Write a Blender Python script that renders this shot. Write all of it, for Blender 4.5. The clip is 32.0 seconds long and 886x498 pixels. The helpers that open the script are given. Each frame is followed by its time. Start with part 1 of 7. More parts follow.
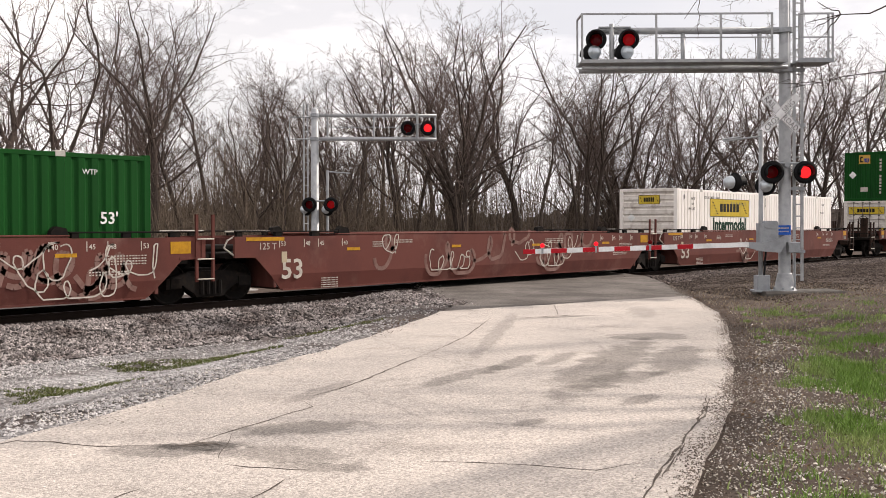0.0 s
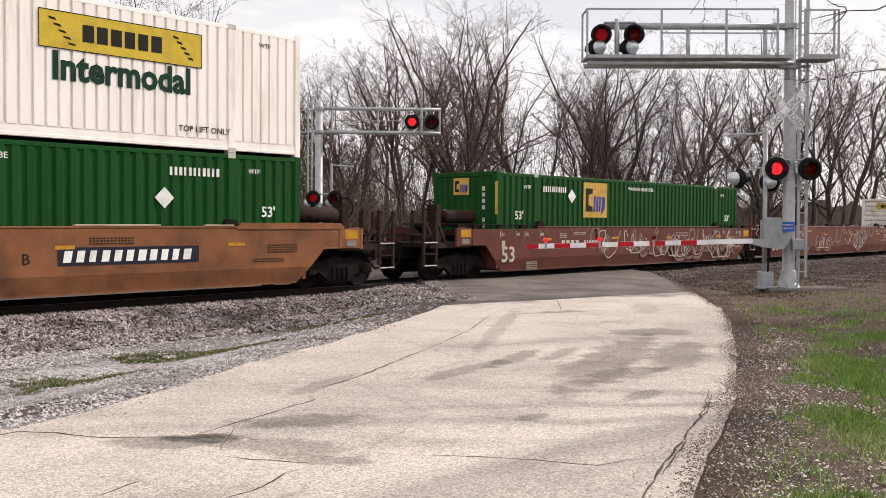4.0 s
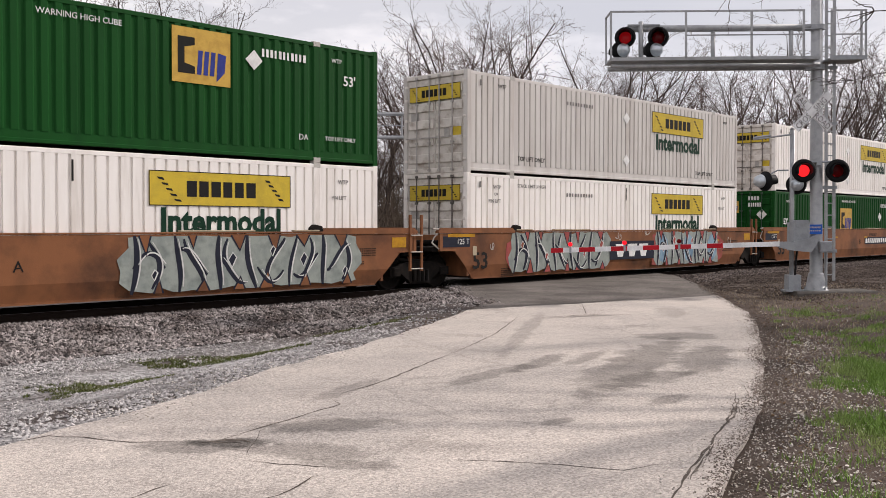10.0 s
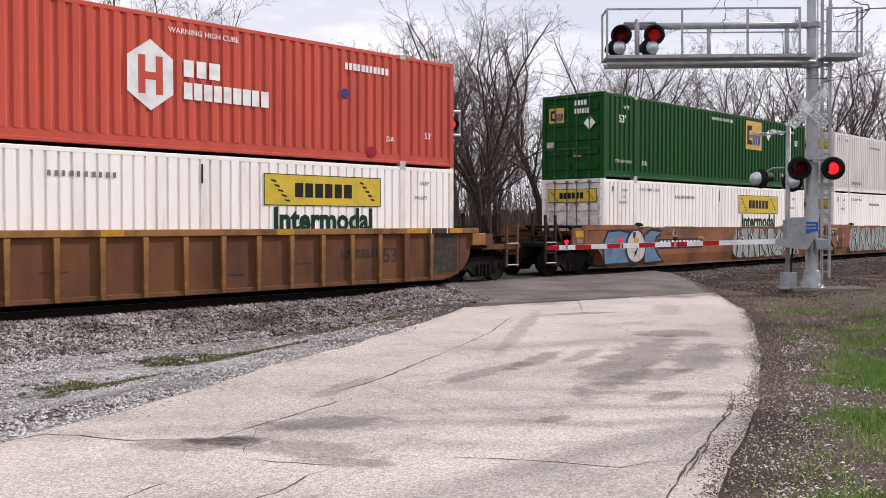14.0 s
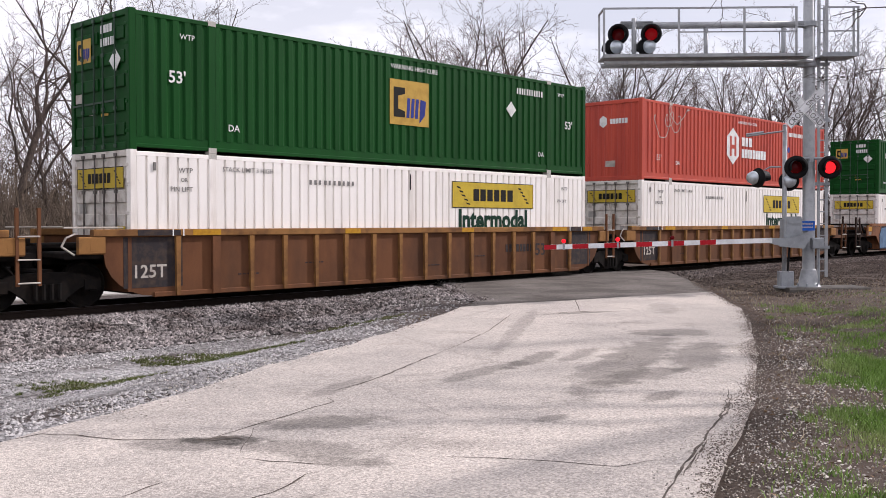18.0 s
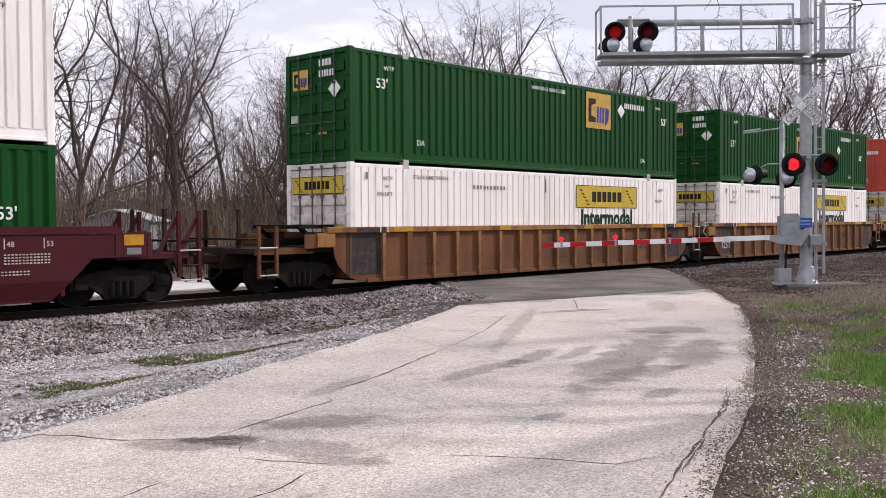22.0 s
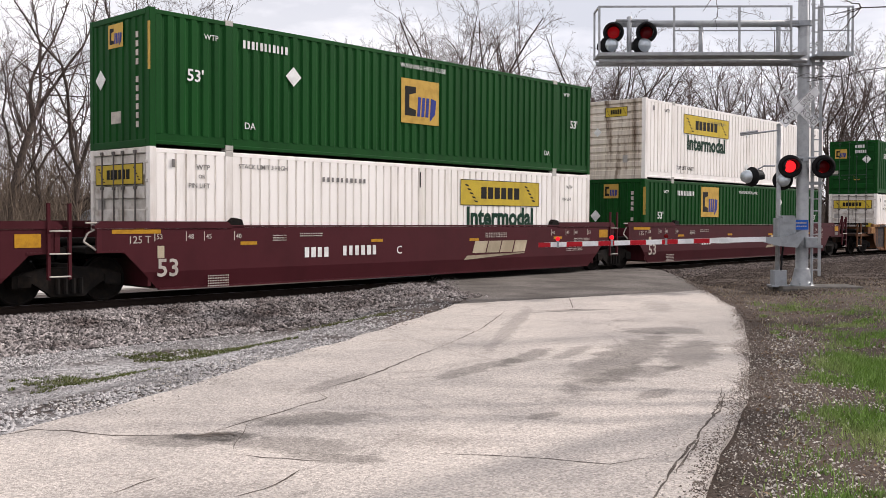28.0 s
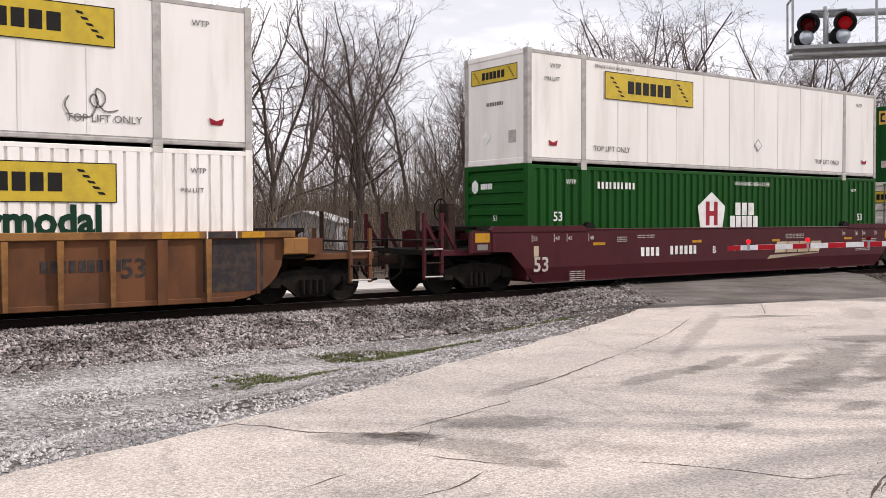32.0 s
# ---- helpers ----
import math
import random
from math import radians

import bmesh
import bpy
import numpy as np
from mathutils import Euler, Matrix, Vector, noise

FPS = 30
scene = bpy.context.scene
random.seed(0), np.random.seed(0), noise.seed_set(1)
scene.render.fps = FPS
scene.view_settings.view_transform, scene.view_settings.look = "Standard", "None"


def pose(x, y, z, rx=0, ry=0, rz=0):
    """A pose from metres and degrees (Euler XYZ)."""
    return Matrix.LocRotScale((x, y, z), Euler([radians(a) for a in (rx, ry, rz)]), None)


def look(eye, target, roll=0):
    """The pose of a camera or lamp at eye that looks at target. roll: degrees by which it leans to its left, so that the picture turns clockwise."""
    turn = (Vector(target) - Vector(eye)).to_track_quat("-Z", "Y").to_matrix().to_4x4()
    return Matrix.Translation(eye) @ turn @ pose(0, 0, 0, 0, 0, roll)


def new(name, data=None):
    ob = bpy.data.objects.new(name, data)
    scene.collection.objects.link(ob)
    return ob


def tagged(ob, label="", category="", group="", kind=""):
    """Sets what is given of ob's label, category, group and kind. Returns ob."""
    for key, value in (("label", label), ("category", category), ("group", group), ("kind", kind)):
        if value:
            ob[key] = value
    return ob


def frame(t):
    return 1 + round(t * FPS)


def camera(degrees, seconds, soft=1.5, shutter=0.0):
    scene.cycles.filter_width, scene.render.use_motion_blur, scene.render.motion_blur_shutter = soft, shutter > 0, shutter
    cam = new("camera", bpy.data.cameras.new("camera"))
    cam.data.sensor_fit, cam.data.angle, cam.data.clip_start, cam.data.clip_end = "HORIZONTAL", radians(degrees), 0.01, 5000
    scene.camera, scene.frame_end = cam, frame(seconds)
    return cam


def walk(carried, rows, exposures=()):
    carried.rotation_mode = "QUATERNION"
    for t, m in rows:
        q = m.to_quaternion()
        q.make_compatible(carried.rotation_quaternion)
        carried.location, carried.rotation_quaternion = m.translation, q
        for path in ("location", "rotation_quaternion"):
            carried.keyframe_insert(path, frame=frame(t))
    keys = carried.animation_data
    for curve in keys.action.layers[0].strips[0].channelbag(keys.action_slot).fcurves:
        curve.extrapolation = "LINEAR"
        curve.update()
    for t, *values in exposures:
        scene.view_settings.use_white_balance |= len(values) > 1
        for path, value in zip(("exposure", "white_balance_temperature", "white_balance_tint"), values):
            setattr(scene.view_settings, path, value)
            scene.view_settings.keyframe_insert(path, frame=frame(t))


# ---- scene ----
import functools

# Camera: a tripod beside the road, turning only
LENS = 49.6
EYE = (0.0, -18.21, 1.755)
TURNS = [
    (0, -47.9, -1.39, -0.02), (0.5, -47.86, -1.44, 0.01), (1, -47.91, -1.49, 0.15), (1.5, -47.91, -1.52, 0), (2, -47.97, -1.54, 0.13), (2.5, -48.03, -1.56, 0.12),
    (3, -48.08, -1.61, 0.13), (3.5, -48.05, -1.65, 0.05), (4, -47.69, -1.74, -0.44), (4.5, -47.26, -1.93, -0.12), (6.5, -47.24, -2, 0.25), (7, -47.12, -1.81, 0.19),
    (7.5, -46.94, -1.61, -0.07), (8, -46.77, -1.44, 0.03), (8.5, -46.63, -1.33, -0.12), (9, -46.49, -1.32, -0.26), (9.5, -46.27, -1.39, -0.3), (10, -46.25, -1.48, -0.13),
    (10.5, -46.29, -1.55, -0.21), (11, -46.3, -1.55, -0.14), (11.5, -46.34, -1.53, -0.13), (12, -46.4, -1.49, -0.11), (12.5, -46.46, -1.5, -0.05), (13, -46.49, -1.53, -0.12),
    (13.5, -46.49, -1.58, -0.12), (14, -46.47, -1.62, -0.09), (14.5, -46.47, -1.67, -0.01), (15, -46.45, -1.74, -0.04), (15.5, -46.46, -1.77, -0.15), (17.5, -46.64, -1.6, -0.06),
    (18, -46.64, -1.66, -0.05), (18.5, -46.77, -1.79, 0.25), (19, -46.88, -1.9, 0.18), (19.5, -46.92, -1.99, 0.16), (20, -46.89, -2.02, -0.04), (20.5, -46.76, -1.94, -0.09),
    (21, -46.72, -1.84, 0.01), (21.5, -46.71, -1.75, -0.02), (22, -46.78, -1.74, 0.22), (22.5, -47, -1.84, 0.28), (23, -47.14, -1.93, 0.25), (23.5, -47.22, -1.91, 0.16),
    (24, -47.25, -1.85, 0.15), (24.5, -47.13, -1.84, -0.15), (25, -47.01, -1.85, -0.23), (25.5, -46.91, -1.84, -0.18), (27.5, -46.94, -1.82, -0.13), (28, -46.98, -1.83, -0.36),
    (28.5, -46.98, -1.75, -0.22), (29, -46.96, -1.64, -0.43), (29.5, -46.93, -1.56, -0.29), (30, -46.8, -1.55, -0.1), (30.5, -46.54, -1.47, -0.42), (31, -46.33, -1.41, -1.07),
    (31.5, -46.05, -1.38, -1.25), (31.6, -45.8, -1.4, -1.2), (31.7, -43.7, -1.42, -0.8), (31.8, -41.15, -1.48, -0.4), (31.9, -38.85, -1.55, -0.1), (32, -36.15, -1.61, 0.18),
]
SPEEDS = [ (0, 6.828), (4.5, 6.989), (9, 6.675), (13.5, 6.604), (18, 6.447), (22.5, 6.345), (27, 6.272), (32, 6.161) ]
cam = camera(LENS, 32.0, soft=0.8, shutter=0.0)
walk(cam, [(t, pose(*EYE, 90 + p, r, y)) for t, y, p, r in TURNS],
     exposures=[(0, 0.15, 6900, 15), (4.5, 0.15, 6850, 15), (7, 0.06, 6850, 16), (9, -0.17, 6650, 15), (11, -0.13, 6560, 17), (12, -0.02, 6380, 17), (15, 0.03, 6350, 17), (18, 0.02, 6280, 19), (22, 0.04, 6280, 20), (24, 0.06, 6550, 18), (25, 0.05, 6700, 18), (29, 0.0, 6450, 15), (32, 0.12, 6550, 16)])

# ---- light: pale spring sky, sun off to the right behind thin cloud ----
SUN_AZ, SUN_EL = radians(-22), radians(34)       # from +x, counted towards +y
world = bpy.data.worlds.new("sky")
scene.world = world
world.use_nodes = True
wt = world.node_tree
wt.nodes.clear()


def wnode(kind, **sets):
    n = wt.nodes.new(kind)
    for k, v in sets.items():
        n.inputs[k.replace("_", " ")].default_value = v
    return n


w_out, w_bg = wnode("ShaderNodeOutputWorld"), wnode("ShaderNodeBackground")
w_sky = wnode("ShaderNodeTexSky")
w_sky.sky_type, w_sky.sun_disc = "NISHITA", False
w_sky.sun_elevation, w_sky.sun_rotation = SUN_EL, math.pi / 2 - SUN_AZ
w_sky.dust_density, w_sky.ozone_density = 2.0, 1.5
w_co, w_map = wnode("ShaderNodeTexCoord"), wnode("ShaderNodeMapping")
w_map.inputs["Scale"].default_value = (1.0, 1.0, 3.0)
w_n = wnode("ShaderNodeTexNoise", Scale=2.6, Detail=7.0, Roughness=0.55)
w_ramp = wnode("ShaderNodeValToRGB")
w_ramp.color_ramp.elements[0].position, w_ramp.color_ramp.elements[0].color = 0.40, (0.62, 0.62, 0.62, 1)
w_ramp.color_ramp.elements[1].position, w_ramp.color_ramp.elements[1].color = 0.52, (1, 1, 1, 1)
w_n2 = wnode("ShaderNodeTexNoise", Scale=1.7, Detail=5.0, Roughness=0.5)
w_ramp2 = wnode("ShaderNodeValToRGB")
w_ramp2.color_ramp.elements[0].position, w_ramp2.color_ramp.elements[0].color = 0.35, (14.0, 14.3, 15.0, 1)
w_ramp2.color_ramp.elements[1].position, w_ramp2.color_ramp.elements[1].color = 0.62, (17.0, 17.0, 17.2, 1)
w_mix = wt.nodes.new("ShaderNodeMix")
w_mix.data_type = "RGBA"
wt.links.new(w_co.outputs["Generated"], w_map.inputs["Vector"])
wt.links.new(w_map.outputs[0], w_n.inputs["Vector"])
wt.links.new(w_map.outputs[0], w_n2.inputs["Vector"])
wt.links.new(w_n.outputs["Fac"], w_ramp.inputs[0])
wt.links.new(w_n2.outputs["Fac"], w_ramp2.inputs[0])
wt.links.new(w_ramp.outputs[0], w_mix.inputs[0])
wt.links.new(w_sky.outputs[0], w_mix.inputs[6])
wt.links.new(w_ramp2.outputs[0], w_mix.inputs[7])
wt.links.new(w_mix.outputs[2], w_bg.inputs[0])
wt.links.new(w_bg.outputs[0], w_out.inputs[0])
w_bg.inputs[1].default_value = 0.072

sun = new("sun", bpy.data.lights.new("sun", "SUN"))
sun.data.energy, sun.data.angle, sun.data.color = 3.7, radians(1.6), (1.0, 0.95, 0.88)
sun.matrix_world = look((0, 0, 0), (-math.cos(SUN_AZ) * math.cos(SUN_EL), -math.sin(SUN_AZ) * math.cos(SUN_EL), -math.sin(SUN_EL)))


# ---- materials ----
def material(name, base, rough=0.6, metal=0.0, second=None, mix=(0.45, 0.65), scale=3.0, stretch=(1, 1, 1), grain=0.08,
             grain_scale=60.0, bump=0.1, bump_scale=40.0, vary=0.06, island=False, glow=None, spec=0.10, dirt=None, dirt_scale=1.2, dirt_mix=(0.5, 0.75)):
    m = bpy.data.materials.new(name)
    m.use_nodes = True
    nt = m.node_tree
    bs = nt.nodes["Principled BSDF"]

    def nd(kind, **sets):
        n = nt.nodes.new(kind)
        for k, v in sets.items():
            n.inputs[k.replace("_", " ")].default_value = v
        return n

    co = nd("ShaderNodeTexCoord")
    mp = nd("ShaderNodeMapping")
    mp.inputs["Scale"].default_value = stretch
    nt.links.new(co.outputs["Object"], mp.inputs["Vector"])

    def noise_mix(a, b, sc, lo, hi, vec, detail=6.0):
        n = nd("ShaderNodeTexNoise", Scale=sc, Detail=detail, Roughness=0.6)
        nt.links.new(vec, n.inputs["Vector"])
        r = nd("ShaderNodeMapRange", From_Min=lo, From_Max=hi)
        nt.links.new(n.outputs["Fac"], r.inputs[0])
        x = nt.nodes.new("ShaderNodeMix")
        x.data_type = "RGBA"
        nt.links.new(r.outputs[0], x.inputs[0])
        for i, c in ((6, a), (7, b)):
            if hasattr(c, "is_output"):
                nt.links.new(c, x.inputs[i])
            else:
                x.inputs[i].default_value = (*c, 1)
        return x.outputs[2]

    col = noise_mix(base, second or tuple(c * 0.8 for c in base), scale, mix[0], mix[1], mp.outputs[0])
    if dirt:
        col = noise_mix(col, dirt, dirt_scale, dirt_mix[0], dirt_mix[1], mp.outputs[0], 9.0)
    # grain and piece-to-piece variation
    g = nd("ShaderNodeTexNoise", Scale=grain_scale, Detail=3.0)
    nt.links.new(co.outputs["Object"], g.inputs["Vector"])
    gr = nd("ShaderNodeMapRange", From_Min=0.25, From_Max=0.75, To_Min=1 - grain, To_Max=1 + grain)
    nt.links.new(g.outputs["Fac"], gr.inputs[0])
    if island:
        rnd = nd("ShaderNodeNewGeometry").outputs["Random Per Island"]
    else:
        rnd = nd("ShaderNodeObjectInfo").outputs["Random"]
    rr = nd("ShaderNodeMapRange", To_Min=1 - vary, To_Max=1 + vary)
    nt.links.new(rnd, rr.inputs[0])
    mul = nd("ShaderNodeMath")
    mul.operation = "MULTIPLY"
    nt.links.new(gr.outputs[0], mul.inputs[0])
    nt.links.new(rr.outputs[0], mul.inputs[1])
    hs = nd("ShaderNodeHueSaturation")
    nt.links.new(col, hs.inputs["Color"])
    nt.links.new(mul.outputs[0], hs.inputs["Value"])
    nt.links.new(hs.outputs[0], bs.inputs["Base Color"])
    bs.inputs["Roughness"].default_value, bs.inputs["Metallic"].default_value = rough, metal
    bs.inputs["Specular IOR Level"].default_value = spec
    if bump:
        bn = nd("ShaderNodeTexNoise", Scale=bump_scale, Detail=4.0)
        nt.links.new(co.outputs["Object"], bn.inputs["Vector"])
        bp = nd("ShaderNodeBump", Strength=bump, Distance=0.02)
        nt.links.new(bn.outputs["Fac"], bp.inputs["Height"])
        nt.links.new(bp.outputs[0], bs.inputs["Normal"])
    if glow:
        bs.inputs["Emission Color"].default_value, bs.inputs["Emission Strength"].default_value = (*glow[:3], 1), glow[3]
    return m


V = (1, 1, 0.12)       # vertical streaks
white = material("white_container_paint", (0.87, 0.835, 0.795), 0.45, second=(0.80, 0.76, 0.715), scale=2.2, stretch=V, dirt=(0.46, 0.40, 0.34), dirt_mix=(0.57, 0.9), dirt_scale=2.5, grain=0.03, bump=0.03)
white_smooth = material("white_plate_paint", (0.80, 0.77, 0.73), 0.4, second=(0.72, 0.685, 0.645), scale=1.8, stretch=V, dirt=(0.36, 0.30, 0.25), dirt_mix=(0.62, 0.95), grain=0.03, bump=0.03)
# door white darkened: grime, plus the shade of the unlit ends painted in
white_door = material("grimy_shaded_white_door_paint", (0.66, 0.62, 0.575), 0.5, second=(0.52, 0.475, 0.43), scale=2.5, dirt=(0.20, 0.135, 0.10), dirt_mix=(0.54, 0.80), dirt_scale=2.2)
white_dirty = material("grimy_white_end_paint", (0.66, 0.595, 0.51), 0.55, second=(0.50, 0.42, 0.34), scale=2.0, stretch=(1, 2.2, 0.15), dirt=(0.12, 0.075, 0.05), dirt_mix=(0.53, 0.70), dirt_scale=1.8)
rail_grey = material("grey_container_frame", (0.42, 0.40, 0.38), 0.5, second=(0.30, 0.28, 0.26), scale=4)
green = material("green_container_paint", (0.0042, 0.060, 0.0095), 0.55, second=(0.0034, 0.047, 0.0078), scale=1.5, stretch=V, dirt=(0.010, 0.048, 0.015), dirt_mix=(0.6, 0.95), grain=0.04, bump=0.03)
green_hub = material("bright_green_container_paint", (0.003, 0.062, 0.005), 0.55, second=(0.0026, 0.052, 0.0045), scale=1.5, stretch=V, grain=0.04, bump=0.03)
red = material("faded_red_container_paint", (0.50, 0.085, 0.055), 0.5, second=(0.42, 0.07, 0.05), scale=1.5, stretch=V, dirt=(0.24, 0.05, 0.04), dirt_mix=(0.6, 0.9), bump=0.03)
tan = material("weathered_tan_wagon_paint", (0.235, 0.098, 0.045), 0.6, second=(0.16, 0.066, 0.034), scale=1.2, stretch=(0.5, 1, 0.5), dirt=(0.062, 0.034, 0.022), dirt_mix=(0.46, 0.78), dirt_scale=2.0)
ochre = material("dirty_ochre_wagon_paint", (0.150, 0.064, 0.030), 0.75, second=(0.092, 0.041, 0.022), scale=1.4, stretch=(0.6, 1, 0.3), dirt=(0.07, 0.038, 0.024), dirt_mix=(0.45, 0.8), dirt_scale=1.8)
ochre_top = material("yellow_ochre_chord_paint", (0.26, 0.128, 0.044), 0.7, second=(0.13, 0.062, 0.027), scale=1.6, dirt=(0.08, 0.04, 0.025), dirt_mix=(0.55, 0.8), dirt_scale=2.5)
oxide = material("faded_oxide_red_wagon_paint", (0.122, 0.042, 0.034), 0.65, second=(0.088, 0.032, 0.027), scale=1.3, stretch=(0.5, 1, 0.4), dirt=(0.19, 0.10, 0.085), dirt_mix=(0.54, 0.85), dirt_scale=2.2)
maroon = material("maroon_wagon_paint", (0.062, 0.0125, 0.0165), 0.5, second=(0.050, 0.0105, 0.0135), scale=1.5, stretch=(0.6, 1, 0.4), grain=0.04, bump=0.03)
blackiron = material("sooty_running_gear_iron", (0.009, 0.008, 0.0075), 0.9, second=(0.014, 0.011, 0.0095), scale=6, dirt=(0.022, 0.016, 0.012), dirt_scale=5)
rust = material("rusty_brown_iron", (0.036, 0.021, 0.016), 0.85, second=(0.022, 0.014, 0.011), scale=6)
railsteel = material("rusty_rail_steel", (0.026, 0.018, 0.015), 0.85, second=(0.024, 0.017, 0.014), scale=8)
railhead = material("polished_rail_head", (0.16, 0.15, 0.15), 0.45, 0.8)
tie_wood = material("weathered_tie_wood", (0.035, 0.028, 0.024), 0.9, second=(0.02, 0.017, 0.015), scale=6, stretch=(4, 1, 1))
galv = material("galvanized_aluminium", (0.38, 0.39, 0.40), 0.5, 0.4, second=(0.30, 0.31, 0.32), scale=5, grain=0.05, bump=0.05)
galv_dull = material("dull_grey_signal_case", (0.34, 0.36, 0.38), 0.55, 0.2, second=(0.27, 0.285, 0.30), scale=4)
black = material("matt_black_signal_paint", (0.012, 0.012, 0.013), 0.6)
silver = material("silver_lamp_back", (0.55, 0.60, 0.64), 0.3, 0.6)
yellow = material("yellow_plaque_paint", (0.55, 0.40, 0.045), 0.5, second=(0.45, 0.33, 0.045), scale=3)
yellow_mark = material("yellow_reflector_tape", (0.46, 0.235, 0.02), 0.5, second=(0.36, 0.18, 0.02), scale=8)
ink = material("black_lettering", (0.016, 0.015, 0.014), 0.6)
grey_ink = material("faded_grey_lettering", (0.20, 0.19, 0.18), 0.6)
green_ink = material("dark_green_lettering", (0.008, 0.038, 0.022), 0.5)
white_ink = material("white_lettering", (0.76, 0.76, 0.74), 0.5)
pale_ink = material("dusty_white_lettering", (0.49, 0.45, 0.40), 0.6, second=(0.35, 0.31, 0.28), scale=4)
blue_ink = material("blue_emblem_paint", (0.035, 0.05, 0.24), 0.5)
red_ink = material("crimson_emblem_paint", (0.30, 0.02, 0.035), 0.5)
gold = material("gold_emblem_paint", (0.52, 0.33, 0.07), 0.5, second=(0.42, 0.255, 0.055), scale=4)
sign_blue = material("blue_sign_face", (0.03, 0.13, 0.55), 0.4)
sign_white = material("reflective_white_sign", (0.86, 0.87, 0.88), 0.4)
gate_red = material("reflective_red_stripe", (0.48, 0.02, 0.03), 0.4)
lamp_lit = material("lit_red_lens", (0.3, 0.006, 0.008), 0.3, glow=(1.0, 0.022, 0.026, 1.3))
lamp_dark = material("unlit_red_lens", (0.14, 0.004, 0.006), 0.18, bump=0)
lamp_faint = material("faintly_lit_red_lens", (0.22, 0.006, 0.008), 0.2, glow=(1.0, 0.015, 0.02, 0.12), bump=0)
gate_glow = material("lit_gate_lamp", (0.4, 0.01, 0.012), 0.3, glow=(1.0, 0.012, 0.025, 1.2))
spray_silver = material("silver_grey_spray_paint", (0.30, 0.33, 0.30), 0.6, second=(0.22, 0.25, 0.235), scale=2.5, dirt=(0.16, 0.18, 0.17), dirt_scale=3)
spray_blue = material("pale_blue_spray_paint", (0.23, 0.35, 0.44), 0.6, second=(0.13, 0.21, 0.29), scale=2)
spray_deep = material("slate_blue_spray_paint", (0.12, 0.20, 0.30), 0.6, second=(0.08, 0.13, 0.21), scale=2)
spray_dark = material("dark_spray_outline", (0.02, 0.022, 0.035), 0.6)
spray_pink = material("pink_spray_halo", (0.33, 0.075, 0.07), 0.6, second=(0.22, 0.075, 0.045), scale=3)
concrete = material("stained_concrete", (0.115, 0.105, 0.095), 0.9, second=(0.075, 0.068, 0.06), scale=3)
bark = material("grey_brown_bark", (0.085, 0.066, 0.056), 0.9, second=(0.042, 0.033, 0.028), scale=4, stretch=(3, 3, 0.5), vary=0.2)
twig = material("reddish_grey_twigs", (0.128, 0.096, 0.084), 0.9, second=(0.080, 0.060, 0.053), scale=2, vary=0.25, bump=0)
brush = material("bare_undergrowth_stems", (0.148, 0.115, 0.086), 0.95, second=(0.074, 0.056, 0.046), scale=0.3, vary=0.35, island=True, bump=0)
grass_mat = material("fresh_spring_grass", (0.155, 0.255, 0.055), 0.6, second=(0.28, 0.335, 0.13), scale=0.8, vary=0.35, island=True, bump=0)
drygrass_mat = material("dry_pale_grass", (0.42, 0.355, 0.255), 0.8, second=(0.26, 0.215, 0.15), scale=0.8, vary=0.35, island=True, bump=0)
moss_mat = material("dull_green_moss", (0.088, 0.108, 0.032), 0.8, second=(0.135, 0.13, 0.062), scale=2, vary=0.4, island=True, bump=0)
husk_mat = material("pale_husks_and_chips", (0.60, 0.56, 0.51), 0.9, second=(0.36, 0.32, 0.275), scale=1.0, vary=0.5, island=True, bump=0.1)
leaf_mat = material("dead_brown_leaves", (0.13, 0.085, 0.05), 0.85, second=(0.20, 0.14, 0.09), scale=3, vary=0.4, island=True, bump=0)
stone_mat = material("grey_limestone_ballast", (0.245, 0.22, 0.21), 0.9, second=(0.095, 0.077, 0.071), scale=1.0, vary=0.8, island=True, bump=0.2)
pale_stone_mat = material("pale_crushed_limestone", (0.42, 0.40, 0.39), 0.9, second=(0.235, 0.222, 0.215), scale=1.0, vary=0.35, island=True, bump=0.2)
shed_mat = material("pale_grey_metal_siding", (0.36, 0.37, 0.39), 0.6, second=(0.30, 0.31, 0.325), scale=2)
shed_roof_mat = material("weathered_metal_roof", (0.50, 0.50, 0.51), 0.5, second=(0.40, 0.39, 0.39), scale=2)
backdrop_mat = material("distant_bare_woods", (0.17, 0.145, 0.135), 1.0, second=(0.12, 0.10, 0.092), scale=0.5, stretch=(1, 1, 0.25), grain=0.25, grain_scale=6, bump=0)
dusty = material("dusty_pink_faded_spray", (0.205, 0.125, 0.108), 0.7, second=(0.15, 0.08, 0.068), scale=3)
white_line = material("white_spray_outline", (0.62, 0.62, 0.60), 0.6)


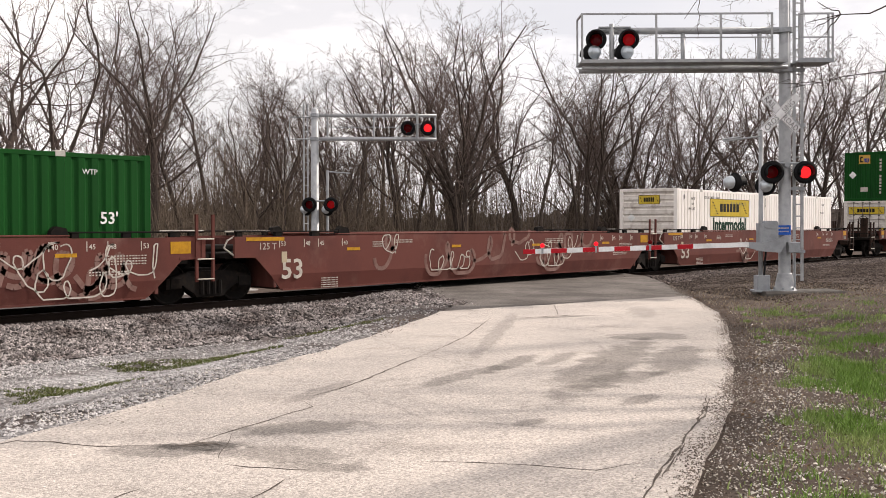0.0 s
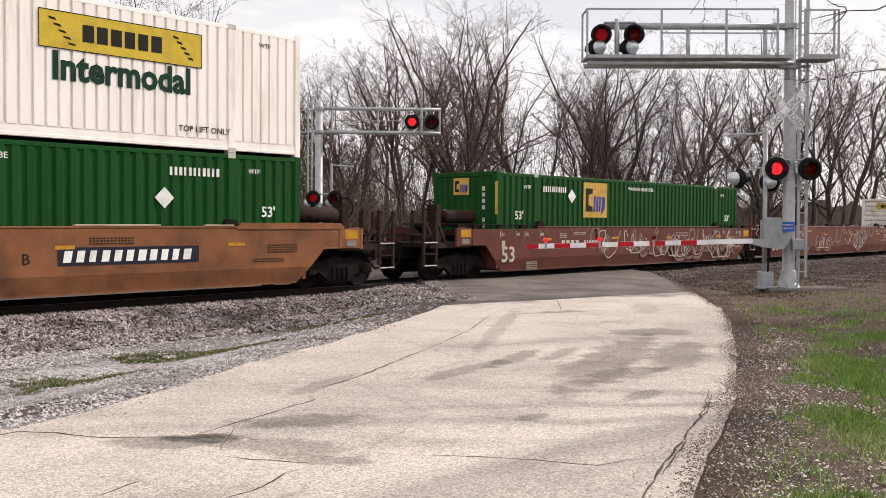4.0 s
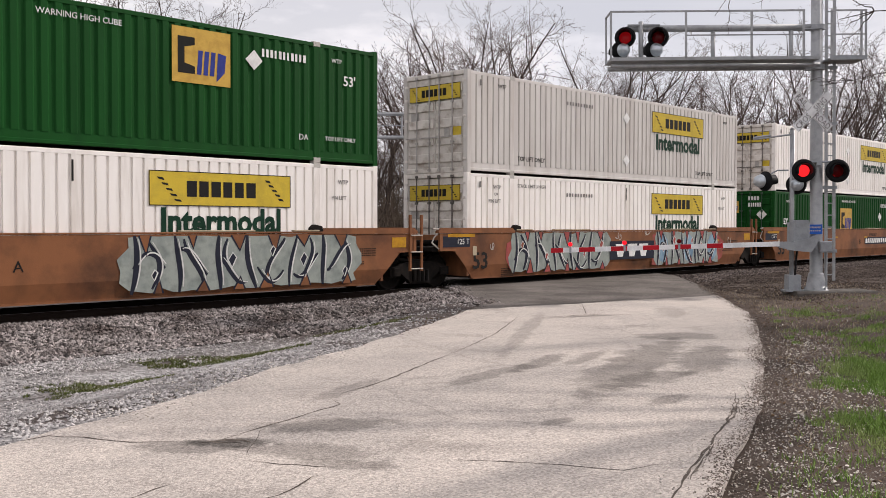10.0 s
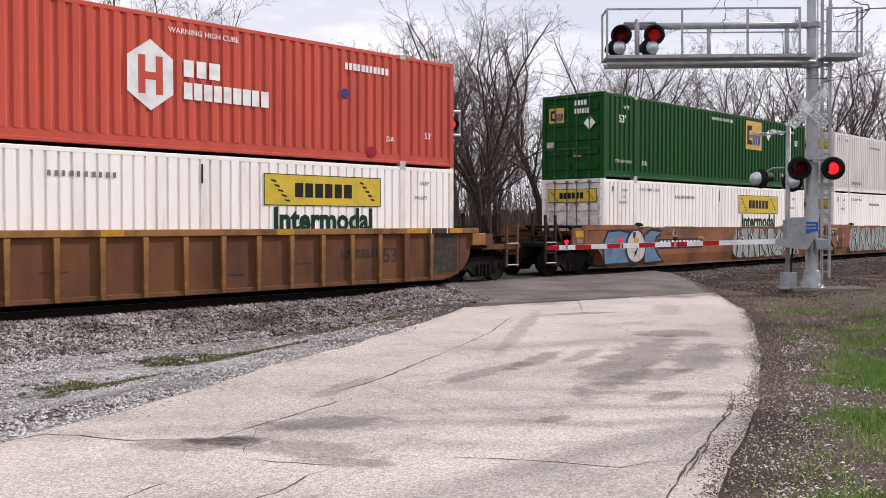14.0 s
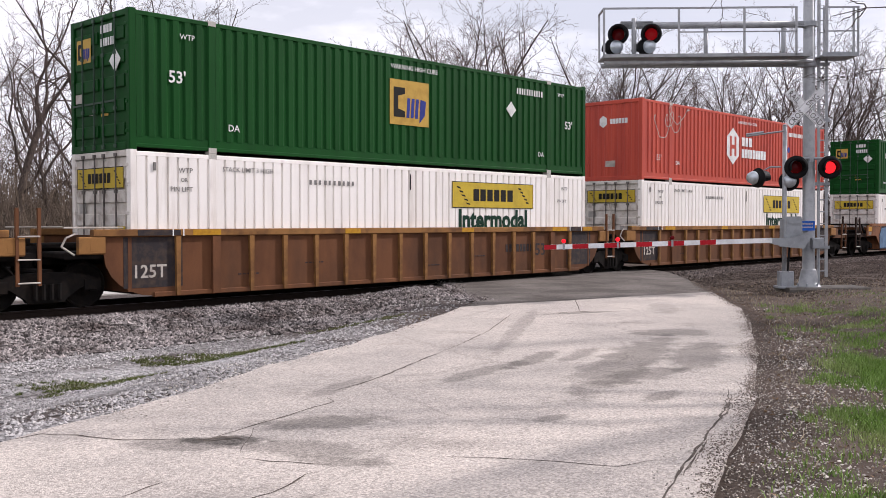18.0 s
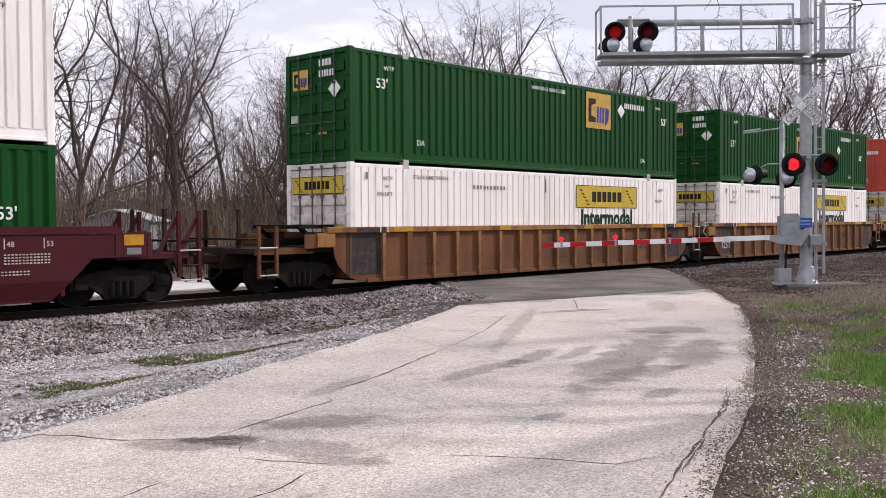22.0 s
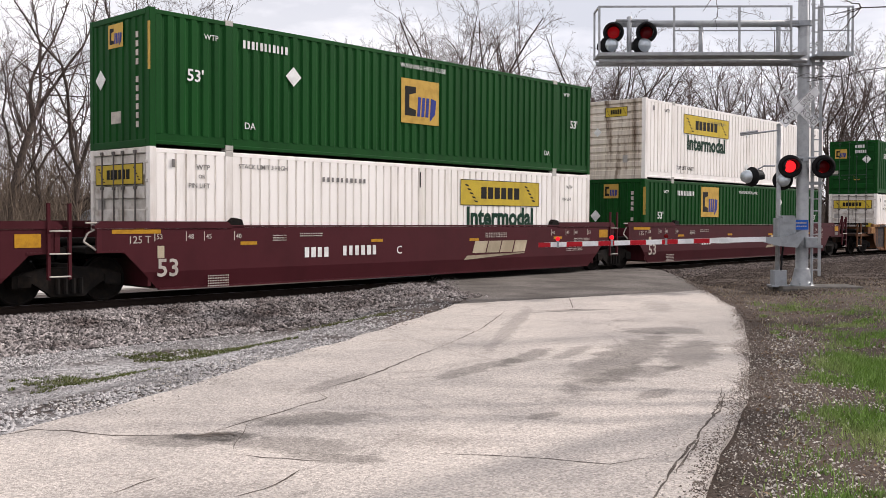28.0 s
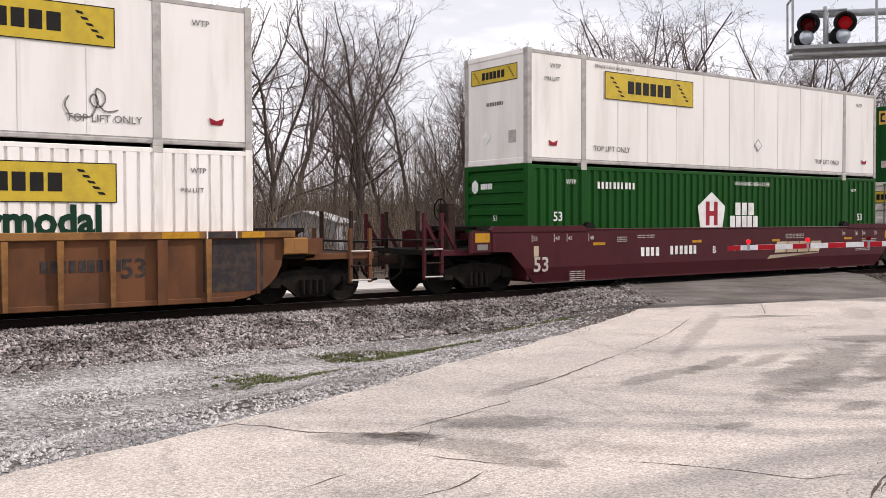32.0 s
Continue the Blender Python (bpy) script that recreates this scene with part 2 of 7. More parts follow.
# ---- mesh helpers ----
class Shape:
    """Vertices and faces gathered from simple solids."""

    def __init__(self):
        self.v, self.f = [], []

    def add(self, vs, fs):
        n = len(self.v)
        self.v += [tuple(p) for p in vs]
        self.f += [tuple(i + n for i in f) for f in fs]
        return self

    def box(self, x0, y0, z0, x1, y1, z1, c=0.0):
        """A block; c bevels the edges that run along its longest side."""
        s = (x1 - x0, y1 - y0, z1 - z0)
        if c <= 0:
            vs = [(x, y, z) for z in (z0, z1) for y in (y0, y1) for x in (x0, x1)]
            return self.add(vs, [(0, 2, 3, 1), (4, 5, 7, 6), (0, 1, 5, 4), (2, 6, 7, 3), (0, 4, 6, 2), (1, 3, 7, 5)])
        k = s.index(max(s))
        i, j = [a for a in range(3) if a != k]
        lo, hi = (x0, y0, z0), (x1, y1, z1)
        ring = [(lo[i] + c, lo[j]), (hi[i] - c, lo[j]), (hi[i], lo[j] + c), (hi[i], hi[j] - c), (hi[i] - c, hi[j]), (lo[i] + c, hi[j]), (lo[i], hi[j] - c), (lo[i], lo[j] + c)]
        vs = []
        for e in (lo[k], hi[k]):
            for a, b in ring:
                p = [0, 0, 0]
                p[i], p[j], p[k] = a, b, e
                vs.append(p)
        fs = [(q, (q + 1) % 8, (q + 1) % 8 + 8, q + 8) for q in range(8)] + [tuple(range(7, -1, -1)), tuple(range(8, 16))]
        return self.add(vs, fs)

    def tube(self, a, b, r0, r1=None, n=10, caps=True):
        a, b = Vector(a), Vector(b)
        r1 = r0 if r1 is None else r1
        d = (b - a).normalized()
        u = d.orthogonal().normalized()
        w = d.cross(u)
        vs = [p + (u * math.cos(q) + w * math.sin(q)) * r for p, r in ((a, r0), (b, r1)) for q in (2 * math.pi * i / n for i in range(n))]
        fs = [(i, (i + 1) % n, n + (i + 1) % n, n + i) for i in range(n)]
        if caps:
            fs += [tuple(range(n - 1, -1, -1)), tuple(range(n, 2 * n))]
        return self.add(vs, fs)

    def path(self, pts, r, n=6):
        for a, b in zip(pts, pts[1:]):
            self.tube(a, b, r, r, n)
        return self

    def slab(self, poly, y0, y1):
        """A polygon in x, z made thick along y."""
        n = len(poly)
        vs = [(x, y0, z) for x, z in poly] + [(x, y1, z) for x, z in poly]
        fs = [tuple(range(n)), tuple(range(2 * n - 1, n - 1, -1))] + [(i, n + i, n + (i + 1) % n, (i + 1) % n) for i in range(n)]
        return self.add(vs, fs)

    def lathe(self, prof, n=20, axis="y"):
        """Rings of (radius, place on the axis)."""
        vs = []
        for r, h in prof:
            for i in range(n):
                a, b = r * math.cos(2 * math.pi * i / n), r * math.sin(2 * math.pi * i / n)
                vs.append({"y": (a, h, b), "z": (a, b, h), "x": (h, a, b)}[axis])
        fs = [(k * n + i, k * n + (i + 1) % n, (k + 1) * n + (i + 1) % n, (k + 1) * n + i) for k in range(len(prof) - 1) for i in range(n)]
        fs += [tuple(range(n)), tuple(range(len(prof) * n - 1, (len(prof) - 1) * n - 1, -1))]
        return self.add(vs, fs)

    def move(self, m):
        self.v = [tuple(m @ Vector(p)) for p in self.v]
        return self


def mesh_of(name, sh, mat, smooth=False):
    me = bpy.data.meshes.new(name)
    me.from_pydata(sh.v, [], sh.f)
    if not isinstance(mat, (list, tuple)):
        mat = [mat]
    for m in mat:
        me.materials.append(m)
    bm = bmesh.new()
    bm.from_mesh(me)
    bmesh.ops.recalc_face_normals(bm, faces=bm.faces)
    bm.to_mesh(me)
    bm.free()
    if smooth:
        me.polygons.foreach_set("use_smooth", [True] * len(me.polygons))
    return me


CACHE = {}


def part(name, sh, mat, parent, label="", at=None, key=None, smooth=False):
    """One mesh under a thing or a part. A key shares the mesh between alike parts."""
    k = (key, mat.name) if key and not isinstance(mat, list) else None
    if k and k in CACHE:
        me = CACHE[k]
    else:
        me = mesh_of(name, sh() if callable(sh) else sh, mat, smooth)
        if k:
            CACHE[k] = me
    ob = new(name, me)
    ob.parent = parent
    if at is not None:
        ob.matrix_basis = at
    if label:
        tagged(ob, label)
    if name.endswith("_marking") or name in ("lettering", "letters", "word"):
        ob["kind"] = "stuff"
    return ob


def thing(name, m, label, category, group=""):
    ob = new(name)
    ob.empty_display_size = 0.2
    ob.matrix_basis = m
    return tagged(ob, label, category, group)


def text_shape(s, size, squeeze=1.0, italic=0.0):
    """Flat letters in x, z facing -y, their lower left corner at the origin."""
    key = ("text", s, round(size, 3), squeeze, italic)
    if key not in CACHE:
        cu = bpy.data.curves.new("letters", "FONT")
        cu.body, cu.size, cu.resolution_u, cu.extrude, cu.offset = s, size, 2, 0.002, size * (0.034 if size > 0.7 else 0.016 if size > 0.3 else 0.002)
        ob = bpy.data.objects.new("letters", cu)
        me = bpy.data.meshes.new_from_object(ob)
        sh = Shape()
        sh.v = [((v.co.x + v.co.y * italic) * squeeze, -v.co.z, v.co.y) for v in me.vertices]
        sh.f = [tuple(p.vertices) for p in me.polygons]
        bpy.data.objects.remove(ob)
        bpy.data.curves.remove(cu)
        bpy.data.meshes.remove(me)
        CACHE[key] = sh
    sh = Shape()
    sh.v, sh.f = list(CACHE[key].v), list(CACHE[key].f)
    return sh


def bars(n, w, h, gap=0.28, seed=1, slant=0.0, t=0.004):
    """A row of plain upright blocks the size of writing that is not spelled out."""
    rng = random.Random(seed)
    sh, step = Shape(), w / n
    for i in range(n):
        a, b = i * step, (i + 1 - gap * rng.uniform(0.7, 1.2)) * step
        sh.slab([(a, 0), (b, 0), (b + slant * h, h), (a + slant * h, h)], -t, 0)
    return sh


def flat(name, sh, mat, parent, x, y, z, label="", face="side", key=None):
    """Markings on a side that faces -y, or on an end that faces -x."""
    m = pose(x, y, z) if face == "side" else pose(x, y, z, 0, 0, -90)
    return part(name, sh, mat, parent, label, m, key)


# ---- ground, road and track ----
TRACK_Y = 1.295
ROAD_L = [(20.0, 0.4), (16.9, -2.9), (15.6, -4.4), (11.8, -6.6), (9.1, -7.93), (6.87, -8.87), (4.9, -9.85), (2.6, -10.75), (-3.0, -12.9), (-14.0, -17.0)]
ROAD_R = [(29.2, -1.3), (25.2, -4.4), (22.1, -6.53), (17.2, -9.86), (13.24, -11.93), (10.75, -13.15), (8.45, -14.2), (5.4, -15.38), (0.0, -17.8), (-9.0, -22.5)]


def smooth_line(pts, n):
    """n points along a rounded line through pts."""
    out, k = [], len(pts) - 1
    for i in range(n):
        u = i / (n - 1) * k
        j = min(int(u), k - 1)
        u -= j
        p = [Vector(pts[max(0, min(k, j + q))]) for q in (-1, 0, 1, 2)]
        out.append(0.5 * (2 * p[1] + (p[2] - p[0]) * u + (2 * p[0] - 5 * p[1] + 4 * p[2] - p[3]) * u * u + (3 * p[1] - p[0] - 3 * p[2] + p[3]) * u ** 3))
    return out


LINE_L, LINE_R = smooth_line(ROAD_L, 73), smooth_line(ROAD_R, 73)
LINE_L = [p + Vector((noise.noise((p.x * 1.3, p.y * 1.3, 0)) * 0.10, noise.noise((p.x * 1.3, p.y * 1.3, 5)) * 0.10)) for p in LINE_L]
LINE_R = [p + Vector((noise.noise((p.x * 1.3, p.y * 1.3, 9)) * 0.05, noise.noise((p.x * 1.3, p.y * 1.3, 14)) * 0.05)) for p in LINE_R]
EDGE = np.array([tuple(p) for p in LINE_L] + [tuple(p) for p in reversed(LINE_R)])


def road_gap(x, y):
    """How far points lie outside the road; negative within."""
    a, b = EDGE, np.roll(EDGE, -1, 0)
    p = np.stack([np.ravel(x), np.ravel(y)], 1)
    best, inside = np.full(len(p), 1e9), np.zeros(len(p), bool)
    for (ax, ay), (bx, by) in zip(a, b):
        dx, dy = bx - ax, by - ay
        u = np.clip(((p[:, 0] - ax) * dx + (p[:, 1] - ay) * dy) / (dx * dx + dy * dy + 1e-9), 0, 1)
        best = np.minimum(best, np.hypot(p[:, 0] - ax - u * dx, p[:, 1] - ay - u * dy))
        inside ^= ((ay > p[:, 1]) != (by > p[:, 1])) & (p[:, 0] < (bx - ax) * (p[:, 1] - ay) / (by - ay + 1e-12) + ax)
    return np.where(inside, -best, best).reshape(np.shape(x))


def step(a, b, x):
    u = np.clip((x - a) / (b - a), 0, 1)
    return u * u * (3 - 2 * u)


def crossing_gap(x, y):
    """Distance from the strip where the road goes over the rails, for points near the track."""
    c = 24.6 + (y - TRACK_Y) * 0.75
    return np.abs(x - c) - 4.6


def ground_z(x, y):
    x, y = np.asarray(x, float), np.asarray(y, float)
    off = np.abs(y - TRACK_Y)
    low = np.where(y < TRACK_Y, np.where(x < 20, -0.42, -0.42 + 0.5 * step(20, 26, x)), -0.45)
    z = -0.17 + (low + 0.17) * step(1.75, 3.1, off)
    right = step(-1.0, 3.0, (x - 16) * 0.64 - (y + 10.4) * 0.77)          # the bank on the far side of the road
    z = np.where(y < -3.2, z + (0.07 - low) * right * step(3.2, 6.0, -y), z)
    g = road_gap(x, y)
    z = z * step(0.45, 3.0, g) + (-0.03) * (1 - step(0.45, 3.0, g))
    c = crossing_gap(x, y)
    near = (1 - step(0.3, 2.4, c)) * (1 - step(9.0, 12.0, off))
    return z * (1 - near) + (-0.04) * near


def grid_mesh(name, xs, ys, mat, extra=None):
    X, Y = np.meshgrid(xs, ys)
    Z = ground_z(X, Y)
    Z = Z + np.array([[noise.noise((x * 0.9, y * 0.9, 2)) for x in xs] for y in ys]) * 0.035 * step(0.0, 1.0, road_gap(X, Y)) * (np.abs(Y - TRACK_Y) > 1.6)
    v = np.stack([X, Y, Z], -1).reshape(-1, 3)
    w, h = len(xs), len(ys)
    i = (np.arange(h - 1)[:, None] * w + np.arange(w - 1)).ravel()
    me = bpy.data.meshes.new(name)
    me.from_pydata(v.tolist(), [], np.stack([i, i + 1, i + w + 1, i + w], 1).tolist())
    me.materials.append(mat)
    me.polygons.foreach_set("use_smooth", [True] * len(me.polygons))
    return new(name, me)


def ground_material():
    """Soil, dead leaves and grass, turning to crushed stone beside the track and the road."""
    m = material("leafy_soil_and_gravel", (0.078, 0.058, 0.048), 0.95, second=(0.115, 0.090, 0.074), scale=1.6, grain=0.35, grain_scale=45, bump=0.6, bump_scale=25, vary=0, dirt=(0.046, 0.034, 0.027), dirt_scale=0.7, dirt_mix=(0.45, 0.65))
    nt = m.node_tree
    bs = nt.nodes["Principled BSDF"]
    soil = bs.inputs["Base Color"].links[0].from_socket
    geo = nt.nodes.new("ShaderNodeNewGeometry")
    sep = nt.nodes.new("ShaderNodeSeparateXYZ")
    nt.links.new(geo.outputs["Position"], sep.inputs[0])
    wob = nt.nodes.new("ShaderNodeTexNoise")
    wob.inputs["Scale"].default_value, wob.inputs["Detail"].default_value = 0.5, 5
    nt.links.new(geo.outputs["Position"], wob.inputs["Vector"])

    def rng(src, a, b):
        r = nt.nodes.new("ShaderNodeMapRange")
        r.interpolation_type = "SMOOTHSTEP"
        r.inputs["From Min"].default_value, r.inputs["From Max"].default_value = a, b
        nt.links.new(src, r.inputs[0])
        return r.outputs[0]

    def op(kind, a, b):
        n = nt.nodes.new("ShaderNodeMath")
        n.operation = kind
        for i, s in enumerate((a, b)):
            if hasattr(s, "is_output"):
                nt.links.new(s, n.inputs[i])
            else:
                n.inputs[i].default_value = s
        return n.outputs[0]

    wy = op("ADD", sep.outputs[1], op("MULTIPLY", op("SUBTRACT", wob.outputs[0], 0.5), 2.5))
    # crushed stone near the rails, and the whole shoulder between track and road
    strip = op("MULTIPLY", rng(wy, -3.6, -2.6), rng(wy, 6.0, 5.0))
    wx = op("ADD", sep.outputs[0], op("MULTIPLY", op("SUBTRACT", wob.outputs[0], 0.5), 2.0))
    bank = op("SUBTRACT", op("MULTIPLY", op("SUBTRACT", wx, 17.2), 0.4), op("MULTIPLY", op("ADD", wy, 9.9), 0.92))
    shoulder = op("MULTIPLY", rng(wx, 19.0, 16.0), rng(bank, -1.2, -2.6))
    stone = op("MAXIMUM", strip, shoulder)
    vor = nt.nodes.new("ShaderNodeTexVoronoi")
    vor.inputs["Scale"].default_value = 22
    nt.links.new(geo.outputs["Position"], vor.inputs["Vector"])
    pale = nt.nodes.new("ShaderNodeMix")
    pale.data_type = "RGBA"
    far = op("MULTIPLY", op("MULTIPLY", rng(wy, -1.5, -4.5), rng(wob.outputs[0], 0.35, 0.6)), rng(wx, 12.0, 8.0))
    nt.links.new(far, pale.inputs[0])
    pale.inputs[6].default_value, pale.inputs[7].default_value = (0.085, 0.071, 0.066, 1), (0.33, 0.32, 0.315, 1)
    hs = nt.nodes.new("ShaderNodeHueSaturation")
    nt.links.new(pale.outputs[2], hs.inputs["Color"])
    sepc = nt.nodes.new("ShaderNodeSeparateColor")
    nt.links.new(vor.outputs["Color"], sepc.inputs[0])
    val = nt.nodes.new("ShaderNodeMapRange")
    val.inputs["To Min"].default_value, val.inputs["To Max"].default_value = 0.45, 1.5
    nt.links.new(sepc.outputs[0], val.inputs[0])
    nt.links.new(val.outputs[0], hs.inputs["Value"])
    # bed between and beside the rails: oil, with the under-train shade painted in
    oil_shade = op("MULTIPLY", rng(sep.outputs[1], -0.05, 0.35), rng(sep.outputs[1], 2.9, 2.4))
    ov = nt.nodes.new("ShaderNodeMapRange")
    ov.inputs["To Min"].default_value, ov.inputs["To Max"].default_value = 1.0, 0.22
    nt.links.new(oil_shade, ov.inputs[0])
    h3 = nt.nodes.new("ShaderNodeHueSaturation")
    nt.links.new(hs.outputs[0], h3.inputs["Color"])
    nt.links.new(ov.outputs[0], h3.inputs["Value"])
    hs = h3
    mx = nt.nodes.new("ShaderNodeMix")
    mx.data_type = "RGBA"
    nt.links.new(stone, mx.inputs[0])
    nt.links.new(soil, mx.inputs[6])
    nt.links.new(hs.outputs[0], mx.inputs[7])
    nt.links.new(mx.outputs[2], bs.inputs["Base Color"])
    return m


def road_material(name, base, second, dark, crack=0.008, stains=False):
    """Worn chip-sealed asphalt with a stone grain, stains and a net of cracks."""
    m = material(name, base, 0.9, second=second, scale=0.55, mix=(0.4, 0.62), grain=0.22, grain_scale=55, bump=0.5, bump_scale=70, vary=0, dirt=dark, dirt_scale=0.8, dirt_mix=(0.58, 0.78))
    nt = m.node_tree
    bs = nt.nodes["Principled BSDF"]
    col = bs.inputs["Base Color"].links[0].from_socket
    co = [n for n in nt.nodes if n.type == "TEX_COORD"][0]
    # single stones of the chip seal
    sp = nt.nodes.new("ShaderNodeTexVoronoi")
    sp.inputs["Scale"].default_value = 60
    nt.links.new(co.outputs["Object"], sp.inputs["Vector"])
    sc = nt.nodes.new("ShaderNodeSeparateColor")
    nt.links.new(sp.outputs["Color"], sc.inputs[0])
    rv = nt.nodes.new("ShaderNodeMapRange")
    rv.inputs["To Min"].default_value, rv.inputs["To Max"].default_value = 0.72, 1.28
    nt.links.new(sc.outputs[0], rv.inputs[0])
    hs = nt.nodes.new("ShaderNodeHueSaturation")
    nt.links.new(col, hs.inputs["Color"])
    nt.links.new(rv.outputs[0], hs.inputs["Value"])
    wob = nt.nodes.new("ShaderNodeTexNoise")
    wob.inputs["Scale"].default_value, wob.inputs["Detail"].default_value, wob.inputs["Roughness"].default_value = 2.4, 9, 0.72
    nt.links.new(co.outputs["Object"], wob.inputs["Vector"])
    ad = nt.nodes.new("ShaderNodeMix")
    ad.data_type = "RGBA"
    ad.inputs[0].default_value = 0.35
    nt.links.new(co.outputs["Object"], ad.inputs[6])
    nt.links.new(wob.outputs["Color"], ad.inputs[7])
    vo = nt.nodes.new("ShaderNodeTexVoronoi")
    vo.feature = "DISTANCE_TO_EDGE"
    vo.inputs["Scale"].default_value = 0.45
    nt.links.new(ad.outputs[2], vo.inputs["Vector"])
    rg = nt.nodes.new("ShaderNodeMapRange")
    rg.inputs["From Min"].default_value, rg.inputs["From Max"].default_value = crack * 0.3, crack
    rg.inputs["To Min"].default_value, rg.inputs["To Max"].default_value = 0.82, 1.0
    nt.links.new(vo.outputs["Distance"], rg.inputs[0])
    h2 = nt.nodes.new("ShaderNodeHueSaturation")
    nt.links.new(hs.outputs[0], h2.inputs["Color"])
    nt.links.new(rg.outputs[0], h2.inputs["Value"])
    out = h2.outputs[0]
    if stains:
        # worn wheel paths and oil-dark blotches, each an uneven oval
        geo = nt.nodes.new("ShaderNodeNewGeometry")
        for cx, cy, ax, ay, turn, dark in ((5.25, -11.82, 0.62, 0.30, -30, 0.56), (4.55, -12.5, 0.62, 0.28, -58, 0.64), (4.33, -11.84, 0.36, 0.16, -45, 0.34), (3.95, -11.72, 0.42, 0.22, -60, 0.62), (4.47, -12.97, 0.36, 0.14, -55, 0.62),
                                           (10.2, -11.75, 2.9, 0.42, 21, 0.60), (9.4, -12.45, 0.9, 0.34, 0, 0.64), (11.2, -12.14, 1.6, 0.36, 22, 0.62), (13.3, -10.6, 0.5, 0.7, 60, 0.66), (8.33, -13.3, 0.42, 0.14, 5, 0.62), (6.75, -13.17, 0.22, 0.12, 0, 0.62),
                                           (9.5, -10.8, 0.85, 0.18, 19, 0.62), (10.3, -10.97, 0.7, 0.16, 20, 0.66), (8.3, -11.0, 1.1, 0.18, 10, 0.66), (14.9, -7.75, 0.9, 0.14, -22, 0.6), (12.2, -8.4, 3.4, 0.16, 33, 0.76), (16.9, -8.3, 1.3, 0.3, 33, 0.82), (6.5, -10.6, 0.9, 0.14, 24, 0.72)):
            mp = nt.nodes.new("ShaderNodeMapping")
            mp.vector_type = "TEXTURE"
            mp.inputs["Location"].default_value, mp.inputs["Rotation"].default_value, mp.inputs["Scale"].default_value = (cx, cy, 0), (0, 0, radians(turn)), (ax, ay, 1000)
            nt.links.new(geo.outputs["Position"], mp.inputs["Vector"])
            ln = nt.nodes.new("ShaderNodeVectorMath")
            ln.operation = "LENGTH"
            nt.links.new(mp.outputs[0], ln.inputs[0])
            wb = nt.nodes.new("ShaderNodeMath")
            wb.operation = "MULTIPLY_ADD"
            nt.links.new(wob.outputs["Fac"], wb.inputs[0])
            wb.inputs[1].default_value = 2.2
            nt.links.new(ln.outputs["Value"], wb.inputs[2])
            fr = nt.nodes.new("ShaderNodeMapRange")
            fr.interpolation_type = "SMOOTHSTEP"
            fr.inputs["From Min"].default_value, fr.inputs["From Max"].default_value = 1.75, 2.25
            fr.inputs["To Min"].default_value, fr.inputs["To Max"].default_value = dark, 1.0
            nt.links.new(wb.outputs[0], fr.inputs[0])
            hv = nt.nodes.new("ShaderNodeHueSaturation")
            nt.links.new(out, hv.inputs["Color"])
            nt.links.new(fr.outputs[0], hv.inputs["Value"])
            out = hv.outputs[0]
    nt.links.new(out, bs.inputs["Base Color"])
    return m


def axis_steps(*spans):
    out = []
    for a, b, d in spans:
        out += list(np.arange(a, b - 1e-6, d))
    return np.array(out + [spans[-1][1]])


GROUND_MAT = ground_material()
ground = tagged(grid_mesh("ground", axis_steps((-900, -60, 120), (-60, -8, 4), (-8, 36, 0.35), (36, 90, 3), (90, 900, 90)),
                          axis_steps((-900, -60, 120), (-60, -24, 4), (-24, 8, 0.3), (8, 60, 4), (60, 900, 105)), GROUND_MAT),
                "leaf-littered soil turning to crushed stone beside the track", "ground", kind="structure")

ROAD_MAT = road_material("pale_worn_chip_seal", (0.482, 0.431, 0.387), (0.41, 0.369, 0.335), (0.285, 0.25, 0.222), stains=True)
APRON_MAT = road_material("grey_patched_asphalt", (0.165, 0.147, 0.134), (0.095, 0.084, 0.076), (0.05, 0.043, 0.038))
CRACK_MAT = material("dark_crack_filling", (0.085, 0.070, 0.060), 0.95, second=(0.16, 0.135, 0.115), scale=5)


def strip_sheet(name, left, right, mat, z=0.0, n=15, crown=0.03, thick=0.05, ragged=False):
    """A road bed lofted between two edges, slightly crowned, with real edges."""
    sh, rows = Shape(), []
    for a, b in zip(left, right):
        for i in range(n):
            u = i / (n - 1)
            p = a.lerp(b, u)
            if ragged and a is left[0]:          # a broken start to the surfacing
                p = p + Vector((0.72, 0.69)) * (noise.noise((p.x * 0.5, p.y * 0.5, 6)) * 0.22 + noise.noise((p.x * 4, p.y * 4, 1)) * 0.10)
            rough = noise.noise((p.x * 0.7, p.y * 0.7, 3)) * 0.008
            sh.v.append((p.x, p.y, z + crown * (1 - (2 * u - 1) ** 2) - crown + rough))
    for k in range(min(len(left), len(right)) - 1):
        for i in range(n - 1):
            sh.f.append((k * n + i, k * n + i + 1, (k + 1) * n + i + 1, (k + 1) * n + i))
    m = min(len(left), len(right))
    for side in (0, n - 1):
        o = len(sh.v)
        for k in range(m):
            x, y, zz = sh.v[k * n + side]
            sh.v += [(x, y, zz), (x, y, zz - thick)]
        sh.f += [(o + 2 * k, o + 2 * k + 2, o + 2 * k + 3, o + 2 * k + 1) for k in range(m - 1)]
    me = mesh_of(name, sh, mat, True)
    return new(name, me)


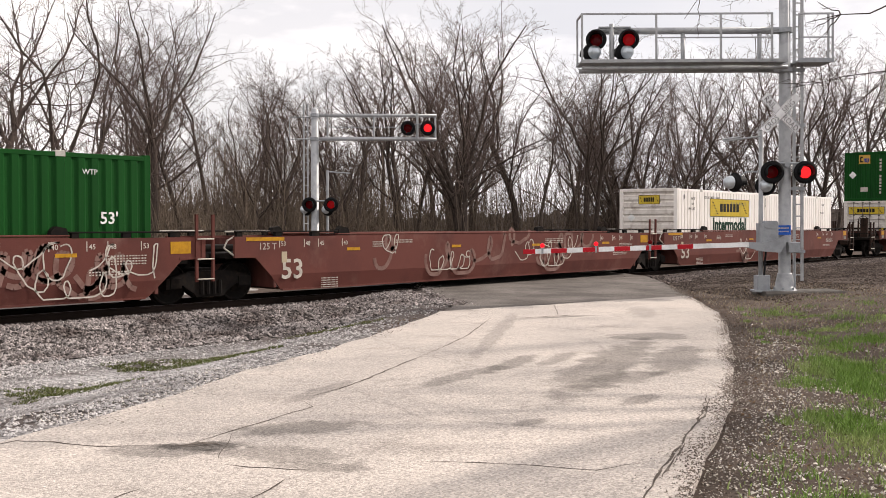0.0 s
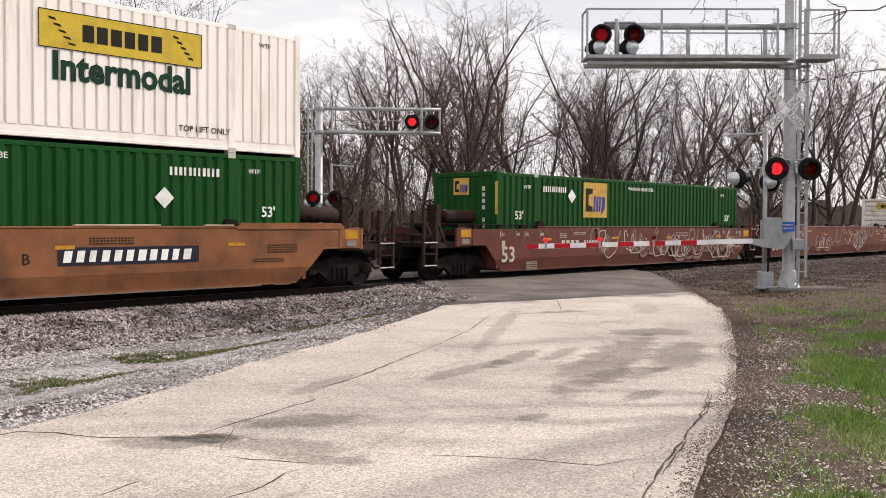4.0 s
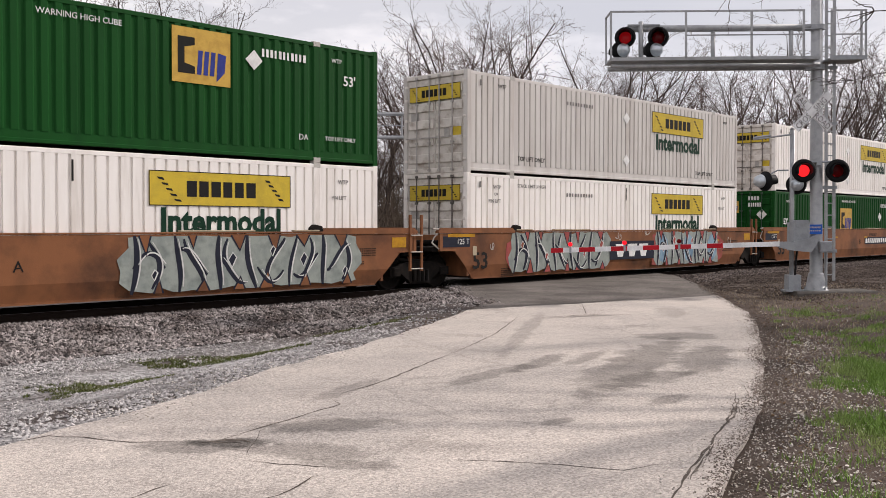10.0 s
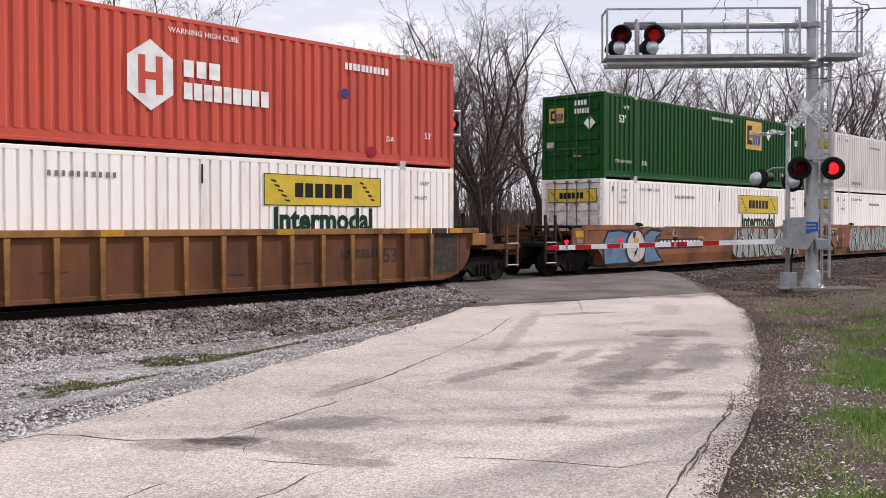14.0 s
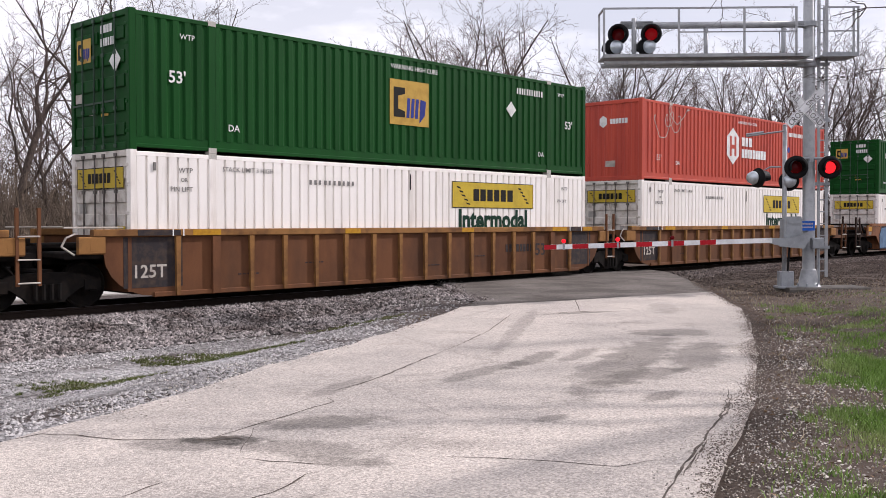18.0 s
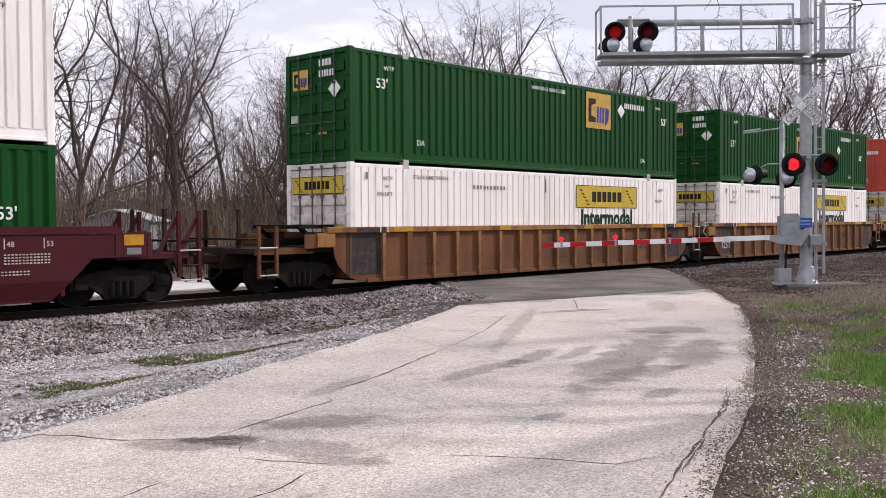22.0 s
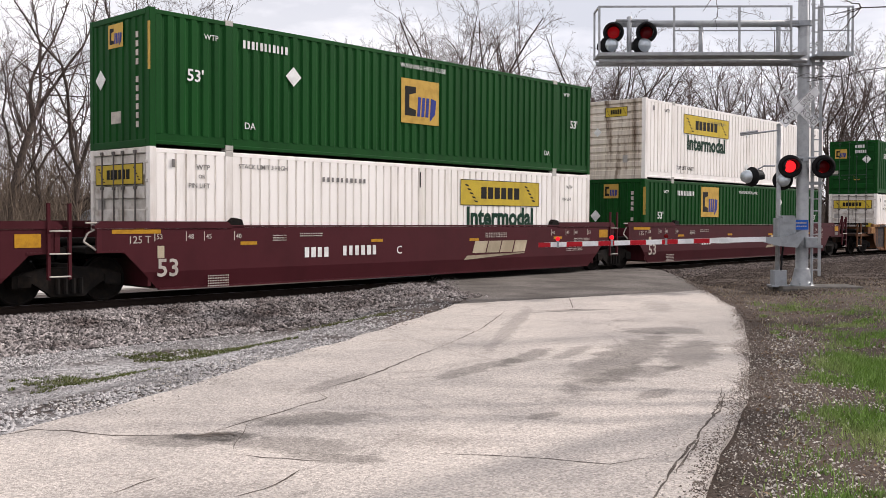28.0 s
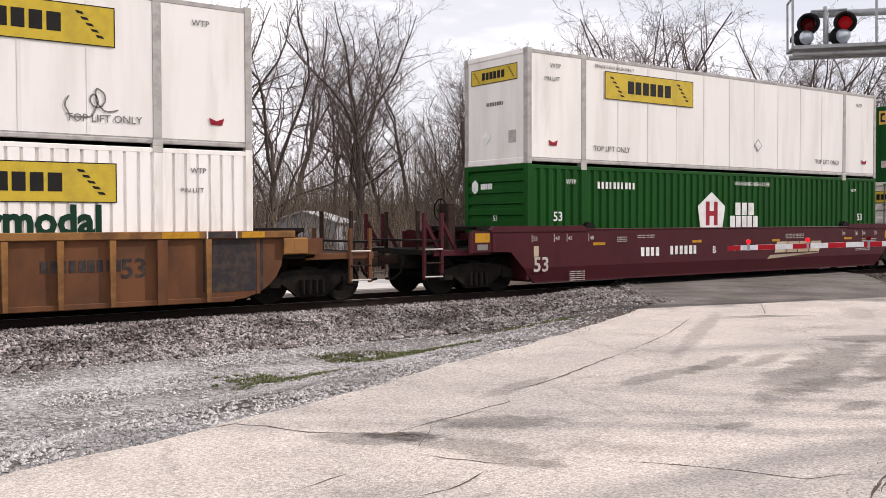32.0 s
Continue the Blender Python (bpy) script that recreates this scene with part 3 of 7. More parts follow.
CUT = 19          # the pale road begins where the dark apron ends
road = tagged(strip_sheet("road", LINE_L[CUT:], LINE_R[CUT - 2:-2], ROAD_MAT, z=0.030, crown=0.0, n=41, ragged=True), "pale worn chip-seal road with cracks and dark patches", "road", kind="structure")
apron_l = [Vector((33.5, 16.0)), Vector((25.9, 7.5)), Vector((22.6, 3.4))] + LINE_L[:CUT + 7]
apron_r = [Vector((43.0, 13.0)), Vector((34.6, 5.0)), Vector((31.3, 1.4))] + LINE_R[:CUT + 5]
apron = tagged(strip_sheet("crossing_apron", apron_l, apron_r, APRON_MAT, z=0.012, crown=0.0, thick=0.06), "darker grey asphalt where the road climbs over the rails", "road", kind="structure")


def crack(pts, width, seed):
    """A wandering dark crack lying in the road."""
    rng = random.Random(seed)
    line = []
    for a, b in zip(pts, pts[1:]):
        a, b = Vector(a), Vector(b)
        n = max(2, int((b - a).length / 0.12))
        for i in range(n):
            p = a.lerp(b, i / n)
            line.append(p + Vector((rng.uniform(-1, 1), rng.uniform(-1, 1))) * 0.013)
    sh = Shape()
    for i, p in enumerate(line):
        d = (line[min(i + 1, len(line) - 1)] - line[max(i - 1, 0)]).normalized()
        nrm = Vector((-d.y, d.x)) * width * rng.uniform(0.3, 1.0) * min(1, 0.2 + 4 * min(i, len(line) - 1 - i) / len(line))
        z = 0.0328 + noise.noise((p.x * 0.7, p.y * 0.7, 3)) * 0.008
        sh.v += [(p.x + nrm.x, p.y + nrm.y, z), (p.x - nrm.x, p.y - nrm.y, z)]
    sh.f = [(2 * i, 2 * i + 1, 2 * i + 3, 2 * i + 2) for i in range(len(line) - 1)]
    ob = part("crack", sh, CRACK_MAT, road, "dark open crack in the asphalt", pose(0, 0, 0))
    return ob


for i, (pts, w) in enumerate([
        ([(3.07, -10.58), (3.37, -10.55), (3.55, -10.79), (3.73, -11.22), (3.98, -11.45), (4.17, -11.72)], 0.013),
        ([(4.17, -11.72), (4.62, -11.56), (5.09, -11.43), (5.62, -11.28), (5.91, -11.2), (6.11, -10.79)], 0.011),
        ([(4.10, -11.62), (4.31, -11.71), (4.39, -11.8), (4.41, -12.01)], 0.045), ([(4.16, -11.70), (4.30, -11.80), (4.36, -11.95)], 0.03),
        ([(2.86, -12.7), (3.18, -12.57), (3.49, -12.51)], 0.007), ([(3.41, -13.29), (3.65, -13.27), (3.88, -13.2), (4.08, -13.09), (4.26, -13.07)], 0.010),
        ([(4.01, -12.34), (4.13, -12.63), (4.29, -12.88), (4.45, -13.13)], 0.008), ([(6.29, -10.75), (6.89, -10.58), (7.86, -10.14), (9.37, -9.43)], 0.016),
        ([(4.72, -11.57), (4.3, -12.05), (4.01, -12.34)], 0.006), ([(5.1, -13.43), (5.33, -13.76), (5.52, -14.11), (5.72, -14.5), (6.01, -14.58), (6.27, -14.73)], 0.010),
        ([(9.37, -9.43), (10.3, -8.99), (11.57, -8.32), (13.9, -6.86)], 0.014), ([(14.3, -7.3), (14.59, -7.44), (15.5, -7.81)], 0.03), ([(17.4, -5.77), (16.1, -6.8), (15.02, -7.6)], 0.010),
        ([(9.15, -13.62), (8.09, -14.1), (7.38, -14.36), (6.52, -14.67), (5.87, -14.9), (5.25, -15.13), (4.6, -15.4)], 0.014), ([(9.0, -13.72), (8.2, -14.1), (7.5, -14.34)], 0.013), ([(6.9, -14.58), (6.3, -14.78), (5.7, -14.99)], 0.013),
        ([(20.6, -6.2), (21.3, -6.0), (21.2, -6.5)], 0.02)]):
    crack(pts, w, 40 + i)

# rails and ties, with the far track beyond
RX0, RX1 = -70.0, 130.0


def rail(y, name="rail"):
    prof = [(-0.075, -0.17), (0.075, -0.17), (0.07, -0.155), (0.012, -0.14), (0.012, -0.045), (0.036, -0.035), (0.036, -0.004), (0.03, 0), (-0.03, 0), (-0.036, -0.004), (-0.036, -0.035), (-0.012, -0.045), (-0.012, -0.14), (-0.07, -0.155)]
    sh, n = Shape(), len(prof)
    sh.v = [(x, y + a, b) for x in (RX0, RX1) for a, b in prof]
    sh.f = [(i, (i + 1) % n, n + (i + 1) % n, n + i) for i in range(n)]
    body = tagged(new(name, mesh_of(name, sh, railsteel)), "rust-brown steel rail with a polished head", "rail", group="rails of the main track", kind="structure")
    part("rail_head", Shape().box(RX0, y - 0.029, 0.0005, RX1, y + 0.029, 0.003), railhead, body, "bright polished running surface")
    return body


for dy in (-0.755, 0.755):
    rail(TRACK_Y + dy)


# ---- bare trees ----
def grow(seed, height, trunk_r, spread=0.6, first=0.25, limbs=7, kin=(6, 5, 4), lean=0.06, split=0.45):
    """Trunk and twigs of a leafless tree as two tapered tube meshes: a trunk that parts into a few heavy
    limbs, which part again down to thin twigs."""
    rng = random.Random(seed)
    wood, fine = Shape(), Shape()
    depth = 1 + len(kin)

    def limb(p, d, length, r, level):
        bits = (6, 7, 5, 3, 2)[min(level, 4)]
        sides = (9, 6, 4, 3, 3)[min(level, 4)]
        sh = wood if level < 2 else fine
        pts, rs = [p.copy()], [r]
        wob = (0.07, 0.20, 0.30, 0.34, 0.34)[min(level, 4)]
        up = (0.04, 0.10, 0.06, 0.04, 0.02)[min(level, 4)]
        for i in range(bits):
            d = (d + Vector((rng.gauss(0, 1), rng.gauss(0, 1), rng.gauss(0, 0.7))) * wob + Vector((0, 0, up))).normalized()
            p = p + d * (length / bits)
            pts.append(p.copy())
            rs.append(max(r * (1 - (i + 1) / bits * (0.32 if level == 0 else 0.78)), 0.009 if level < 3 else 0.0055))
        base = len(sh.v)
        u = (pts[1] - pts[0]).orthogonal().normalized()
        for i, (q, rr) in enumerate(zip(pts, rs)):
            dd = (pts[min(i + 1, bits)] - pts[max(i - 1, 0)]).normalized()
            u = (u - dd * u.dot(dd)).normalized()
            w = dd.cross(u)
            flare = 1.45 if (level == 0 and i == 0) else 1.0
            for k in range(sides):
                a = 2 * math.pi * k / sides
                sh.v.append(tuple(q + (u * math.cos(a) + w * math.sin(a)) * rr * flare))
        for i in range(bits):
            for k in range(sides):
                a, b = base + i * sides + k, base + i * sides + (k + 1) % sides
                sh.f.append((a, b, b + sides, a + sides))
        if level >= depth:
            return
        kids = limbs if level == 0 else kin[level - 1]
        for j in range(kids):
            if level == 0:
                # three or four leaders from the top, the others lower down
                s = 1.0 if j < 3 else rng.uniform(first, 0.95)
                tilt = (rng.uniform(0.25, 0.6) if j < 3 else rng.uniform(0.7, 1.3)) * spread * 1.3
                ln = height * (1 - split) * (rng.uniform(0.85, 1.1) if j < 3 else rng.uniform(0.5, 0.85))
                thick = 0.62 if j < 3 else 0.42
                turn = j * 2.1 + rng.uniform(-0.4, 0.4)
            else:
                s = 0.15 + 0.85 * (j + rng.random()) / kids
                tilt = rng.uniform(0.45, 1.15)
                ln = length * rng.uniform(0.26, 0.52) * (1.15 - 0.45 * s)
                thick = 0.62
                turn = rng.uniform(0, 2 * math.pi)
            i = min(int(s * bits), bits - 1)
            q = pts[i].lerp(pts[i + 1], min(1.0, s * bits - i))
            dd = (pts[i + 1] - pts[i]).normalized()
            side = dd.orthogonal().normalized()
            side.rotate(Matrix.Rotation(turn, 3, dd))
            rr = rs[i] + (rs[i + 1] - rs[i]) * min(1.0, s * bits - i)
            limb(q, (dd + side * tilt).normalized(), ln, max(rr * thick, 0.006), level + 1)

    limb(Vector((0, 0, -0.2)), Vector((rng.uniform(-lean, lean), rng.uniform(-lean, lean), 1)).normalized(), height * split, trunk_r, 0)
    return wood, fine


def quick_mesh(name, sh, mat):
    me = bpy.data.meshes.new(name)
    me.from_pydata(sh.v, [], sh.f)
    me.materials.append(mat)
    me.polygons.foreach_set("use_smooth", [True] * len(me.polygons))
    return me


MODELS = []
for i, (h, r, sp, fi, li, spl) in enumerate([(15, 0.27, 0.85, 0.5, 8, 0.34), (17, 0.25, 0.6, 0.45, 8, 0.48), (14, 0.26, 1.0, 0.4, 8, 0.28), (18, 0.28, 0.65, 0.5, 8, 0.45), (12, 0.15, 0.6, 0.4, 7, 0.40), (16, 0.21, 0.5, 0.5, 7, 0.52)]):
    wood, fine = grow(100 + i, h, r, sp, fi, li, (8, 6, 5), split=spl)
    MODELS.append((quick_mesh("trunk", wood, bark), quick_mesh("crown", fine, twig)))
for i, (h, r, sp, li, spl) in enumerate([(15, 0.21, 0.75, 7, 0.38), (17, 0.21, 0.55, 7, 0.5), (13, 0.17, 0.85, 7, 0.34), (18, 0.24, 0.6, 7, 0.46), (11, 0.12, 0.55, 6, 0.40), (16, 0.16, 0.45, 6, 0.52)]):
    wood, fine = grow(200 + i, h, r, sp, 0.45, li, (9, 6, 5), split=spl)
    MODELS.append((quick_mesh("trunk", wood, bark), quick_mesh("crown", fine, twig)))


TALL = [max(v.co.z for me in pair for v in me.vertices) for pair in MODELS]


def skyline(x, y):
    """How steeply, in degrees, the wood's top stands above the eye in each direction."""
    b = math.degrees(math.atan2(x - EYE[0], y - EYE[1]))
    return float(np.interp(b, [0, 33, 37, 41, 44, 56, 59, 65, 68, 90], [14.5, 14.0, 10.0, 9.8, 13.6, 13.4, 10.2, 9.6, 11.2, 11.0]))


def reach(k, x, y, part_of):
    """The scale at which a tree reaches that part of the skyline."""
    d = math.hypot(x - EYE[0], y - EYE[1])
    return (EYE[2] + 0.4 + d * math.tan(radians(skyline(x, y) * part_of))) / TALL[k]


def tree(k, x, y, turn, scale=1.0, label="tall leafless tree with grey-brown bark and fine twigs"):
    t = thing("bare_tree", pose(x, y, float(ground_z(x, y)), 0, 0, turn), label, "tree", "bare trees of the wood")
    t.scale = (scale, scale, scale)
    for name, me in zip(("trunk", "crown"), MODELS[k]):
        o = new(name, me)
        o.parent = t
    return t


rng = random.Random(11)
# trees that stand out at the wood's edge
for k, x, y, turn, sc in [(2, 41.5, 17.9, 20, 1.05), (0, 33.0, 19.0, 140, 0.85), (0, 19.0, 20.5, 250, 0.95), (3, 25.5, 24.5, 60, 0.92), (1, 17.0, 23.5, 10, 0.95), (1, 46.0, 17.0, 95, 0.9), (3, 51.0, 15.3, 200, 0.86),
                          (1, 57.7, 13.0, 310, 0.86), (2, 63.0, 9.0, 75, 0.8), (3, 12.0, 22.0, 170, 1.0), (5, 37.0, 22.5, 30, 0.85), (0, 74.0, 9.5, 40, 0.8)]:
    tree(k, x, y, turn, reach(k, x, y, 1.12 * sc))
# the wood behind them, along the whole view
for i in range(135):
    b = radians(rng.uniform(2, 78))
    d = rng.uniform(48, 95)
    if (b < radians(36) and rng.random() < 0.52) or (radians(45) < b < radians(56) and rng.random() < 0.28):
        continue
    x, y = EYE[0] + d * math.sin(b), EYE[1] + d * math.cos(b)
    low = 15 - 0.22 * max(0, min(x - 35, 30))
    y = max(y, low + rng.uniform(0, 7)) if y < low else y
    if abs(x - 25) < 4 and 20 < y < 31:
        continue
    k = 6 + rng.randrange(6)
    tree(k, x, y, rng.uniform(0, 360), reach(k, x, y, rng.uniform(0.62, 1.02)), "leafless woodland tree among others, grey and brown")


# ---- the train ----
def run(t):
    """How far the train has gone since the start."""
    s = 0.0
    for (a, va), (b, vb) in zip(SPEEDS, SPEEDS[1:]):
        u = min(max(t - a, 0), b - a)
        s += va * u + (vb - va) / (b - a) * u * u / 2
    return s


MOVING = []          # (thing, x at the start, y, z)
WHEELS = []
L, W, H = 16.15, 2.59, 2.9
FLOOR_Z, STACK_Z = 0.335, 3.235
HALF = L / 2


def wavy_side(x0, x1, z0, z1, pitch, out, depth, style):
    """A corrugated sheet facing -y, its outer ribs at y = 0."""
    xs, n = [], max(1, round((x1 - x0) / pitch))
    p = (x1 - x0) / n
    a, b, c = {"broad": (0.76, 0.80, 0.96), "even": (0.44, 0.56, 0.88)}[style]
    for i in range(n):
        q = x0 + i * p
        xs += [(q, 0), (q + a * p, 0), (q + b * p, depth), (q + c * p, depth)]
    xs.append((x1, 0))
    sh = Shape()
    sh.v = [(x, y, z) for z in (z0, z1) for x, y in xs]
    m = len(xs)
    sh.f = [(i, i + 1, m + i + 1, m + i) for i in range(m - 1)]
    return sh


def ribbed_end(rows, z0, z1, depth=0.045):
    """The closed nose of a container, with level ribs, facing -x at x = 0."""
    sh, zs = Shape(), []
    p = (z1 - z0) / rows
    for i in range(rows):
        q = z0 + i * p
        zs += [(q, 0), (q + 0.55 * p, 0), (q + 0.66 * p, depth), (q + 0.9 * p, depth)]
    zs.append((z1, 0))
    y0, y1 = -W / 2 + 0.14, W / 2 - 0.14
    sh.v = [(d, y, z) for y in (y0, y1) for z, d in zs]
    m = len(zs)
    sh.f = [(i, i + 1, m + i + 1, m + i) for i in range(m - 1)]
    return sh


def container(x_rear, z, paint, frame_paint, label, category="container", style="broad", nose_rear=False, marks=None, end_paint=None):
    c = thing("shipping_container", pose(x_rear + HALF, TRACK_Y, z), label, category, "containers on the train")
    MOVING.append((c, x_rear + HALF, TRACK_Y, z))
    end_paint = end_paint or (white_door if paint is white else paint)
    smooth = style == "smooth"
    yo = -W / 2
    for s in (-1, 1):
        turn = pose(0, 0, 0) if s < 0 else pose(0, 0, 0, 0, 0, 180)
        posts = [-HALF + 0.16, -6.19, -6.01, 6.01, 6.19, HALF - 0.16]
        for i, (a, b) in enumerate([(posts[0], posts[1]), (posts[2], posts[3]), (posts[4], posts[5])]):
            if smooth:
                def panel(a=a, b=b):
                    return Shape().box(a, yo + 0.012, 0.16, b, yo + 0.05, H - 0.12)
                n = round((b - a) / 1.22)
                for k in range(1, n):
                    part("seam_batten", lambda: Shape().box(-0.035, yo + 0.005, 0.16, 0.035, yo + 0.0119, H - 0.12), paint, c, at=turn @ pose(a + (b - a) * k / n, 0, 0), key=("batten",))
            else:
                def panel(a=a, b=b):
                    return wavy_side(a, b, 0.28, H - 0.11, 0.262 if style == "broad" else 0.285, 0, 0.046 if style == "broad" else 0.032, "broad" if style == "broad" else "even").move(pose(0, yo + 0.008, 0))
            part("side_panel", panel, paint, c, at=turn, key=("panel", style, i))
        # rails, posts and lifting fittings
        part("bottom_rail", lambda: Shape().box(-HALF + 0.15, yo + 0.006, 0.05, HALF - 0.15, yo + 0.10, 0.13, 0.012).box(-HALF + 0.15, yo + 0.018, 0.13, HALF - 0.15, yo + 0.07, 0.285), frame_paint if smooth else paint, c, at=turn, key=("brail",))
        part("top_rail", lambda: Shape().box(-HALF + 0.15, yo + 0.004, H - 0.13, HALF - 0.15, yo + 0.09, H - 0.03, 0.012), frame_paint if smooth else paint, c, at=turn, key=("trail",))
        for x in (-6.1, 6.1):
            part("lift_post", lambda: Shape().box(-0.09, yo + 0.002, 0.1, 0.09, yo + 0.10, H - 0.1, 0.01), frame_paint if smooth else paint, c, at=turn @ pose(x, 0, 0), key=("lpost",))
            for zz in (0.0, H - 0.125):
                part("corner_casting", lambda: Shape().box(-0.1, yo - 0.004, 0, 0.1, yo + 0.16, 0.125, 0.012).slab([(-0.035, 0.04), (0.035, 0.04), (0.035, 0.09), (-0.035, 0.09)], yo - 0.007, yo - 0.0045),
                     cast_paint[(round(x) + round(zz) + s) % 3], c, at=turn @ pose(x, 0, zz), key=("cast",))
        for e in (-1, 1):
            part("corner_post", lambda: Shape().box(-0.08, yo + 0.0, 0.0, 0.08, yo + 0.16, H, 0.015), frame_paint if smooth else paint, c, at=turn @ pose(e * (HALF - 0.08), 0, 0), key=("cpost",))
    part("roof", lambda: Shape().box(-HALF + 0.16, yo + 0.091, H - 0.075, HALF - 0.16, -yo - 0.091, H - 0.045), paint, c, key=("roof",))
    part("floor", lambda: Shape().box(-HALF + 0.16, yo + 0.101, 0.06, HALF - 0.16, -yo - 0.101, 0.15), rust, c, key=("floor",))
    # the two ends: barn doors with locking bars, and a ribbed nose
    for rear in (True, False):
        face = pose(-HALF, 0, 0) if rear else pose(HALF, 0, 0, 0, 0, 180)
        part("end_sill", lambda: Shape().box(0.0, yo + 0.16, 0.0, 0.12, -yo - 0.16, 0.16, 0.015), end_paint, c, at=face, key=("esill",))
        part("end_header", lambda: Shape().box(0.0, yo + 0.16, H - 0.14, 0.12, -yo - 0.16, H - 0.005, 0.015), end_paint, c, at=face, key=("ehead",))
        if rear == nose_rear:
            if smooth:
                part("nose_panel", lambda: Shape().box(0.02, yo + 0.16, 0.16, 0.06, -yo - 0.16, H - 0.14), end_paint, c, at=face, key=("nose_s",))
            elif paint is green or paint is red:
                part("nose_panel", lambda: wavy_side(yo + 0.16, -yo - 0.16, 0.16, H - 0.14, 0.285, 0, 0.03, "even").move(pose(0.02, 0, 0, 0, 0, -90)), end_paint, c, at=face, key=("nose_v",))
            else:
                part("nose_panel", lambda: ribbed_end(9, 0.16, H - 0.14).move(pose(0.02, 0, 0)), end_paint, c, at=face, key=("nose",))
        else:
            for s in (-1, 1):
                def leaf(s=s):
                    a, b = (-1.13, -0.006) if s < 0 else (0.006, 1.13)
                    return Shape().box(0.045, a, 0.17, 0.09, b, H - 0.15)
                door = part("door", leaf, end_paint, c, at=face, key=("leaf", s))
                for k in range(5):
                    part("door_panel", lambda: Shape().box(0.004, -0.502, 0.0, 0.0445, 0.502, 0.27, 0.02), end_paint, door, at=pose(0, s * 0.568, 0.30 + k * 0.5), key=("dpanel",))
                for y in (s * 0.20, s * 0.72):
                    def bar(y=y):
                        sh = Shape().tube((-0.012, y, 0.05), (-0.012, y, H - 0.06), 0.019, n=8)
                        for z0 in (0.06, 0.85, 2.0, H - 0.13):
                            sh.box(-0.035, y - 0.05, z0, 0.022, y + 0.05, z0 + 0.07)
                        sh.box(-0.03, y - 0.02, 1.02, -0.015, y + 0.42, 1.06)
                        return sh
                    part("locking_bar", bar, lockbar_paint.get(paint.name, rail_grey), door, "steel locking bar with cam keepers", key=("bar", y))
                for z0 in (0.35, 0.95, 1.55, 2.15, 2.55):
                    part("hinge", lambda: Shape().box(-0.012, 0, 0, 0.05, 0.10, 0.07, 0.01), end_paint, door, at=pose(0, s * 1.13 + (0.0 if s > 0 else -0.10), z0), key=("hinge",))
    if marks:
        marks(c)
    return c


white_aged = material("aged_white_container_paint", (0.60, 0.575, 0.545), 0.5, second=(0.52, 0.49, 0.46), scale=2.2, stretch=V, dirt=(0.40, 0.35, 0.31), dirt_mix=(0.55, 0.9), dirt_scale=2.5, grain=0.03, bump=0.03)
cast_paint = [material("blue_lift_fitting", (0.06, 0.075, 0.12), 0.6), material("dark_lift_fitting", (0.05, 0.045, 0.04), 0.7), material("pale_lift_fitting", (0.50, 0.48, 0.44), 0.6)]
lockbar_paint = {"white_container_paint": material("grey_locking_bars", (0.14, 0.125, 0.115), 0.55, 0.2), "green_container_paint": material("green_grey_locking_bars", (0.05, 0.085, 0.06), 0.5, 0.2)}
YO = -W / 2


def small_texts(c, rows, ink_mat, face="side"):
    for s, x, z, size in rows:
        flat("lettering", lambda: text_shape(s, size), ink_mat, c, x, YO - 0.001, z, key=("txt", s, size))


def plaque(c, x, z, w, h, face="side", yx=None, words=True):
    """A yellow company plaque with its name as plain blocks."""
    def board():
        return Shape().box(0, -0.004, 0, w, 0, h)

    def inkwork():
        sh, t = Shape(), 0.018
        for a, b, cc, d in ((0, 0, w, t), (0, h - t, w, h), (0, 0, t, h), (w - t, 0, w, h)):
            sh.box(a, -0.0075, b, cc, -0.0045, d)
        sh.add([(p[0] + w * 0.245, p[1] - 0.0045, p[2] + h * 0.27) for p in bars(6, w * 0.50, h * 0.46, 0.24, 3, t=0.003).v], bars(6, w * 0.50, h * 0.46, 0.24, 3).f)
        for k in range(5):           # engraved scroll ends
            u = k / 4
            sh.slab([(w * (0.05 + 0.11 * u), h * (0.82 - 0.62 * u)), (w * (0.09 + 0.11 * u), h * (0.80 - 0.62 * u)), (w * (0.10 + 0.11 * u), h * (0.72 - 0.60 * u)), (w * (0.06 + 0.11 * u), h * (0.76 - 0.62 * u))], -0.0068, -0.0045)
            sh.slab([(w * (0.80 + 0.10 * u), h * (0.84 - 0.56 * u)), (w * (0.835 + 0.10 * u), h * (0.82 - 0.56 * u)), (w * (0.845 + 0.10 * u), h * (0.75 - 0.56 * u)), (w * (0.81 + 0.10 * u), h * (0.77 - 0.56 * u))], -0.0068, -0.0045)
        return sh

    y = YO - 0.001 if face == "side" else yx
    b = flat("plaque", board, yellow, c, x, y, z, "yellow company plaque with a black border", face, ("plq", w, h))
    part("plaque_print", inkwork, ink, b, "black blocks of a company name", key=("plqi", w, h))


def diamond(c, x, z, r=0.2, mat=None, face="side", y=None):
    flat("placard", lambda: Shape().slab([(-r, 0), (0, -r), (r, 0), (0, r)], -0.012, 0), mat or white_ink, c, x, YO - 0.001 if y is None else y, z, "white diamond placard holder", face, ("dia", r))


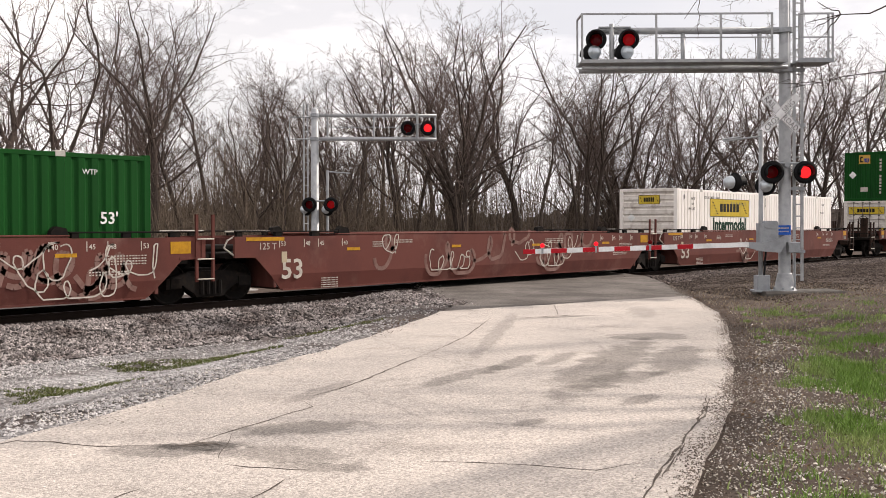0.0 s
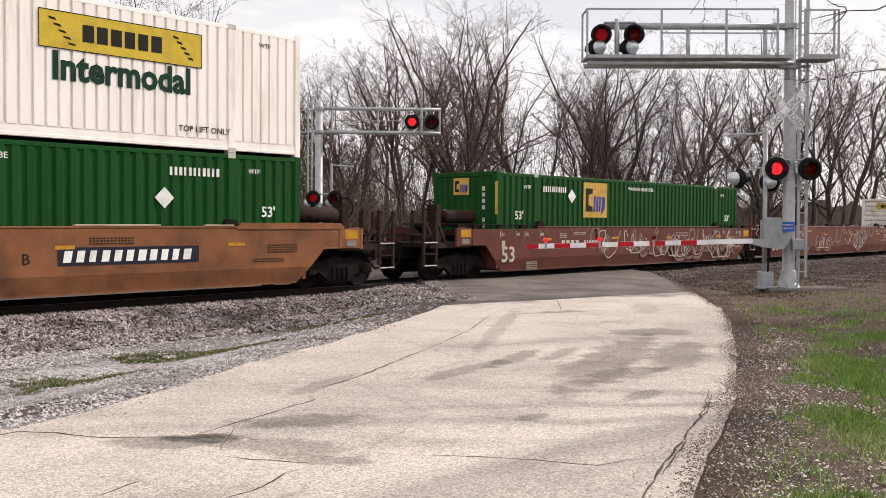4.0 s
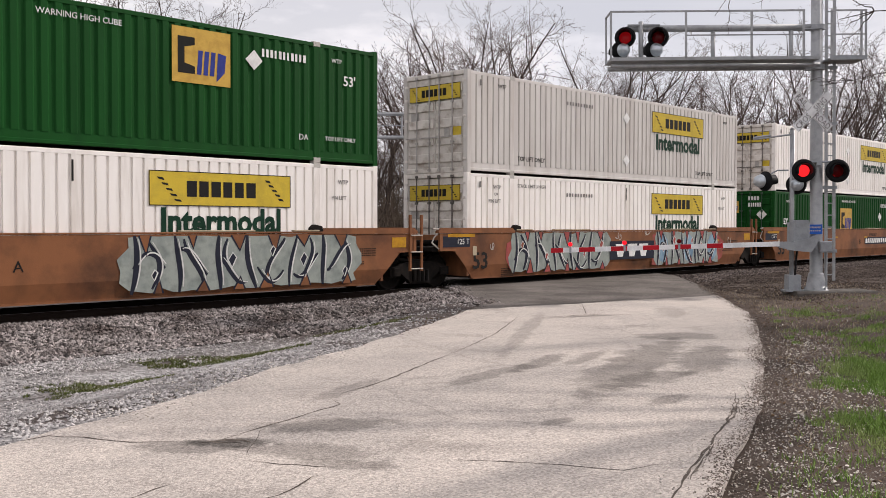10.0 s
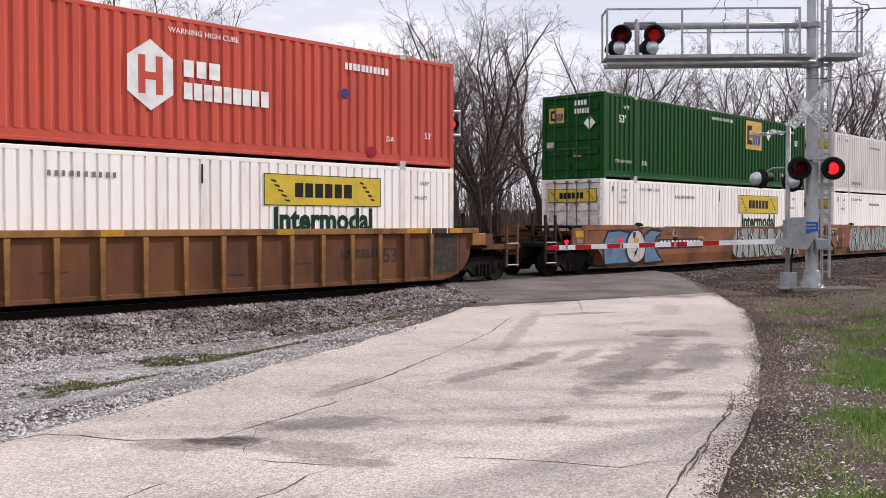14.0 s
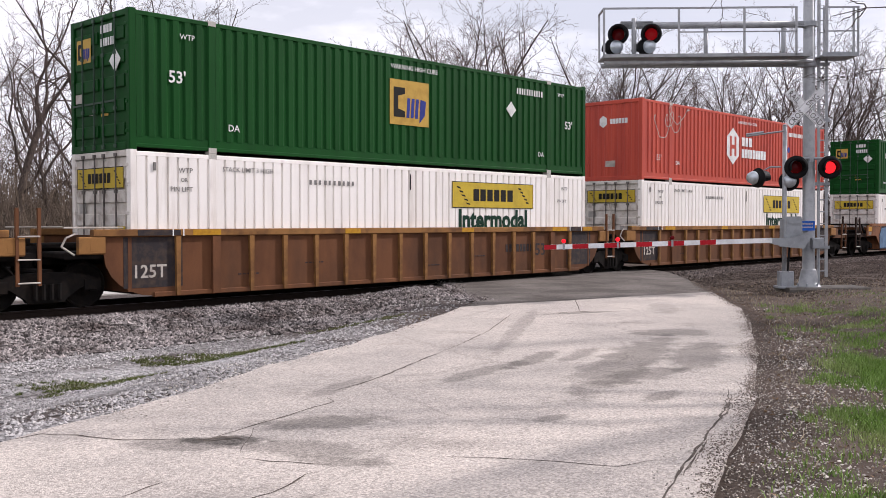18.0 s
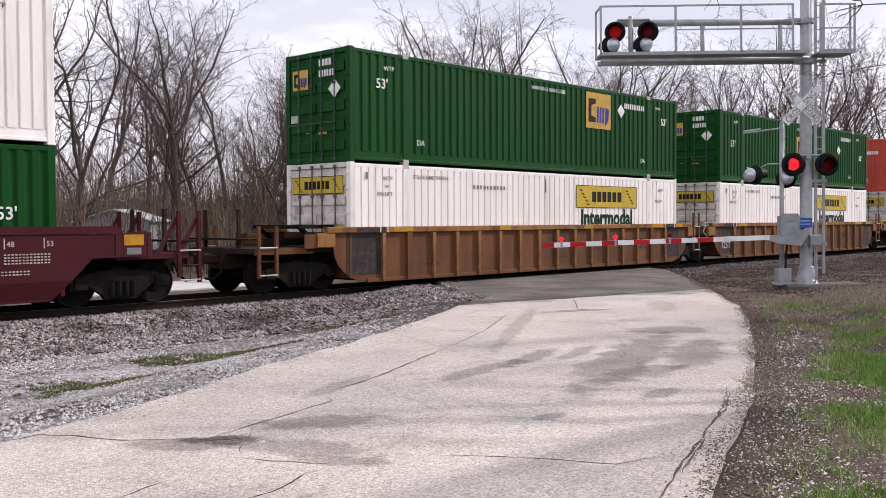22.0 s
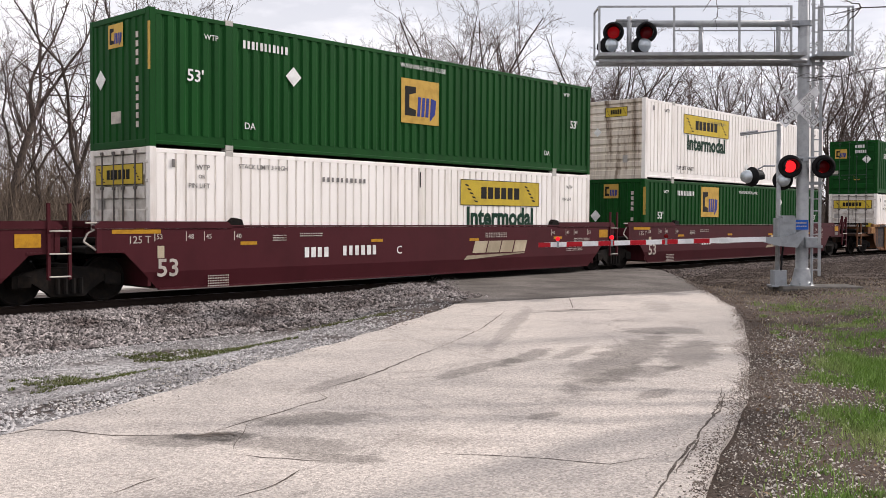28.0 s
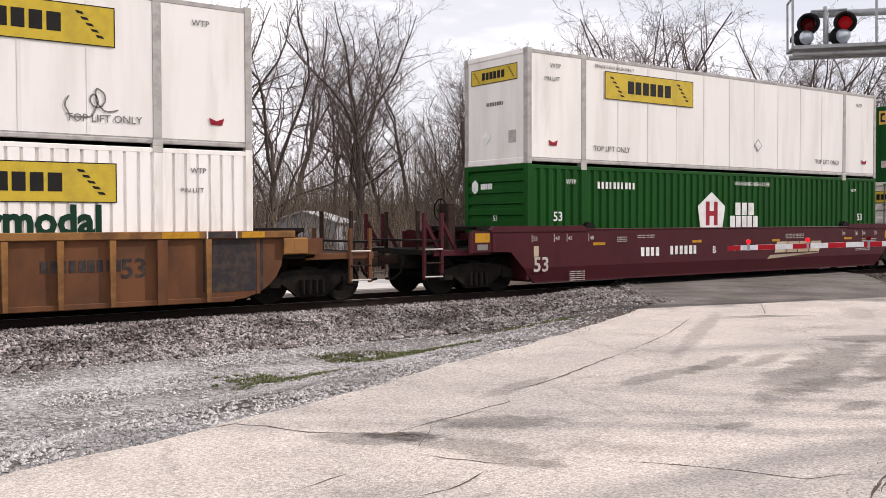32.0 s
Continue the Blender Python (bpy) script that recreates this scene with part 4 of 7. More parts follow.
def jb_marks(plate_x, top=True, nose=False, door_end=True):
    """Markings of the white containers: plaque, green word, small black notes."""
    def put(c):
        plaque(c, plate_x, 1.80, 3.65, 0.74)
        flat("word", lambda: text_shape("Intermodal", 0.76, 0.93), green_ink, c, plate_x + 0.25, YO - 0.001, 1.22, "dark green word lettered below the plaque", key=("intermodal",))
        small_texts(c, [("TOP LIFT ONLY", -5.85, 0.42, 0.19), ("TOP LIFT ONLY", 4.72, 0.40, 0.19), ("WTP", -6.75, 2.48, 0.17), ("WTP", 6.85, 2.48, 0.15)] if top else [("WTP", -6.95, 2.45, 0.16), ("PIN LIFT", -7.15, 2.05, 0.15), ("OR", -6.9, 2.26, 0.12), ("STACK LIMIT 3 HIGH", -5.85, 2.52, 0.15), ("WTP", 6.75, 2.40, 0.15), ("PIN LIFT", 6.55, 2.02, 0.13)], ink if top else grey_ink)
        flat("number_marking", lambda: bars(10, 1.5, 0.11, 0.62, 7), grey_ink, c, -3.4, YO - 0.001, 2.30, "faded blocks of a serial number", key=("ser",))
        flat("vent", lambda: Shape().box(0, -0.02, 0, 0.06, 0, 0.17), grey_ink, c, -7.55, YO - 0.001, 2.48, key=("vent",))
        if top:
            diamond(c, 0.0, 2.15, 0.20)
            diamond(c, 0.0, 0.72, 0.20)
        else:
            flat("tick_mark", lambda: Shape().box(0, -0.005, 0, 0.04, 0, 0.42), ink, c, 0.0, YO - 0.001, 2.25, key=("tick",))
        if not nose:
            plaque(c, -HALF - 0.001, 2.10, 2.05, 0.46, "end", 1.02)
            for y, z, w, h, m in ((0.98, 1.45, 0.3, 0.34, rail_grey), (-0.72, 1.0, 0.32, 0.45, yellow), (-0.38, 1.0, 0.18, 0.3, rail_grey)):
                flat("decal", lambda w=w, h=h: Shape().box(0, -0.003, 0, w, 0, h), m, c, -HALF + 0.02, y, z, face="end", key=("dec", w, h))
        else:
            plaque(c, -HALF + 0.018, 2.28, 0.95, 0.36, "end", 0.42)
            diamond(c, -HALF + 0.02, 1.75, 0.17, face="end", y=0.75)
            flat("decal", lambda: Shape().box(0, -0.003, 0, 0.2, 0, 0.26), rail_grey, c, -HALF + 0.02, -0.35, 0.6, face="end", key=("dec", 1, 1))
    return put


def jb_smooth_marks(plate_x, scrawl=False):
    """Markings of the smooth white containers."""
    def put(c):
        plaque(c, plate_x, 1.80, 3.6, 0.74)
        small_texts(c, [("TOP LIFT ONLY", -5.75, 0.40, 0.20), ("TOP LIFT ONLY", 4.4, 0.40, 0.2), ("WTP", -7.3, 2.45, 0.17), ("PIN LIFT", -7.5, 2.12, 0.15), ("WTP", 6.8, 2.40, 0.17), ("STACK TWO HIGH ONLY", -5.7, 2.6, 0.13)], grey_ink)
        flat("placard", lambda: Shape().slab([(-0.2, 0), (0, -0.2), (0.2, 0), (0, 0.2)], -0.006, 0), rail_grey, c, 1.35, YO - 0.001, 0.85, "grey diamond placard outline", key=("dia2",))
        flat("placard", lambda: Shape().slab([(-0.15, 0), (0, -0.15), (0.15, 0), (0, 0.15)], -0.009, -0.0065), white_ink, c, 1.35, YO - 0.001, 0.85, key=("dia3",))
        for x in (-7.2, 7.3):
            flat("decal", lambda: Shape().slab([(-0.16, 0.06), (0, 0.0), (0.16, 0.06), (0.12, -0.08), (-0.12, -0.08)], -0.003, 0), red_ink, c, x, YO - 0.001, 0.55, "small red shield decal", key=("shield",))
        plaque(c, -HALF + 0.015, 2.15, 1.9, 0.42, "end", 1.0)
        diamond(c, -HALF + 0.015, 0.75, 0.19, face="end", y=0.35)
        flat("decal", lambda: Shape().box(0, -0.003, 0, 0.3, 0, 0.32), rail_grey, c, -HALF + 0.015, -0.55, 0.55, face="end", key=("dec", 0.3, 0.32))
        flat("number_marking", lambda: bars(10, 0.7, 0.1, 0.3, 5), grey_ink, c, -HALF + 0.015, 0.35, 1.55, face="end", key=("se4",))
        if scrawl:
            scribble(c, [(4.5, 0.85, 4)], grey_ink, YO - 0.003, 0.75, 5)
    return put


def emblem(c, x, z, s=1.0, y=None, face="side"):
    """A gold square with dark and blue blocks."""
    b = flat("emblem", lambda: Shape().box(0, -0.004, 0, 1.45 * s, 0, 1.18 * s), gold, c, x, YO - 0.001 if y is None else y, z, "gold square company emblem", face, ("emb", s))
    part("emblem_bar", lambda: Shape().slab([(0.14 * s, 0.2 * s), (0.55 * s, 0.2 * s), (0.55 * s, 0.36 * s), (0.30 * s, 0.42 * s), (0.30 * s, 0.76 * s), (0.55 * s, 0.82 * s), (0.55 * s, 0.98 * s), (0.14 * s, 0.98 * s)], -0.0075, -0.0045), ink, b, "dark block", key=("emb1", s))

    for i, poly in enumerate(([(0.60, 0.2), (0.71, 0.2), (0.75, 0.72), (0.64, 0.72)], [(0.76, 0.2), (0.87, 0.2), (0.91, 0.72), (0.80, 0.72)], [(0.92, 0.2), (1.03, 0.2), (1.07, 0.72), (0.96, 0.72)], [(1.09, 0.08), (1.30, 0.30), (1.34, 0.68), (1.13, 0.72)])):
        part("emblem_block", lambda poly=poly: Shape().slab([(p * s, q * s) for p, q in poly], -0.0075 - 0.0004 * (i % 3), -0.0045), blue_ink, b, "blue emblem block", key=("emb2", s, i))


def emp_marks(logo_x, nose=False, upper=True, word_x=0.0, dia_x=None, note=True, high=False):
    """Markings of the green containers; high: the emblem sits near the top."""
    def put(c):
        emblem(c, logo_x, 1.54 if high else 1.06)
        z53 = 1.93 if high and upper else 1.46
        rows = [("53'", -7.18, z53, 0.36), ("53'", 6.92, z53, 0.34), ("WTP", -6.9 if not nose else -6.75, 2.40, 0.17), ("WTP", 6.55, 2.45, 0.15), ("WARNING HIGH CUBE", word_x, 2.52, 0.17)]
        if upper:
            rows += [("DA", -5.7, 0.52, 0.22), ("DA", 5.55, 0.52, 0.2)]
        if upper and note:
            rows += [("TOP LIFT ONLY", -7.4, 0.55, 0.15), ("TOP LIFT ONLY", 6.35, 0.55, 0.14)]
        small_texts(c, rows, white_ink)
        flat("number_marking", lambda: bars(11, 1.3, 0.18, 0.5, 9), white_ink, c, 4.5 if not nose else -5.73, YO - 0.001, 2.34, "white blocks of a serial number", key=("semp",))
        diamond(c, dia_x if dia_x is not None else logo_x + 2.2, 2.23 if high else 1.85, 0.23)
        if not nose:
            emblem(c, -HALF - 0.001, 1.95, 0.44, 0.98, "end")
            flat("number_marking", lambda: bars(4, 0.52, 0.17, 0.3, 4), white_ink, c, -HALF - 0.001, -0.1, 2.5, face="end", key=("se1",))
            flat("number_marking", lambda: bars(6, 0.62, 0.17, 0.3, 5), white_ink, c, -HALF - 0.001, -0.1, 2.22, face="end", key=("se2",))
            diamond(c, -HALF + 0.0, 1.88, 0.24, face="end", y=-0.72)
            for y, z, w, h, m in ((1.1, 1.1, 0.30, 0.2, pale_ink), (-0.05, 0.75, 0.32, 0.30, gold), (-0.45, 0.82, 0.5, 0.22, pale_ink), (0.5, 0.8, 0.2, 0.2, pale_ink)):
                flat("decal", lambda w=w, h=h: Shape().box(0, -0.003, 0, w, 0, h), m, c, -HALF + 0.02, y, z, face="end", key=("dec", w, h))
        else:
            flat("number_marking", lambda: functools.reduce(lambda sh, k: sh.box(0, -0.003, 0.19 * k, 0.11, 0, 0.19 * k + 0.13), [k for k in range(11) if k != 6], Shape()), pale_ink, c, -HALF + 0.015, -0.72, 0.42, "upright row of pale serial blocks", "end", ("seup",))
            emblem(c, -HALF + 0.015, 2.2, 0.44, 0.45, "end")
            diamond(c, -HALF + 0.015, 1.55, 0.22, face="end", y=0.8)
            for y, z, w, h, m in ((0.35, 0.55, 0.42, 0.26, pale_ink), (-1.24, 1.6, 0.10, 1.0, gold)):
                flat("decal", lambda w=w, h=h: Shape().box(0, -0.003, 0, w, 0, h), m, c, -HALF + (0.02 if y > -1 else -0.002), y, z, face="end", key=("dec", w, h))
    return put


def hexagon(r, squash=0.82):
    return [(r * squash * math.sin(math.pi / 3 * k), r * math.cos(math.pi / 3 * k)) for k in range(6)]


def hub_red_marks(c):
    e = flat("emblem", lambda: Shape().slab(hexagon(0.74), -0.004, 0), white_ink, c, -1.2, YO - 0.001, 1.57, "white six-sided company emblem", key=("hex",))
    part("emblem_bar", lambda: Shape().box(-0.28, -0.0075, -0.4, -0.12, -0.0045, 0.4).box(0.12, -0.0075, -0.4, 0.28, -0.0045, 0.4).box(-0.12, -0.0075, -0.1, 0.12, -0.0045, 0.06), red, e, "red blocks", key=("hexb",))
    flat("name_marking", lambda: bars(3, 0.95, 0.36, 0.2, 2), white_ink, c, -0.42, YO - 0.001, 1.62, "white blocks of a company name", key=("hubn1",))
    flat("name_marking", lambda: bars(9, 2.25, 0.36, 0.2, 3), white_ink, c, -0.42, YO - 0.001, 1.14, "white blocks of a company name", key=("hubn2",))
    small_texts(c, [("53'", -7.1, 0.75, 0.28), ("53'", 6.9, 0.75, 0.24), ("DA", -5.75, 0.62, 0.22), ("DA", 5.5, 0.6, 0.2), ("WARNING HIGH CUBE", -0.78, 2.52, 0.17)], white_ink)
    flat("number_marking", lambda: bars(11, 1.5, 0.17, 0.3, 9), white_ink, c, 4.1, YO - 0.001, 2.3, "white blocks of a serial number", key=("sempr",))
    for x, z, w, h, m in ((4.1, 1.7, 0.26, 0.26, blue_ink), (5.0, 0.3, 0.35, 0.3, red_ink)):
        flat("spray_patch", lambda w=w, h=h: Shape().slab([(w / 2 * math.cos(a * 0.7), h / 2 * math.sin(a * 0.7)) for a in range(9)], -0.003, 0), m, c, x, YO - 0.001, z, "blurred patch of spray paint", key=("sp", w))
    e = flat("emblem", lambda: Shape().slab(hexagon(0.22), -0.004, 0), white_ink, c, -HALF + 0.015, 0.35, 2.15, face="end", key=("hexs",))
    flat("name_marking", lambda: bars(6, 0.75, 0.18, 0.2, 3), white_ink, c, -HALF + 0.015, 0.05, 2.05, face="end", key=("hubn3",))
    flat("decal", lambda: Shape().box(0, -0.003, 0, 0.42, 0, 0.22), pale_ink, c, -HALF + 0.02, 0.25, 0.5, face="end", key=("dec", 0.42, 0.22))
    scribble(c, [(-7.1, 2.15, 5)], pale_ink, YO - 0.002, 1.15)
    scribble(c, [(-6.4, 2.05, 4)], pale_ink, YO - 0.002, 1.0, 9)


def hub_green_marks(c):
    def shield():
        return Shape().slab([(-0.5, 0), (0.5, 0), (0.63, 0.66), (0, 1.08), (-0.63, 0.66)], -0.004, 0)
    e = flat("emblem", shield, white_ink, c, -0.87, YO - 0.001, 1.20, "white house-shaped company emblem", key=("shd",))
    part("emblem_bar", lambda: Shape().box(-0.27, -0.0075, 0.1, -0.1, -0.0045, 0.8).box(0.1, -0.0075, 0.1, 0.27, -0.0045, 0.8).box(-0.1, -0.0075, 0.38, 0.1, -0.0045, 0.52), red_ink, e, "crimson blocks", key=("shdb",))
    flat("name_marking", lambda: bars(3, 0.95, 0.38, 0.2, 2), white_ink, c, 0.25, YO - 0.001, 1.60, "white blocks of a company name", key=("hubn4",))
    flat("name_marking", lambda: bars(5, 1.4, 0.38, 0.2, 3), white_ink, c, 0.0, YO - 0.001, 1.20, "white blocks of a company name", key=("hubn5",))
    small_texts(c, [("53", -7.2, 1.44, 0.34), ("53", 6.9, 1.44, 0.32), ("WTP", -6.75, 2.4, 0.17), ("WTP", 6.5, 2.4, 0.15), ("WARNING HIGH CUBE", 0.2, 2.5, 0.17)], white_ink)
    flat("number_marking", lambda: bars(10, 1.5, 0.18, 0.5, 9), white_ink, c, -5.6, YO - 0.001, 2.3, "white blocks of a serial number", key=("shub",))
    part("emblem", lambda: Shape().slab(hexagon(0.19), -0.004, 0), white_ink, c, at=pose(-HALF + 0.015, 0.85, 2.35, 0, 0, -90), key=("hexs2",))
    flat("name_marking", lambda: bars(5, 0.5, 0.15, 0.2, 3), white_ink, c, -HALF + 0.015, 0.6, 2.28, face="end", key=("hubn6",))
    flat("lettering", lambda: text_shape("53", 0.2), white_ink, c, -HALF + 0.015, 0.1, 1.45, face="end", key=("t53e",))


def scribble(parent, spots, mat, y, size=0.5, seed=0, r=0.015):
    """Loose looping spray lines."""
    for i, (x, z, n) in enumerate(spots):
        rng = random.Random(seed + i * 7 + int(x * 10))
        sh, p, a = Shape(), [0.0, 0.0], rng.uniform(0, 6)
        pts = []
        for k in range(n * 9):
            a += rng.uniform(-0.2, 1.0)
            p = [p[0] + 0.09 * size * (math.cos(a) + 0.35), min(max(p[1] + 0.13 * size * math.sin(a), -size * 0.5), size * 0.5)]
            pts.append(tuple(p))
        for (ax, az), (bx, bz) in zip(pts, pts[1:]):
            d = Vector((bx - ax, bz - az))
            if d.length < 1e-4:
                continue
            q = Vector((-d.y, d.x)).normalized() * r
            sh.add([(ax + q.x, 0, az + q.y), (ax - q.x, 0, az - q.y), (bx - q.x, 0, bz - q.y), (bx + q.x, 0, bz + q.y)], [(0, 1, 2, 3)])
        part("spray_scrawl", sh, mat, parent, "looping unreadable spray-paint scrawl", pose(x, y, z))


def ribbon(pts, w):
    """A flat spray line of even width along points in x, z."""
    sh = Shape()
    n = len(pts)
    for i, (x, z) in enumerate(pts):
        ax, az = pts[max(i - 1, 0)]
        bx, bz = pts[min(i + 1, n - 1)]
        d = Vector((bx - ax, bz - az))
        d = d.normalized() if d.length > 1e-6 else Vector((1, 0))
        k = w * (0.35 + 0.65 * math.sin(math.pi * (i + 0.6) / (n + 0.2)))
        sh.v += [(x - d.y * k, 0, z + d.x * k), (x + d.y * k, 0, z - d.x * k)]
    sh.f = [(2 * i, 2 * i + 1, 2 * i + 3, 2 * i + 2) for i in range(n - 1)]
    return sh


def mural(parent, x0, x1, z0, z1, y, n, seed, fill, edge=None, pink=True):
    """Unreadable block graffiti: a sprayed field cut by dark curved strokes with white edges."""
    rng = random.Random(seed)
    edge = edge or spray_dark
    w = (x1 - x0) / n
    top = [(x0 + (x1 - x0) * k / 24, z1 - abs(rng.gauss(0, 0.03))) for k in range(25)]
    bottom = [(x0 + (x1 - x0) * k / 24, z0 + abs(rng.gauss(0, 0.05))) for k in range(25)]
    jag = [(x1 + rng.uniform(-0.1, 0.25), z1 + (z0 - z1) * k / 5) for k in range(1, 5)]
    jag2 = [(x0 + rng.uniform(-0.25, 0.1), z0 + (z1 - z0) * k / 5) for k in range(1, 5)]
    part("spray_field", Shape().slab(bottom + jag[::-1] + top[::-1] + jag2[::-1], -0.002, 0), fill[0], parent, "sprayed field of unreadable graffiti", pose(0, y, 0))
    for i in range(n):
        a = x0 + i * w
        if len(fill) > 1 and i % 2 == 0:
            part("spray_patch", Shape().slab([(a + w * (0.5 + 0.42 * math.cos(q)), (z0 + z1) / 2 + 0.42 * (z1 - z0) * math.sin(q)) for q in [k * 0.7 for k in range(9)]], -0.0015, 0), fill[1], parent, "", pose(0, y - 0.0025, 0))
        # each form: two slanted limbs that meet, a cross stroke and wedges cut out above and below
        h, lean = z1 - z0, rng.uniform(-0.45, 0.45)
        limbs = [[(a + w * (0.06 + 0.10 * math.sin(3.0 * q + i)) + lean * w * 0.5 * q, z0 + h * q) for q in [j / 14 for j in range(15)]],
                 [(a + w * (0.52 + 0.20 * math.sin(3.4 * q + 1.3 * i)) - lean * w * 0.45 * q, z0 + h * (0.08 + 0.86 * q)) for q in [j / 14 for j in range(15)]],
                 [(a + w * (0.10 + 0.72 * q), z0 + h * (rng_mid + 0.26 * math.sin(math.pi * q + i))) for rng_mid in [rng.uniform(0.3, 0.55)] for q in [j / 14 for j in range(15)]]]
        for k, pts in enumerate(limbs):
            part("spray_stroke", ribbon(pts, rng.uniform(0.045, 0.075)), edge, parent, "", pose(0, y - 0.004 - 0.0004 * k, 0))
            part("spray_edge", ribbon([(px + 0.075, pz + 0.02) for px, pz in pts[1:-1]], 0.018), white_line, parent, "", pose(0, y - 0.0055 - 0.0004 * k, 0))
        for top_cut in (True, False):
            cx, cw, ch = a + w * rng.uniform(0.3, 0.9), w * rng.uniform(0.10, 0.2), h * rng.uniform(0.18, 0.36)
            zt, zd = (z1, -ch) if top_cut else (z0, ch)
            part("spray_wedge", Shape().slab([(cx - cw, zt), (cx + cw, zt), (cx + cw * 0.2, zt + zd)], -0.001, 0), spray_pink if pink else tan, parent, "", pose(0, y - 0.0035, 0))
            part("spray_stroke", ribbon([(cx - cw, zt), (cx + cw * 0.2, zt + zd), (cx + cw, zt)], 0.03), edge, parent, "", pose(0, y - 0.0065, 0))
        if rng.random() < 0.8:
            cx, cz, r = a + w * rng.uniform(0.2, 0.8), rng.uniform(z0 + 0.3, z1 - 0.25), rng.uniform(0.10, 0.17)
            part("spray_diamond", Shape().slab([(cx - r * 0.6, cz), (cx, cz - r), (cx + r * 0.7, cz + 0.05), (cx + 0.1 * r, cz + r)], -0.001, 0), spray_pink if pink else edge, parent, "", pose(0, y - 0.0075, 0))
            part("spray_edge", ribbon([(cx - r * 0.6, cz), (cx, cz - r), (cx + r * 0.7, cz + 0.05), (cx + 0.1 * r, cz + r), (cx - r * 0.6, cz)], 0.018), white_line, parent, "", pose(0, y - 0.009, 0))


# running gear
WR = 0.46


def truck(parent, x):
    """A two-axle truck: side frames, bolster, springs and turning wheelsets."""
    def frame_side():
        sh = Shape()
        sh.slab([(-1.12, 0.36), (-1.12, 0.58), (-0.85, 0.66), (-0.45, 0.74), (0.45, 0.74), (0.85, 0.66), (1.12, 0.58), (1.12, 0.36), (0.92, 0.34), (0.72, 0.44), (0.42, 0.24), (0.36, 0.16), (-0.36, 0.16), (-0.42, 0.24), (-0.72, 0.44), (-0.92, 0.34)], -0.075, 0.075)
        for k in (-1, 1):
            sh.box(k * 0.89 - 0.13, -0.105, 0.36, k * 0.89 + 0.13, -0.065, 0.60, 0.02)
        for k in range(4):
            sh.tube((-0.24 + k * 0.16, -0.09, 0.22), (-0.24 + k * 0.16, -0.09, 0.52), 0.055, n=8)
        return sh
    t = part("truck", lambda: Shape().box(-0.2, -1.0, 0.45, 0.2, 1.0, 0.80, 0.04).tube((0, 0, 0.78), (0, 0, 0.98), 0.22, n=14), blackiron, parent, "sooty cast-steel truck under the wagon end", pose(x, 0, 0), ("truck",))
    for turn in (0, 180):
        part("side_frame", frame_side, blackiron, t, at=pose(0, 0, 0, 0, 0, turn) @ pose(0, -1.03, 0), key=("sframe",))

    def wheelset():
        sh = Shape()
        for s in (-1, 1):
            ring = [(0.08, s * 0.62), (0.20, s * 0.66), (0.36, s * 0.69), (0.40, s * 0.70), (WR + 0.03, s * 0.70), (WR + 0.03, s * 0.725), (WR, s * 0.735), (WR - 0.005, s * 0.83), (WR - 0.03, s * 0.835), (WR - 0.06, s * 0.80), (0.24, s * 0.78), (0.13, s * 0.83), (0.08, s * 0.83)]
            sh.lathe(ring, 22)
            for k in range(3):
                a = 2 * math.pi * k / 3
                sh.tube((0.05 * math.cos(a), s * 0.9, 0.05 * math.sin(a)), (0.05 * math.cos(a), s * 1.13, 0.05 * math.sin(a)), 0.02, n=6)
        sh.tube((0, -1.12, 0), (0, 1.12, 0), 0.075, n=12)
        return sh
    for a in (-0.89, 0.89):
        ws = part("wheelset", wheelset, blackiron, t, "dark steel wheels on their axle", pose(a, 0, WR), ("wheelset",))
        WHEELS.append((ws, a))
    return t


def ladder(parent, x, y, z0, z1, mat, w=0.42, rungs=4):
    for s in (0, w):
        part("ladder_stile", lambda: Shape().box(-0.03, -0.03, z0, 0.03, 0.03, z1), mat, parent, at=pose(x + s, y, 0), key=("stile", z0, z1))
    for k in range(rungs):
        z = z0 + 0.06 + k * (min(z1, 1.5) - z0 - 0.1) / max(1, rungs - 1)
        part("ladder_rung", Shape().tube((x, y - 0.045, z), (x + w, y - 0.045, z), 0.016, n=6), pale_ink, parent, "worn bright ladder rung")


